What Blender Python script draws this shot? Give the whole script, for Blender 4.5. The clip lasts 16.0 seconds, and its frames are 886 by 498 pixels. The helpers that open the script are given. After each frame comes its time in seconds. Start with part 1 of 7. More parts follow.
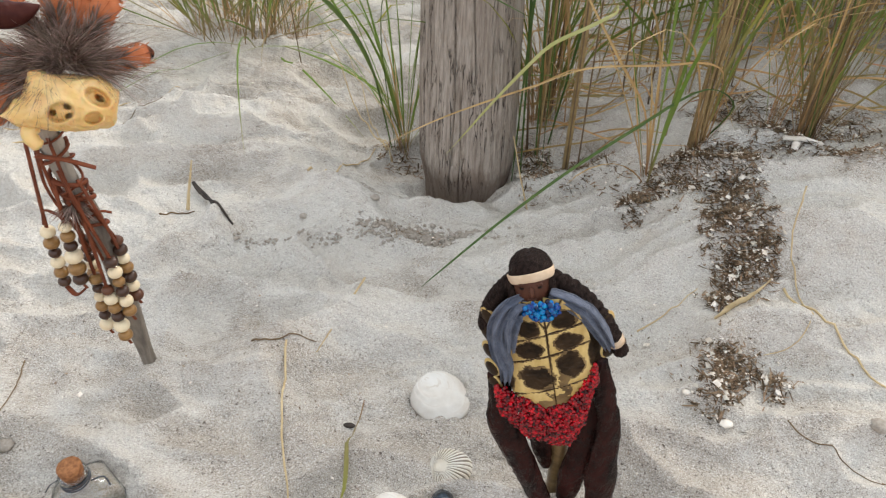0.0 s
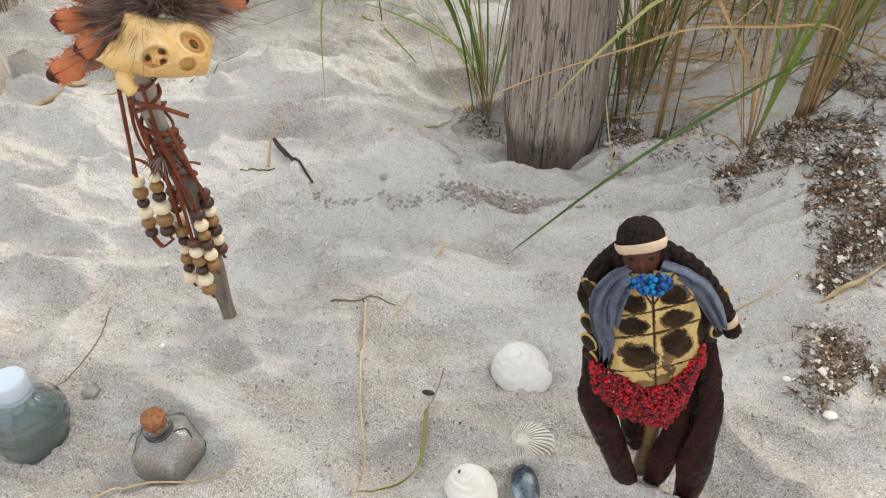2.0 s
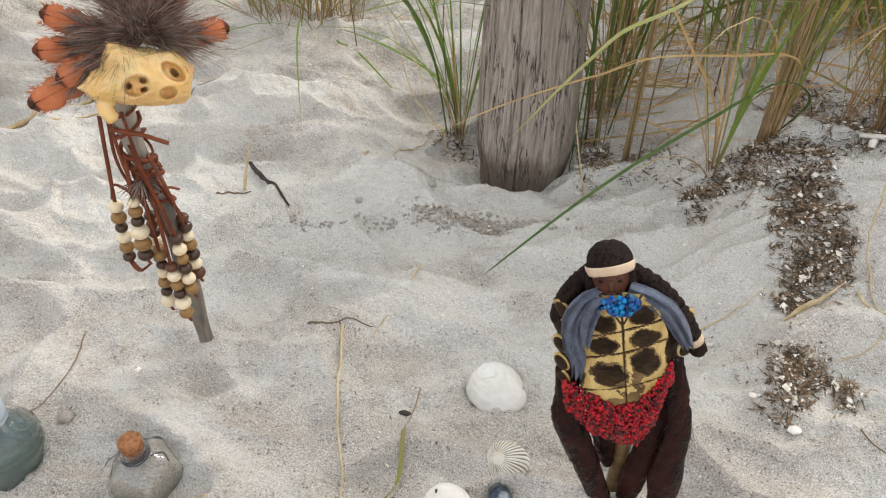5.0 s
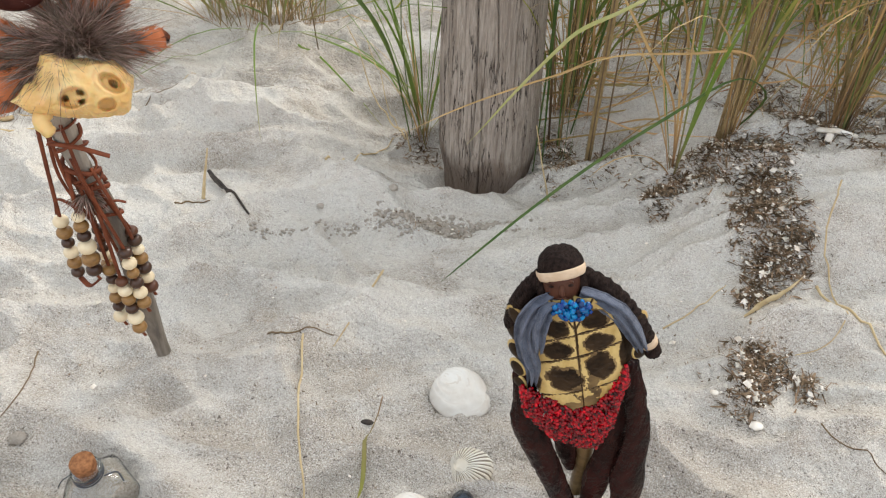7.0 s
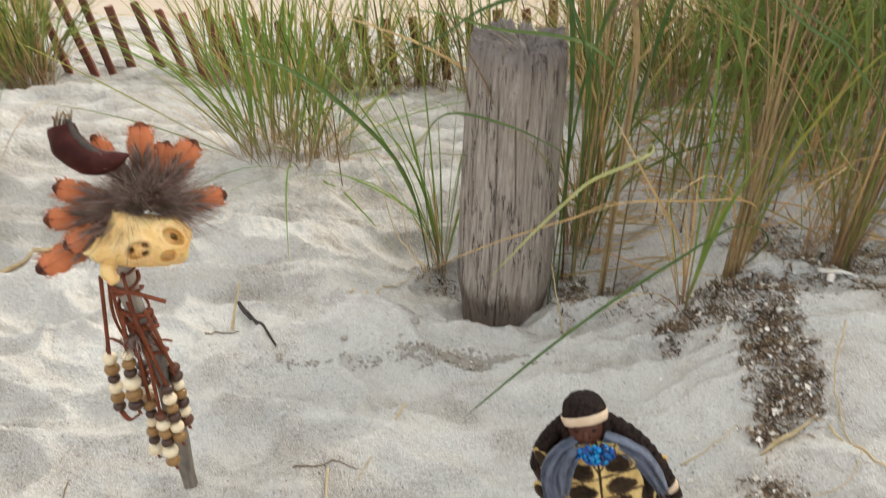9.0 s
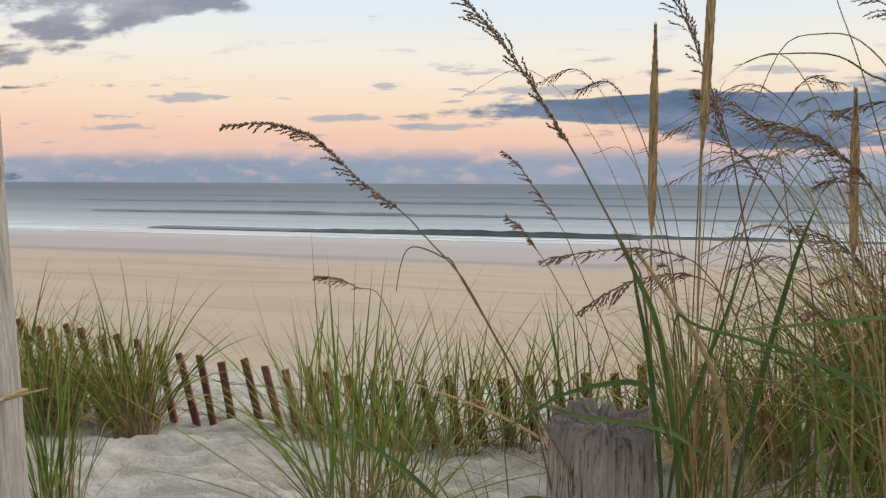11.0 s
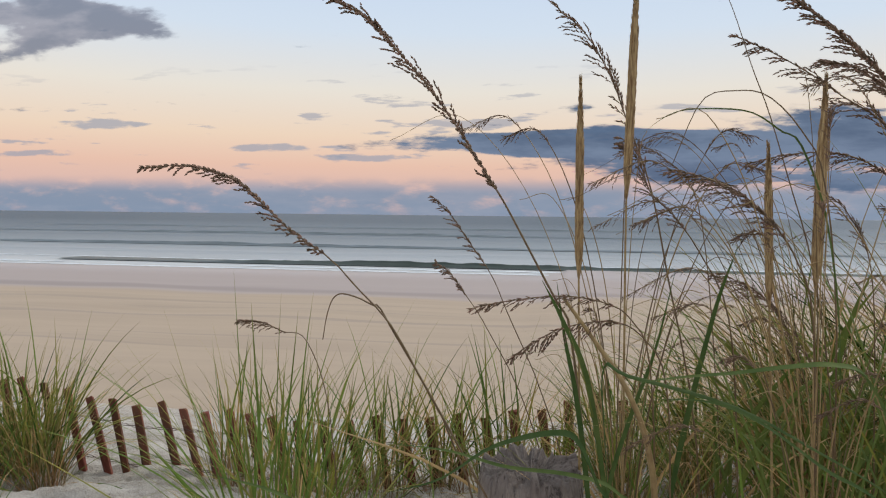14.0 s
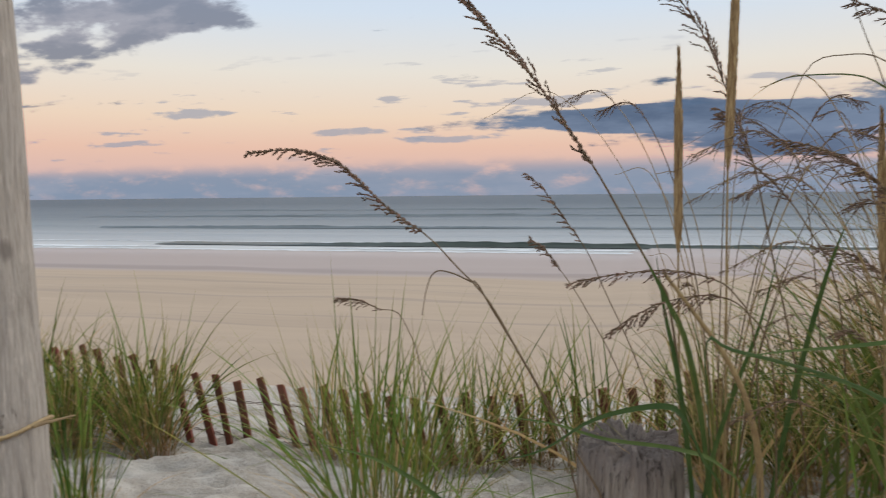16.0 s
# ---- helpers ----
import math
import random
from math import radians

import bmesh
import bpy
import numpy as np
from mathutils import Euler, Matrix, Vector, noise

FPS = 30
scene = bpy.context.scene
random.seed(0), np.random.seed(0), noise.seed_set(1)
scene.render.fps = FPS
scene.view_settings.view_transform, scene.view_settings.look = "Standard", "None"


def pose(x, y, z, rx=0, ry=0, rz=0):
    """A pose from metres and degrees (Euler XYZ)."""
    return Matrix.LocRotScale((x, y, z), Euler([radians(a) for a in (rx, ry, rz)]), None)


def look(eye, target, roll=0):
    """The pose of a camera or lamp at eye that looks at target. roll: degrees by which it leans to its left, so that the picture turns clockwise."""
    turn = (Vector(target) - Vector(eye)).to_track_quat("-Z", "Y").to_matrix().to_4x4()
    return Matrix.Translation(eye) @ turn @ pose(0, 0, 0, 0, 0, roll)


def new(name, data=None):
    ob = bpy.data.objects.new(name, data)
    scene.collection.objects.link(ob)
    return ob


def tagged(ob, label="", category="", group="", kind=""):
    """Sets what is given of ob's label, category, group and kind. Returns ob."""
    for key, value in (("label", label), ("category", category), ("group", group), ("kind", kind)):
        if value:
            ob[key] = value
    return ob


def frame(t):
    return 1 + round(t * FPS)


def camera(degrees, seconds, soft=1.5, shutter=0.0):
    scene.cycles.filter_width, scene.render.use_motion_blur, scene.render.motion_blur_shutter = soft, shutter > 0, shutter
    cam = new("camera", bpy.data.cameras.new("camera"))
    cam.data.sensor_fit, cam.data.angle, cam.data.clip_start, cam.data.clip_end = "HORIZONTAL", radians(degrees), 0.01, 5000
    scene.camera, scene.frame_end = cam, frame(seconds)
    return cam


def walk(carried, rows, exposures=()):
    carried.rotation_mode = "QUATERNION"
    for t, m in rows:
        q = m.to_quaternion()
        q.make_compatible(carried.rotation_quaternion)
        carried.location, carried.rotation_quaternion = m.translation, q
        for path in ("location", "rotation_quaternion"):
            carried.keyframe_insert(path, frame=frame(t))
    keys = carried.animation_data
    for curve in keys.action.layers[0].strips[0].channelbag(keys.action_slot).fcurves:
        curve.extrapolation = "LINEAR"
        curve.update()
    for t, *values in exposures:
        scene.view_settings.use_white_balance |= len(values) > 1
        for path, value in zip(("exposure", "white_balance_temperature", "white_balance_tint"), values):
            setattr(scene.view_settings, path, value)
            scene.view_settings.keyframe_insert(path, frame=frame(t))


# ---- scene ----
cam = camera(62.9, 16.0, 1.15, 0.3)
PATH = [
    (0, (0.18, 0.084, 0.741), (0.054, 1.603, -0.554), 1.5),
    (0.5, (0.164, 0.069, 0.743), (-0.02, 1.592, -0.54), 1.5),
    (1, (0.144, 0.068, 0.738), (-0.104, 1.585, -0.542), 1.5),
    (1.5, (0.14, 0.083, 0.728), (-0.134, 1.568, -0.583), 0.8),
    (2, (0.147, 0.102, 0.715), (-0.135, 1.541, -0.645), -0.3),
    (2.5, (0.141, 0.098, 0.721), (-0.12, 1.527, -0.654), 0.5),
    (3, (0.141, 0.086, 0.73), (-0.103, 1.54, -0.621), 1.4),
    (3.5, (0.149, 0.089, 0.732), (-0.086, 1.562, -0.601), 1.2),
    (4, (0.146, 0.092, 0.729), (-0.083, 1.564, -0.606), 1.0),
    (6.3, (0.155, 0.091, 0.728), (-0.034, 1.602, -0.568), 1.5),
    (6.5, (0.162, 0.099, 0.726), (-0.02, 1.604, -0.578), 1.4),
    (7, (0.168, 0.105, 0.728), (0.009, 1.601, -0.591), 1.2),
    (7.5, (0.167, 0.099, 0.734), (0.008, 1.61, -0.566), 1.0),
    (8, (0.157, 0.088, 0.74), (0.011, 1.641, -0.512), 1.4),
    (8.5, (0.148, 0.073, 0.765), (0.016, 1.673, -0.428), 2.0),
    (9, (0.15, 0.079, 0.777), (-0.056, 1.763, -0.283), 1.2),
    (9.5, (0.143, 0.081, 0.804), (-0.251, 1.894, 0.056), 0.7),
    (9.8, (0.14, 0.09, 0.803), (-0.356, 1.942, 0.235), 0.6),
    (10, (0.145, 0.091, 0.811), (-0.397, 1.955, 0.328), 0.4),
    (10.2, (0.152, 0.096, 0.811), (-0.409, 1.972, 0.405), 0.4),
    (12.3, (0.176, 0.128, 0.83), (-0.186, 2.095, 0.771), -1.7),
    (12.5, (0.178, 0.131, 0.832), (-0.172, 2.099, 0.769), -1.6),
    (13, (0.169, 0.12, 0.839), (-0.151, 2.093, 0.777), -0.4),
    (13.5, (0.162, 0.119, 0.843), (-0.145, 2.094, 0.776), 0.3),
    (14, (0.161, 0.125, 0.837), (-0.159, 2.097, 0.743), 0.65),
    (14.5, (0.158, 0.128, 0.838), (-0.172, 2.097, 0.713), 0.6),
    (15, (0.159, 0.127, 0.839), (-0.168, 2.095, 0.694), 0.4),
    (15.5, (0.156, 0.126, 0.835), (-0.204, 2.088, 0.689), 0.4),
    (16, (0.141, 0.103, 0.833), (-0.393, 2.025, 0.685), -0.6),
]
walk(cam, [(t, look(eye, target, roll)) for t, eye, target, roll in PATH],
     [(0, 0.25, 6650, 8), (8.5, 0.29, 6700, 7), (9.0, 0.30, 6780, 6), (9.5, 0.19, 6850, 5), (10.0, -0.20, 6930, 5), (10.2, -0.29, 6880, 5), (12.3, -0.70, 6520, 8), (16, -0.70, 6530, 8)])

# ---- light: dusk sky opposite the sunset, no hard sun ----
def sky():
    w = bpy.data.worlds.new("dusk_sky")
    w.use_nodes = True
    scene.world = w
    nt = w.node_tree
    nt.nodes.clear()
    N, L = nt.nodes.new, nt.links.new

    def put(sock, v):
        if isinstance(v, (int, float)):
            sock.default_value = v
        else:
            L(v, sock)

    def M(op, a, b=0.0, clamp=False):
        n = N("ShaderNodeMath")
        n.operation, n.use_clamp = op, clamp
        put(n.inputs[0], a)
        put(n.inputs[1], b)
        return n.outputs[0]

    def ramp(fac, stops, interp="EASE"):
        n = N("ShaderNodeValToRGB")
        cr = n.color_ramp
        cr.interpolation = interp
        while len(cr.elements) < len(stops):
            cr.elements.new(0.5)
        for e, (p, c) in zip(cr.elements, stops):
            e.position, e.color = p, (*c, 1)
        L(fac, n.inputs[0])
        return n.outputs[0]

    def mix(fac, a, b):
        n = N("ShaderNodeMix")
        n.data_type = "RGBA"
        put(n.inputs[0], fac)
        for s, v in ((n.inputs[6], a), (n.inputs[7], b)):
            if isinstance(v, tuple):
                s.default_value = (*v, 1)
            else:
                L(v, s)
        return n.outputs[2]

    def combine(x, y, z):
        n = N("ShaderNodeCombineXYZ")
        for s, v in zip(n.inputs, (x, y, z)):
            put(s, v)
        return n.outputs[0]

    def nz(vec, scale, detail=8.0, rough=0.6):
        n = N("ShaderNodeTexNoise")
        n.inputs["Scale"].default_value = scale
        n.inputs["Detail"].default_value = detail
        n.inputs["Roughness"].default_value = rough
        L(vec, n.inputs["Vector"])
        return n.outputs[0]

    tc = N("ShaderNodeTexCoord")
    sep = N("ShaderNodeSeparateXYZ")
    L(tc.outputs["Generated"], sep.inputs[0])
    x, y, z = sep.outputs
    front = M("MAXIMUM", y, 0.08)
    u, v = M("DIVIDE", x, front), M("DIVIDE", z, front)

    base = ramp(z, SKY_STOPS, "LINEAR")

    def blob(cu, cv, ru, rv):
        a = M("POWER", M("ABSOLUTE", M("DIVIDE", M("SUBTRACT", u, cu), ru)), 2.0)
        b = M("POWER", M("ABSOLUTE", M("DIVIDE", M("SUBTRACT", v, cv), rv)), 2.0)
        return M("SUBTRACT", 1.0, M("ADD", a, b), True)

    big = nz(combine(M("MULTIPLY", u, 5.0), M("MULTIPLY", v, 22.0), 1.7), 1.0, 9.0, 0.62)
    fine = nz(combine(M("MULTIPLY", u, 9.0), M("MULTIPLY", v, 60.0), 7.3), 1.0, 7.0, 0.55)
    low = nz(combine(M("MULTIPLY", u, 16.0), M("MULTIPLY", v, 42.0), 4.1), 1.0, 8.0, 0.6)

    def soft(value, lo, hi):
        n = N("ShaderNodeMapRange")
        n.interpolation_type = "SMOOTHSTEP"
        L(value, n.inputs[0])
        n.inputs[1].default_value, n.inputs[2].default_value = lo, hi
        return n.outputs[0]

    # grey-mauve bank high on one side
    m1 = M("ADD", blob(-0.83, 0.285, 0.34, 0.064), M("MULTIPLY", blob(-0.98, 0.205, 0.16, 0.025), 0.7))
    puff = nz(combine(M("MULTIPLY", u, 8.0), M("MULTIPLY", v, 24.0), 3.9), 1.0, 9.0, 0.54)
    c1 = soft(M("ADD", M("MULTIPLY", m1, 0.55), M("MULTIPLY", puff, 1.7)), 1.04, 1.26)
    c1 = M("MULTIPLY", c1, soft(m1, 0.0, 0.22))
    # slate-blue bank low on the other
    m2 = M("ADD", blob(0.50, 0.086, 0.66, 0.062), blob(0.02, 0.098, 0.36, 0.020))
    c2 = soft(M("ADD", M("MULTIPLY", m2, 0.66), M("ADD", M("MULTIPLY", big, 1.5), M("MULTIPLY", fine, 0.42))), 1.14, 1.30)
    # low broken cumulus over the horizon, thin streaks above it
    m3 = soft(M("ABSOLUTE", M("SUBTRACT", v, 0.016)), 0.042, 0.012)
    c3 = M("MULTIPLY", soft(M("ADD", low, M("MULTIPLY", m3, 0.16)), 0.34, 0.66), m3)
    m4 = M("MULTIPLY", soft(v, 0.045, 0.07), soft(v, 0.24, 0.12))
    c4 = M("MULTIPLY", soft(fine, 0.60, 0.67), m4)
    wisp = nz(combine(M("MULTIPLY", u, 22.0), M("MULTIPLY", v, 110.0), 2.6), 1.0, 7.0, 0.6)
    m5 = M("ADD", M("ADD", blob(-0.69, 0.130, 0.10, 0.011), blob(-0.80, 0.088, 0.11, 0.007)), M("ADD", blob(-0.42, 0.094, 0.09, 0.008), blob(-0.27, 0.080, 0.10, 0.007)))
    c5 = M("MULTIPLY", soft(M("ADD", M("MULTIPLY", m5, 0.42), wisp), 0.66, 0.86), soft(m5, 0.0, 0.3))
    tone = soft(big, 0.38, 0.68)
    out = mix(M("MULTIPLY", c3, 0.88), base, mix(tone, (0.30, 0.42, 0.60), (0.42, 0.50, 0.66)))
    out = mix(M("MULTIPLY", c4, 0.72), out, (0.50, 0.53, 0.65))
    out = mix(M("MULTIPLY", c5, 0.70), out, (0.45, 0.51, 0.65))
    out = mix(M("MULTIPLY", c1, 0.85), out, mix(soft(puff, 0.42, 0.60), (0.46, 0.46, 0.56), (0.26, 0.29, 0.40)))
    out = mix(M("MULTIPLY", c2, 0.96), out, mix(tone, (0.23, 0.325, 0.50), (0.105, 0.18, 0.32)))
    bg = N("ShaderNodeBackground")
    L(out, bg.inputs[0])
    bg.inputs[1].default_value = SKY_STRENGTH
    o = N("ShaderNodeOutputWorld")
    L(bg.outputs[0], o.inputs[0])


SKY_STRENGTH = 1.10
SKY_STOPS = [(0.0, (0.66, 0.56, 0.64)), (0.016, (0.86, 0.65, 0.66)), (0.035, (1.06, 0.72, 0.65)), (0.065, (1.20, 0.79, 0.63)),
             (0.105, (1.26, 0.98, 0.77)), (0.165, (1.20, 1.12, 1.02)), (0.24, (0.97, 1.10, 1.28)), (0.34, (0.82, 1.00, 1.30)),
             (0.7, (0.98, 1.04, 1.14)), (1.0, (1.00, 1.04, 1.10))]
sky()
# Soft lamp added ahead right, away from the sunset, to shape the ridges.
glow = bpy.data.lights.new("added_seaward_sun", "SUN")
glow.energy, glow.angle, glow.color = 2.2, radians(16), (1.0, 0.93, 0.86)
new("added_seaward_sun", glow).matrix_world = look((2.9, 3.4, 3.3), (0, 0, 0))


# ---- materials ----
def material(name, c1, c2, scale=40.0, stretch=(1, 1, 1), rough=0.7, bump=0.3, bump_scale=None, metal=0.0, spec=0.2, coat=0.0,
             transmission=0.0, ior=1.45, island=0.0, rand=0.0, third=None, translucent=0.0, subsurface=0.0, detail=6.0, along=None, hue=0.05, bump_distance=0.002, sheen=0.0):
    """Two-scale noise colour (c1 to c2, with patches of third), relief, and per-piece variation. along: colour stops over the UV's v."""
    m = bpy.data.materials.new(name)
    m.use_nodes = True
    nt = m.node_tree
    N, L = nt.nodes.new, nt.links.new
    b = nt.nodes["Principled BSDF"]
    out = nt.nodes["Material Output"]
    tc = N("ShaderNodeTexCoord")
    mp = N("ShaderNodeMapping")
    mp.inputs["Scale"].default_value = stretch
    L(tc.outputs["Object"], mp.inputs[0])

    def nz(s, d=detail, r=0.6):
        n = N("ShaderNodeTexNoise")
        n.inputs["Scale"].default_value, n.inputs["Detail"].default_value, n.inputs["Roughness"].default_value = s, d, r
        L(mp.outputs[0], n.inputs["Vector"])
        return n.outputs[0]

    def mixc(fac, a, c, blend="MIX"):
        n = N("ShaderNodeMix")
        n.data_type, n.blend_type = "RGBA", blend
        if isinstance(fac, float):
            n.inputs[0].default_value = fac
        else:
            L(fac, n.inputs[0])
        for s, v in ((n.inputs[6], a), (n.inputs[7], c)):
            if isinstance(v, tuple):
                s.default_value = (*v, 1)
            else:
                L(v, s)
        return n.outputs[2]

    def stretchrange(v, lo, hi):
        n = N("ShaderNodeMapRange")
        L(v, n.inputs[0])
        n.inputs[1].default_value, n.inputs[2].default_value = lo, hi
        return n.outputs[0]

    fac = stretchrange(nz(scale), 0.36, 0.64)
    if along:
        uv = N("ShaderNodeUVMap")
        sp = N("ShaderNodeSeparateXYZ")
        L(uv.outputs[0], sp.inputs[0])
        rp = N("ShaderNodeValToRGB")
        cr = rp.color_ramp
        while len(cr.elements) < len(along):
            cr.elements.new(0.5)
        for e, (p, c) in zip(cr.elements, along):
            e.position, e.color = p, (*c, 1)
        L(sp.outputs[1], rp.inputs[0])
        col = mixc(fac, rp.outputs[0], mixc(0.5, rp.outputs[0], c2))
    else:
        col = mixc(fac, c1, c2)
    if third:
        col = mixc(stretchrange(nz(scale * 0.23, 4.0), 0.52, 0.68), col, third)
    for amount, node, sock in ((island, "ShaderNodeNewGeometry", "Random Per Island"), (rand, "ShaderNodeObjectInfo", "Random")):
        if amount:
            r = N(node)
            h = N("ShaderNodeHueSaturation")
            L(col, h.inputs["Color"])
            L(stretchrange_to(nt, r.outputs[sock], 1 - amount, 1 + amount), h.inputs["Value"])
            L(stretchrange_to(nt, r.outputs[sock], 0.5 + hue * amount, 0.5 - hue * amount), h.inputs["Hue"])
            col = h.outputs[0]
    L(col, b.inputs["Base Color"])
    b.inputs["Roughness"].default_value = rough
    b.inputs["Metallic"].default_value = metal
    b.inputs["Specular IOR Level"].default_value = spec
    b.inputs["Coat Weight"].default_value = coat
    b.inputs["Transmission Weight"].default_value = transmission
    b.inputs["IOR"].default_value = ior
    b.inputs["Subsurface Weight"].default_value = subsurface
    b.inputs["Subsurface Scale"].default_value = 0.004
    b.inputs["Sheen Weight"].default_value = sheen
    if bump:
        bp = N("ShaderNodeBump")
        bp.inputs["Strength"].default_value, bp.inputs["Distance"].default_value = bump, bump_distance
        L(nz(bump_scale or scale * 4, 5.0), bp.inputs["Height"])
        L(bp.outputs[0], b.inputs["Normal"])
    if translucent:
        t = N("ShaderNodeBsdfTranslucent")
        L(col, t.inputs[0])
        ms = N("ShaderNodeMixShader")
        ms.inputs[0].default_value = translucent
        L(b.outputs[0], ms.inputs[1])
        L(t.outputs[0], ms.inputs[2])
        L(ms.outputs[0], out.inputs[0])
    return m


def stretchrange_to(nt, sock, lo, hi):
    n = nt.nodes.new("ShaderNodeMapRange")
    nt.links.new(sock, n.inputs[0])
    n.inputs[3].default_value, n.inputs[4].default_value = lo, hi
    return n.outputs[0]


def sand_material():
    m = bpy.data.materials.new("dune_sand")
    m.use_nodes = True
    nt = m.node_tree
    N, L = nt.nodes.new, nt.links.new
    b = nt.nodes["Principled BSDF"]
    geo = N("ShaderNodeNewGeometry")
    pos = geo.outputs["Position"]

    def nz(scale, detail=5.0, rough=0.6, stretch=None):
        n = N("ShaderNodeTexNoise")
        n.inputs["Scale"].default_value, n.inputs["Detail"].default_value, n.inputs["Roughness"].default_value = scale, detail, rough
        src = pos
        if stretch:
            mp = N("ShaderNodeMapping")
            mp.inputs["Scale"].default_value = stretch
            L(pos, mp.inputs[0])
            src = mp.outputs[0]
        L(src, n.inputs["Vector"])
        return n.outputs[0]

    def rng(v, lo, hi, a=0.0, c=1.0):
        n = N("ShaderNodeMapRange")
        n.interpolation_type = "SMOOTHSTEP"
        L(v, n.inputs[0])
        for i, val in ((1, lo), (2, hi), (3, a), (4, c)):
            n.inputs[i].default_value = val
        return n.outputs[0]

    def mixc(fac, a, c):
        n = N("ShaderNodeMix")
        n.data_type = "RGBA"
        if isinstance(fac, float):
            n.inputs[0].default_value = fac
        else:
            L(fac, n.inputs[0])
        for s, v in ((n.inputs[6], a), (n.inputs[7], c)):
            if isinstance(v, tuple):
                s.default_value = (*v, 1)
            else:
                L(v, s)
        return n.outputs[2]

    def mul(a, c, op="MULTIPLY"):
        n = N("ShaderNodeMath")
        n.operation = op
        for s, v in ((n.inputs[0], a), (n.inputs[1], c)):
            if isinstance(v, (int, float)):
                s.default_value = v
            else:
                L(v, s)
        return n.outputs[0]

    sep = N("ShaderNodeSeparateXYZ")
    L(pos, sep.inputs[0])
    y = sep.outputs[1]
    # beige and pale sand by noise, biased to beige in front and past y 1.05
    beige_share = rng(mul(nz(5.5, 6.0, 0.65, (1.0, 1.7, 1)), mul(rng(y, 0.50, 0.72, 0.07, -0.07), rng(y, 1.05, 1.35, 0.0, 0.09), "ADD"), "ADD"), 0.40, 0.60)
    col = mixc(beige_share, SAND_A, SAND_B)
    coarse = rng(beige_share, 0.0, 1.0, 0.55, 1.0)
    col = mixc(mul(rng(nz(26.0, 4.0), 0.5, 0.72), 0.45), col, SAND_C)
    # light and dark grains
    col = mixc(mul(mul(rng(nz(760.0, 2.0, 0.8), 0.535, 0.585), 0.80), coarse), col, (0.12, 0.09, 0.07))
    col = mixc(mul(rng(nz(620.0, 2.0, 0.8), 0.55, 0.60), 0.55), col, (0.86, 0.82, 0.76))
    col = mixc(mul(mul(rng(nz(300.0, 2.0, 0.6), 0.64, 0.68), 0.9), coarse), col, (0.07, 0.05, 0.04))
    # the open beach: drier and warmer, bands of tracks along the shore, wet towards the water
    beach = mixc(rng(nz(1.0, 6.0, 0.65, (0.10, 0.9, 1)), 0.28, 0.72), BEACH_A, BEACH_B)
    tracks = mul(rng(nz(1.0, 3.0, 0.5, (0.02, 1.6, 1)), 0.55, 0.62), mul(rng(y, 12.0, 15.0), rng(y, 25.0, 22.0)))
    beach = mixc(mul(tracks, 0.45), beach, (0.33, 0.27, 0.23))
    damp = rng(mul(y, mul(nz(1.0, 3.0, 0.5, (0.03, 0.2, 1)), 4.0), "ADD"), 27.3, 29.8)
    beach = mixc(damp, beach, (0.44, 0.37, 0.345))
    line = mul(rng(y, 26.6, 27.6), rng(y, 29.5, 28.2))
    beach = mixc(mul(line, 0.55), beach, (0.30, 0.25, 0.235))
    col = mixc(rng(y, 3.0, 7.5), col, beach)
    L(col, b.inputs["Base Color"])
    wet = rng(y, 33.0, 40.5)
    L(rng(wet, 0.0, 1.0, 0.92, 0.35), b.inputs["Roughness"])
    b.inputs["Specular IOR Level"].default_value = 0.25
    near = rng(y, 6.0, 3.0)
    h = mul(mul(nz(260.0, 3.0), 0.16), mul(mul(nz(38.0, 4.0), 0.80), mul(nz(100.0, 3.0), 0.45), "ADD"), "ADD")
    bp = N("ShaderNodeBump")
    bp.inputs["Distance"].default_value = 0.012
    L(mul(near, 1.0), bp.inputs["Strength"])
    L(h, bp.inputs["Height"])
    L(bp.outputs[0], b.inputs["Normal"])
    return m


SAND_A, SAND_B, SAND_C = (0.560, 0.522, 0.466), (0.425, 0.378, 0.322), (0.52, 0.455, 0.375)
BEACH_A, BEACH_B = (0.500, 0.392, 0.292), (0.450, 0.352, 0.266)
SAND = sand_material()


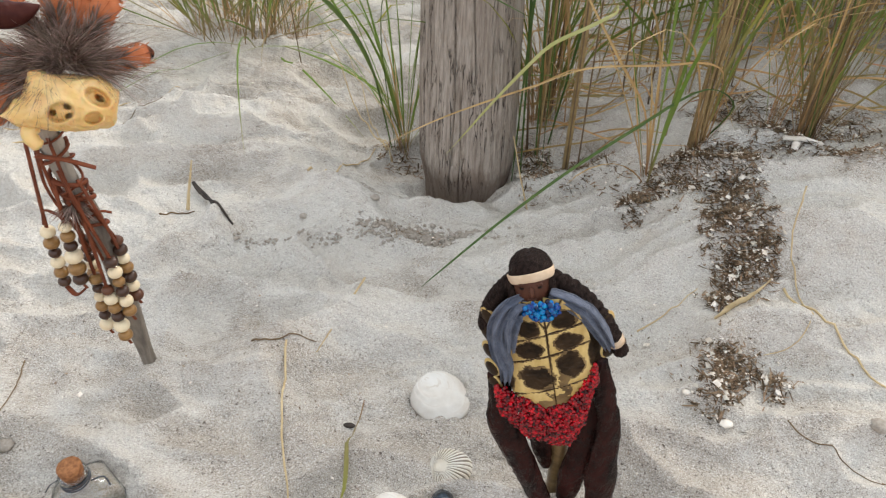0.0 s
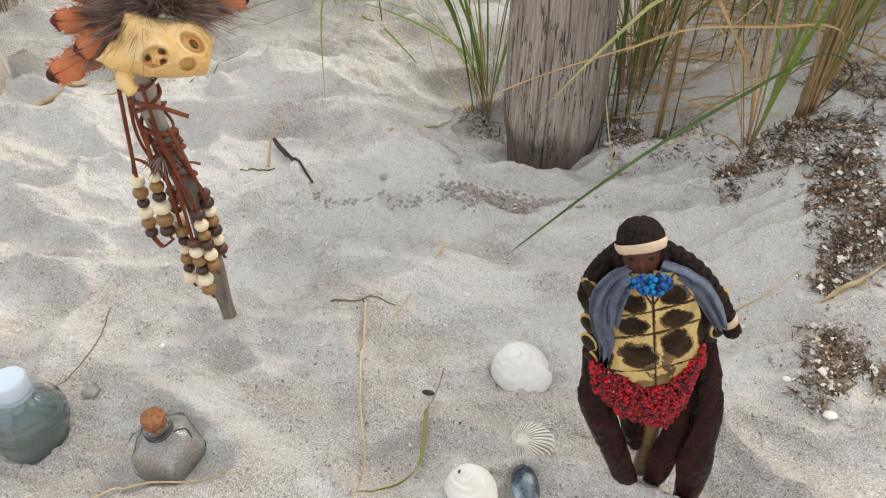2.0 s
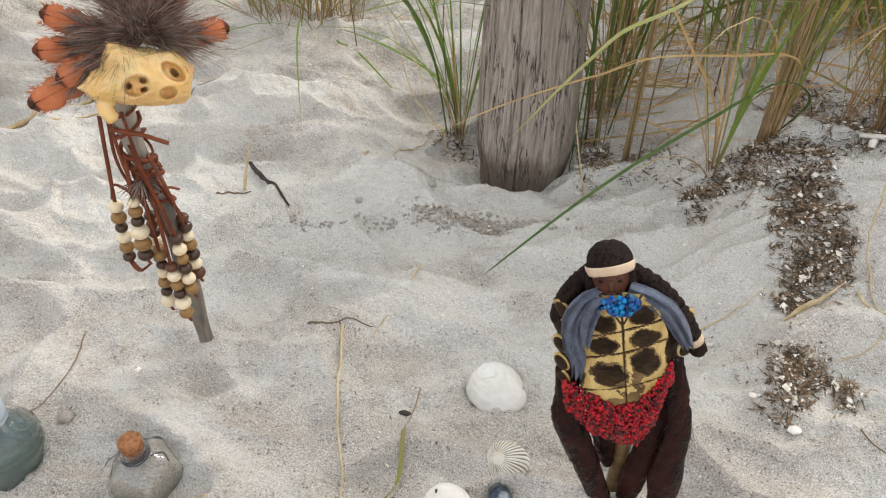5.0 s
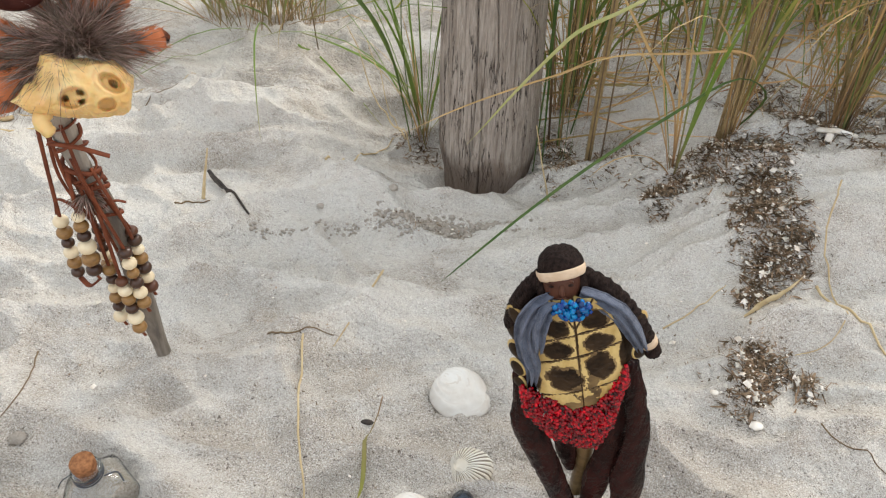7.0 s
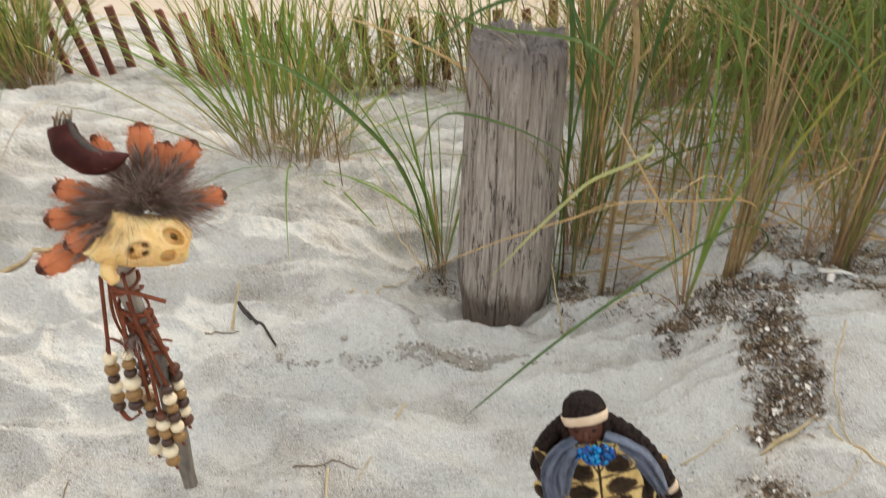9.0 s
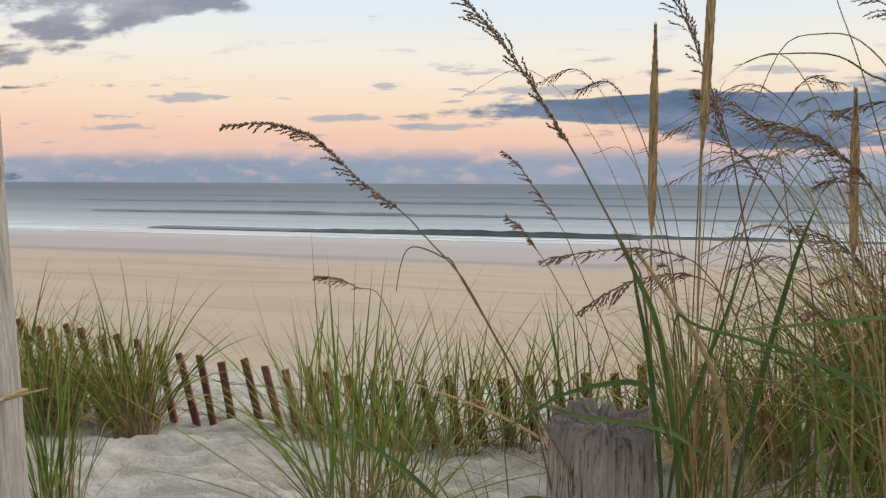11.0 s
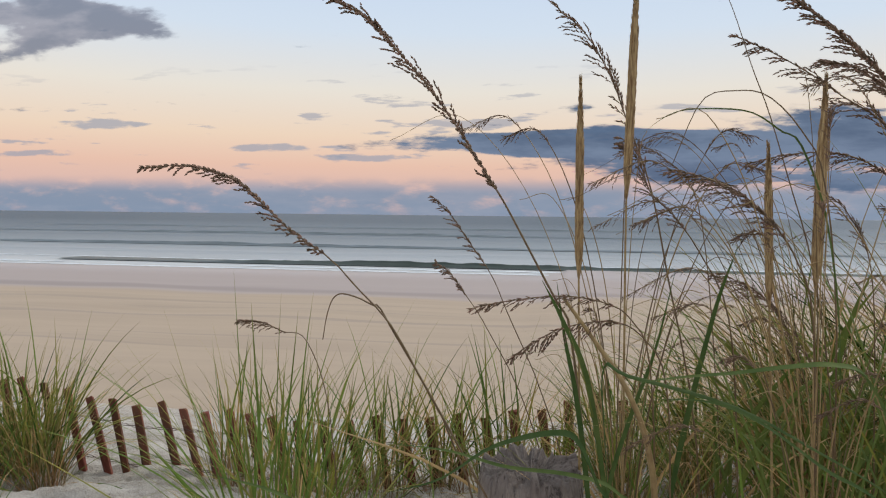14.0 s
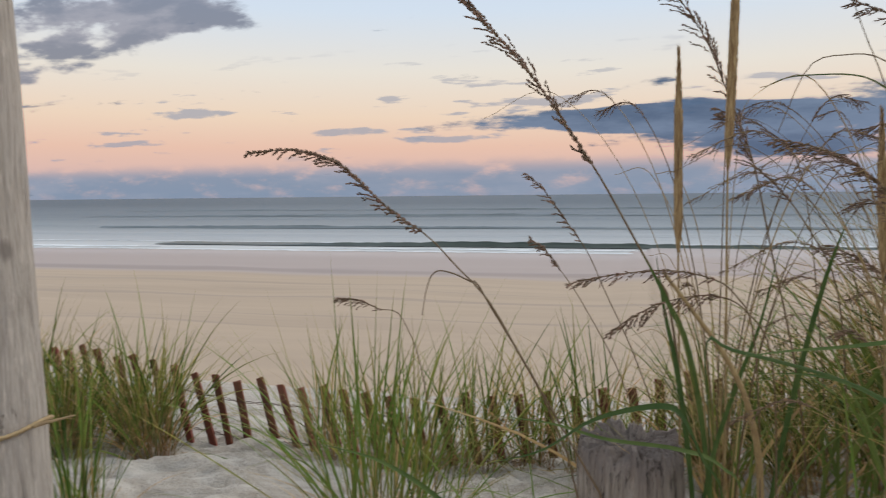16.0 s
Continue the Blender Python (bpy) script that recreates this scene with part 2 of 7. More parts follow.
def wood_material(name, light, dark, stain, foot, head=9.0, splits=0.46):
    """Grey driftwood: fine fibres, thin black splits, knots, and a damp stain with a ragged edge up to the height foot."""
    m = bpy.data.materials.new(name)
    m.use_nodes = True
    nt = m.node_tree
    N, L = nt.nodes.new, nt.links.new
    b = nt.nodes["Principled BSDF"]
    geo = N("ShaderNodeNewGeometry")

    def nz(stretch, detail=6.0, rough=0.65, scale=1.0):
        mp = N("ShaderNodeMapping")
        mp.inputs["Scale"].default_value = stretch
        L(geo.outputs["Position"], mp.inputs[0])
        n = N("ShaderNodeTexNoise")
        n.inputs["Scale"].default_value, n.inputs["Detail"].default_value, n.inputs["Roughness"].default_value = scale, detail, rough
        L(mp.outputs[0], n.inputs["Vector"])
        return n.outputs[0]

    def rng(v, lo, hi, a=0.0, c=1.0):
        n = N("ShaderNodeMapRange")
        L(v, n.inputs[0])
        for i, val in ((1, lo), (2, hi), (3, a), (4, c)):
            n.inputs[i].default_value = val
        return n.outputs[0]

    def mul(a, c, op="MULTIPLY"):
        n = N("ShaderNodeMath")
        n.operation = op
        for s, v in ((n.inputs[0], a), (n.inputs[1], c)):
            if isinstance(v, (int, float)):
                s.default_value = v
            else:
                L(v, s)
        return n.outputs[0]

    def mixc(fac, a, c):
        n = N("ShaderNodeMix")
        n.data_type = "RGBA"
        L(fac, n.inputs[0])
        for s, v in ((n.inputs[6], a), (n.inputs[7], c)):
            if isinstance(v, tuple):
                s.default_value = (*v, 1)
            else:
                L(v, s)
        return n.outputs[2]

    fibre = nz((230, 230, 13.0), 5.0, 0.75)
    broad = nz((16, 16, 3.0), 5.0)
    split_n = nz((70, 70, 5.0), 4.0, 0.65)
    split = mul(rng(mul(mul(split_n, 0.5, "SUBTRACT"), 0.0, "ABSOLUTE"), 0.016, 0.004), rng(nz((30, 30, 10.0), 3.0), splits, splits + 0.08))
    flake = rng(nz((75, 75, 16.0), 4.0, 0.7), 0.56, 0.66)
    col = mixc(rng(fibre, 0.38, 0.62), light, dark)
    col = mixc(rng(broad, 0.45, 0.70, 0.0, 0.7), col, stain)
    col = mixc(mul(flake, 0.40), col, tuple(c * 1.35 for c in light))
    knot = rng(nz((9, 9, 7.0), 2.0, 0.4), 0.70, 0.76, 0.0, 0.75)
    col = mixc(knot, col, tuple(c * 0.45 for c in stain))
    col = mixc(mul(split, 0.9), col, (0.035, 0.026, 0.022))
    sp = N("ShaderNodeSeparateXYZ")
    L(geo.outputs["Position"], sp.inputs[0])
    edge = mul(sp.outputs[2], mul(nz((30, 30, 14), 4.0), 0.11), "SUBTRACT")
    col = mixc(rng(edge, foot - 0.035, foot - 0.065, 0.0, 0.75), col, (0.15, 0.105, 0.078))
    rot = mul(sp.outputs[2], mul(nz((26, 26, 9), 4.0), 0.16), "ADD")
    col = mixc(rng(rot, head + 0.06, head + 0.11, 0.0, 0.6), col, (0.16, 0.135, 0.13))
    L(col, b.inputs["Base Color"])
    b.inputs["Roughness"].default_value = 0.92
    b.inputs["Specular IOR Level"].default_value = 0.15
    h = mul(mul(mul(fibre, 0.5), mul(broad, 0.3), "ADD"), mul(split, -0.9), "ADD")
    bp = N("ShaderNodeBump")
    bp.inputs["Strength"].default_value, bp.inputs["Distance"].default_value = 0.9, 0.005
    L(mul(h, mul(flake, 0.25), "ADD"), bp.inputs["Height"])
    L(bp.outputs[0], b.inputs["Normal"])
    return m


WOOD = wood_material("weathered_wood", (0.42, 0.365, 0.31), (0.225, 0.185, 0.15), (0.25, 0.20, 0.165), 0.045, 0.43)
WOOD_PALE = wood_material("pale_weathered_wood", (0.52, 0.465, 0.41), (0.33, 0.29, 0.25), (0.40, 0.35, 0.31), -0.5, 9.0, 0.60)
SLAT = material("stained_slat", (0.15, 0.052, 0.036), (0.28, 0.115, 0.072), 30, (2, 2, 0.3), 0.8, 0.6, 90, rand=0.35, third=(0.05, 0.035, 0.03))
WIRE = material("rusty_wire", (0.10, 0.06, 0.045), (0.16, 0.11, 0.09), 90, rough=0.6, metal=0.6)
GREEN = material("green_blades", (0.10, 0.16, 0.04), (0.13, 0.16, 0.05), 18, rough=0.55, bump=0.0, spec=0.06, island=0.60, translucent=0.16,
                 along=[(0.0, (0.33, 0.20, 0.12)), (0.10, (0.28, 0.24, 0.11)), (0.24, (0.18, 0.265, 0.062)), (0.62, (0.125, 0.215, 0.038)), (0.86, (0.18, 0.24, 0.052)), (1.0, (0.42, 0.36, 0.15))])
DEEP = material("deep_green_blades", (0.07, 0.12, 0.05), (0.09, 0.12, 0.05), 18, rough=0.5, bump=0.0, spec=0.08, island=0.60, translucent=0.16,
                along=[(0.0, (0.40, 0.22, 0.11)), (0.08, (0.40, 0.27, 0.12)), (0.20, (0.200, 0.225, 0.055)), (0.6, (0.112, 0.168, 0.036)), (0.88, (0.175, 0.205, 0.050)), (1.0, (0.42, 0.34, 0.14))])
OLIVE = material("olive_blades", (0.16, 0.18, 0.06), (0.12, 0.13, 0.05), 18, rough=0.6, bump=0.0, spec=0.05, island=0.55, translucent=0.16,
                 along=[(0.0, (0.30, 0.18, 0.11)), (0.25, (0.29, 0.24, 0.11)), (0.5, (0.255, 0.265, 0.05)), (0.85, (0.32, 0.29, 0.07)), (1.0, (0.50, 0.40, 0.19))])
STRAW = material("dry_blades", (0.36, 0.25, 0.12), (0.26, 0.17, 0.085), 22, rough=0.65, bump=0.0, island=0.40, translucent=0.2,
                 along=[(0.0, (0.32, 0.18, 0.10)), (0.3, (0.50, 0.32, 0.13)), (0.8, (0.60, 0.43, 0.19)), (1.0, (0.54, 0.41, 0.22))])
LEAF = material("broad_green_leaf", (0.072, 0.118, 0.036), (0.115, 0.160, 0.050), 30, (1, 1, 1), rough=0.6, bump=0.0, spec=0.10, rand=0.25, translucent=0.22)
LIME = material("yellow_green_leaf", (0.50, 0.47, 0.22), (0.40, 0.40, 0.15), 40, rough=0.5, bump=0.0, spec=0.15, translucent=0.3)
PALE = material("pale_straw", (0.60, 0.47, 0.28), (0.46, 0.34, 0.18), 60, rough=0.7, bump=0.2)
STEM = material("straw_stem", (0.40, 0.29, 0.14), (0.28, 0.19, 0.09), 60, rough=0.55, bump=0.2)
DARKSTEM = material("brown_stem", (0.15, 0.10, 0.06), (0.20, 0.14, 0.075), 60, rough=0.6, bump=0.2)
SPIKE = material("dense_seed_spike", (0.54, 0.39, 0.20), (0.20, 0.115, 0.055), 150, (2.5, 2.5, 0.25), rough=0.8, bump=0.8, bump_scale=400)
PLUME = material("seed_plume", (0.155, 0.10, 0.07), (0.28, 0.19, 0.13), 60, rough=0.75, bump=0.0, island=0.4)
BONE = material("yellowed_bone", (0.78, 0.53, 0.22), (0.70, 0.43, 0.15), 45, rough=0.45, bump=0.5, bump_scale=110, spec=0.4, third=(0.80, 0.62, 0.34), subsurface=0.25)
LEATHER = material("red_brown_leather", (0.19, 0.052, 0.022), (0.11, 0.030, 0.014), 70, rough=0.6, bump=0.4)
STICK = material("grey_driftwood", (0.24, 0.205, 0.165), (0.13, 0.11, 0.09), 60, (2, 2, 0.3), 0.85, 0.8, 140, third=(0.33, 0.29, 0.24))
BEAD_CREAM = material("cream_bead", (0.78, 0.66, 0.45), (0.70, 0.56, 0.36), 90, rough=0.38, bump=0.1, coat=0.25)
BEAD_TAN = material("tan_bead", (0.30, 0.165, 0.055), (0.21, 0.11, 0.04), 120, (1, 1, 3), 0.35, 0.1, coat=0.3)
BEAD_DARK = material("dark_brown_bead", (0.045, 0.022, 0.014), (0.07, 0.035, 0.02), 90, rough=0.3, bump=0.1, coat=0.4)
BEAD_RED = material("red_brown_bead", (0.13, 0.05, 0.025), (0.09, 0.035, 0.018), 90, rough=0.35, bump=0.1, coat=0.3)
VANE = material("orange_feather", (0.52, 0.17, 0.05), (0.42, 0.12, 0.04), 160, (1, 1, 1), 0.6, 0.3, 500, island=0.22, translucent=0.2,
                along=[(0.0, (0.13, 0.085, 0.065)), (0.38, (0.20, 0.105, 0.07)), (0.58, (0.42, 0.145, 0.06)), (0.88, (0.58, 0.20, 0.085)), (0.925, (0.50, 0.16, 0.07)), (0.945, (0.015, 0.012, 0.012)), (1.0, (0.012, 0.01, 0.01))])
FLUFF = material("grey_brown_down", (0.14, 0.090, 0.068), (0.34, 0.255, 0.21), 60, rough=0.95, bump=0.0, spec=0.05, island=0.55, translucent=0.35)
POD = material("dark_maroon_pod", (0.034, 0.010, 0.008), (0.066, 0.020, 0.015), 60, rough=0.34, bump=0.5, bump_scale=90, spec=0.08)
SHELL = material("chalky_shell", (0.66, 0.62, 0.56), (0.57, 0.51, 0.44), 35, rough=0.5, bump=0.3, bump_scale=160, third=(0.70, 0.68, 0.64))
RIBBED = material("ribbed_shell", (0.66, 0.60, 0.50), (0.72, 0.68, 0.61), 60, rough=0.55, bump=0.2)
BLACK_SHELL = material("glossy_blue_black_shell", (0.003, 0.006, 0.012), (0.05, 0.07, 0.09), 90, rough=0.10, bump=0.5, bump_scale=60, spec=0.35, coat=0.0, third=(0.36, 0.40, 0.42), bump_distance=0.006)
CORK = material("cork", (0.36, 0.16, 0.07), (0.17, 0.070, 0.030), 190, rough=0.85, bump=0.8, bump_scale=300)
GLASS = material("clear_glass", (0.96, 0.97, 0.96), (0.96, 0.97, 0.96), 10, rough=0.03, bump=0.0, transmission=1.0, ior=1.45, spec=0.5)
PET = material("clear_plastic", (0.97, 0.99, 0.98), (0.97, 0.99, 0.98), 10, rough=0.03, bump=0.0, transmission=1.0, ior=1.45, spec=0.5)
WATER_IN = material("bottled_water", (0.62, 0.80, 0.74), (0.56, 0.75, 0.69), 60, rough=0.03, bump=0.0, transmission=0.84, ior=1.33, spec=0.5)
CAP = material("white_plastic", (0.56, 0.62, 0.68), (0.60, 0.65, 0.70), 20, rough=0.35, bump=0.05, subsurface=0.1)
FILL = material("packed_sand", (0.55, 0.49, 0.42), (0.30, 0.255, 0.21), 420, rough=0.9, bump=0.6, bump_scale=600)
WRACK = material("dry_seaweed_bits", (0.135, 0.085, 0.050), (0.29, 0.205, 0.130), 60, rough=0.9, bump=0.0, island=0.6, hue=0.01)
BITS = material("shell_fragments", (0.82, 0.77, 0.69), (0.62, 0.54, 0.44), 60, rough=0.6, bump=0.0, island=0.25)
CLOD = material("damp_sand_clods", (0.44, 0.39, 0.33), (0.32, 0.275, 0.23), 300, rough=0.95, bump=0.5)
TWIG = material("dark_twig_and_hole_shade", (0.035, 0.03, 0.028), (0.07, 0.055, 0.045), 120, rough=0.8, bump=0.6)
DARKWIRE = material("dark_grey_wire", (0.07, 0.075, 0.085), (0.12, 0.12, 0.13), 90, rough=0.35, bump=0.1, metal=0.8)
ROPE = material("sandy_rope", (0.48, 0.36, 0.20), (0.36, 0.26, 0.15), 120, rough=0.9, bump=0.8, bump_scale=260)


# ---- mesh helpers ----
def V(*a):
    return Vector(a)


def spline(pts, n):
    """A smooth line of n points through pts."""
    p = [Vector(q) for q in pts]
    p = [2 * p[0] - p[1]] + p + [2 * p[-1] - p[-2]]
    out = []
    for i in range(n):
        s = i / (n - 1) * (len(p) - 3)
        k = min(int(s), len(p) - 4)
        t = s - k
        a, b, c, d = p[k:k + 4]
        out.append(0.5 * ((2 * b) + (c - a) * t + (2 * a - 5 * b + 4 * c - d) * t * t + (3 * b - a - 3 * c + d) * t ** 3))
    return out


WORLD = {}


class Shape:
    """Collects one mesh: faces with a material slot each, and UVs whose v runs along a blade."""

    def __init__(self):
        self.v, self.f, self.m, self.uv = [], [], [], []

    def add(self, verts, faces, m=0, uvs=None):
        k = len(self.v)
        self.v += [tuple(p) for p in verts]
        self.uv += uvs or [(0.5, 0.5)] * len(verts)
        for f in faces:
            self.f.append([i + k for i in f])
            self.m.append(m)

    def tube(self, pts, radii, n=8, m=0, flat=(1.0, 1.0), up=(0, 0, 1), caps=True, bulge=None):
        pts = [Vector(p) for p in pts]
        if isinstance(radii, (int, float)):
            radii = [radii] * len(pts)
        verts, faces, uvs = [], [], []
        side = None
        for i, p in enumerate(pts):
            d = (pts[min(i + 1, len(pts) - 1)] - pts[max(i - 1, 0)]).normalized()
            if side is None:
                ref = Vector(up)
                if abs(ref.dot(d)) > 0.95:
                    ref = Vector((0, 1, 0))
                side = d.cross(ref).normalized()
            side = (side - d * side.dot(d)).normalized()
            oth = d.cross(side)
            for j in range(n):
                a = 2 * math.pi * j / n
                r = radii[i] * (bulge(i, a) if bulge else 1.0)
                verts.append(p + side * (math.cos(a) * r * flat[0]) + oth * (math.sin(a) * r * flat[1]))
                uvs.append((j / n, i / (len(pts) - 1)))
        for i in range(len(pts) - 1):
            for j in range(n):
                faces.append((i * n + j, i * n + (j + 1) % n, (i + 1) * n + (j + 1) % n, (i + 1) * n + j))
        if caps:
            faces.append(tuple(reversed(range(n))))
            faces.append(tuple(range((len(pts) - 1) * n, len(pts) * n)))
        self.add(verts, faces, m, uvs)

    def ball(self, c, r, m=0, nu=12, nv=8, axes=None, warp=None):
        """An ellipsoid; r: a radius or three; axes: three directions; warp(unit vector) scales the radius."""
        r = (r, r, r) if isinstance(r, (int, float)) else r
        ax = [Vector(a) for a in axes] if axes else [V(1, 0, 0), V(0, 1, 0), V(0, 0, 1)]
        c = Vector(c)
        verts, faces = [], []
        for i in range(nv + 1):
            th = math.pi * i / nv
            for j in range(nu if 0 < i < nv else 1):
                ph = 2 * math.pi * j / nu
                u = V(math.sin(th) * math.cos(ph), math.sin(th) * math.sin(ph), math.cos(th))
                k = warp(u) if warp else 1.0
                verts.append(c + sum((ax[q] * (u[q] * r[q] * k) for q in range(3)), V(0, 0, 0)))
        row = lambda i: 0 if i == 0 else 1 + (i - 1) * nu
        for j in range(nu):
            faces.append((0, 1 + j, 1 + (j + 1) % nu))
            last = len(verts) - 1
            faces.append((last, row(nv - 1) + (j + 1) % nu, row(nv - 1) + j))
        for i in range(1, nv - 1):
            for j in range(nu):
                a, b = row(i), row(i + 1)
                faces.append((a + j, b + j, b + (j + 1) % nu, a + (j + 1) % nu))
        self.add(verts, faces, m)

    def strip(self, pts, widths, sides, fold=0.25, m=0):
        """A folded blade along pts: three points across."""
        verts, faces, uvs = [], [], []
        n = len(pts)
        for i, p in enumerate(pts):
            d = (pts[min(i + 1, n - 1)] - pts[max(i - 1, 0)]).normalized()
            s = sides[i] if isinstance(sides, list) else sides
            s = (s - d * s.dot(d)).normalized()
            nn = d.cross(s)
            w = widths[i] / 2
            verts += [p - s * w, p + nn * (w * fold * 2), p + s * w]
            uvs += [(0, i / (n - 1)), (0.5, i / (n - 1)), (1, i / (n - 1))]
        for i in range(n - 1):
            k = 3 * i
            faces += [(k, k + 1, k + 4, k + 3), (k + 1, k + 2, k + 5, k + 4)]
        self.add(verts, faces, m, uvs)

    def blade(self, base, yaw, lean, length, curl, width, seg=6, rng=random, m=0):
        p = Vector(base)
        pts = [p.copy()]
        step = length / seg
        ang = lean
        h = V(math.cos(yaw), math.sin(yaw), 0)
        sway = rng.uniform(-0.3, 0.3)
        for i in range(seg):
            ang += curl * (0.4 + 1.2 * i / seg) / seg
            yaw += sway / seg
            h = V(math.cos(yaw), math.sin(yaw), 0)
            p = p + (h * math.sin(ang) + V(0, 0, 1) * math.cos(ang)) * step
            if p.z < 0.2 and i > 1:
                p.z = max(p.z, ground_z(p.x, p.y) + 0.003)
            pts.append(p.copy())
        tw = yaw + math.pi / 2 + rng.uniform(-0.9, 0.9)
        side = V(math.cos(tw), math.sin(tw), 0.15)
        ws = [width * min(1.0, 0.34 + 1.5 * i / seg) * max(0.04, 1 - (i / seg) ** 2.8) for i in range(seg + 1)]
        self.strip(pts, ws, side, 0.22, m)

    def box(self, lo, hi, m=0, mat=None):
        v = [V(x, y, z) for x in (lo[0], hi[0]) for y in (lo[1], hi[1]) for z in (lo[2], hi[2])]
        if mat:
            v = [mat @ p for p in v]
        self.add(v, [(0, 1, 3, 2), (4, 6, 7, 5), (0, 4, 5, 1), (2, 3, 7, 6), (0, 2, 6, 4), (1, 5, 7, 3)], m)

    def done(self, name, mats, parent=None, label="", smooth=True, kind="", origin=None):
        me = bpy.data.meshes.new(name)
        o = Vector(origin) if origin else V(0, 0, 0)
        me.from_pydata([tuple(Vector(p) - o) for p in self.v], [], self.f)
        for mt in mats if isinstance(mats, (list, tuple)) else [mats]:
            me.materials.append(mt)
        me.polygons.foreach_set("material_index", self.m)
        me.polygons.foreach_set("use_smooth", [smooth] * len(self.f))
        uv = me.uv_layers.new(name="along")
        idx = np.empty(len(me.loops), dtype=np.int32)
        me.loops.foreach_get("vertex_index", idx)
        uv.data.foreach_set("uv", np.array(self.uv, dtype=np.float32)[idx].ravel())
        me.validate()
        me.update()
        ob = new(name, me)
        ob.location = o
        if parent:
            ob.parent = parent
            ob.matrix_parent_inverse = Matrix.Translation(-WORLD[parent.name])
        WORLD[ob.name] = o
        return tagged(ob, label, "", "", kind)


def base_at(name, x, y, z, label, category, group="", kind=""):
    """An Empty at a thing's foot, for its parts."""
    e = new(name)
    e.location = (x, y, z)
    e.empty_display_size = 0.02
    WORLD[e.name] = V(x, y, z)
    return tagged(e, label, category, group, kind)


def sm(t):
    t = max(0.0, min(1.0, t))
    return t * t * (3 - 2 * t)


def bump2(x, y, cx, cy, sx, sy, turn=0.0):
    c, s = math.cos(turn), math.sin(turn)
    dx, dy = x - cx, y - cy
    a, b = (dx * c + dy * s) / sx, (-dx * s + dy * c) / sy
    return math.exp(-(a * a + b * b))


def ridge(x, y, line, h, near_w, far_w):
    """A wind-cut crest along line: steep towards the walker, gentle behind, fading at its ends."""
    (x0, y0), (x1, y1) = line[0], line[-1]
    t = (x - x0) / (x1 - x0)
    if t < -0.15 or t > 1.15 or y < min(y0, y1) - 0.2 or y > max(y0, y1) + 0.4:
        return 0.0
    cy = float(np.interp(x, [p[0] for p in line], [p[1] for p in line]))
    e = y - cy + 0.010 * noise.noise(V(x * 22, y * 9, 3.3))
    k = math.exp(-(e / (near_w if e < 0 else far_w)) ** 2) if e < 0 else math.exp(-e / far_w)
    return h * k * sm((t + 0.15) / 0.3) * sm((1.15 - t) / 0.3)


CRESTS = [([(-0.56, 1.17), (-0.443, 1.205), (-0.384, 1.25), (-0.348, 1.285), (-0.292, 1.27), (-0.22, 1.225)], 0.030, 0.045, 0.10),
          ([(-0.33, 1.134), (-0.264, 1.131), (-0.242, 1.158), (-0.19, 1.203)], 0.016, 0.018, 0.05),
          ([(-0.45, 1.00), (-0.328, 1.004), (-0.238, 1.018), (-0.167, 1.035), (-0.092, 1.034), (0.03, 1.042)], 0.013, 0.040, 0.07),
          ([(-0.33, 0.80), (-0.231, 0.773), (-0.181, 0.794), (-0.12, 0.781)], 0.009, 0.022, 0.05),
          ([(-0.28, 0.588), (-0.199, 0.614), (-0.155, 0.632), (-0.09, 0.652), (-0.02, 0.672)], 0.012, 0.022, 0.05),
          ([(-0.04, 0.660), (0.041, 0.703), (0.107, 0.740), (0.20, 0.795)], 0.011, 0.022, 0.05),
          ([(0.03, 0.598), (0.075, 0.632), (0.116, 0.668), (0.17, 0.695)], 0.010, 0.016, 0.04),
          ([(-0.19, 0.550), (-0.135, 0.575), (-0.09, 0.622)], 0.011, 0.020, 0.04),
          ([(0.28, 0.915), (0.383, 0.868), (0.44, 0.835)], 0.010, 0.03, 0.06),
          ([(0.34, 0.62), (0.45, 0.585), (0.60, 0.60)], 0.010, 0.025, 0.05),
          ([(-0.62, 0.80), (-0.50, 0.86), (-0.36, 0.90)], 0.016, 0.03, 0.06),
          ([(-0.70, 1.02), (-0.58, 1.06), (-0.46, 1.05)], 0.016, 0.03, 0.06)]


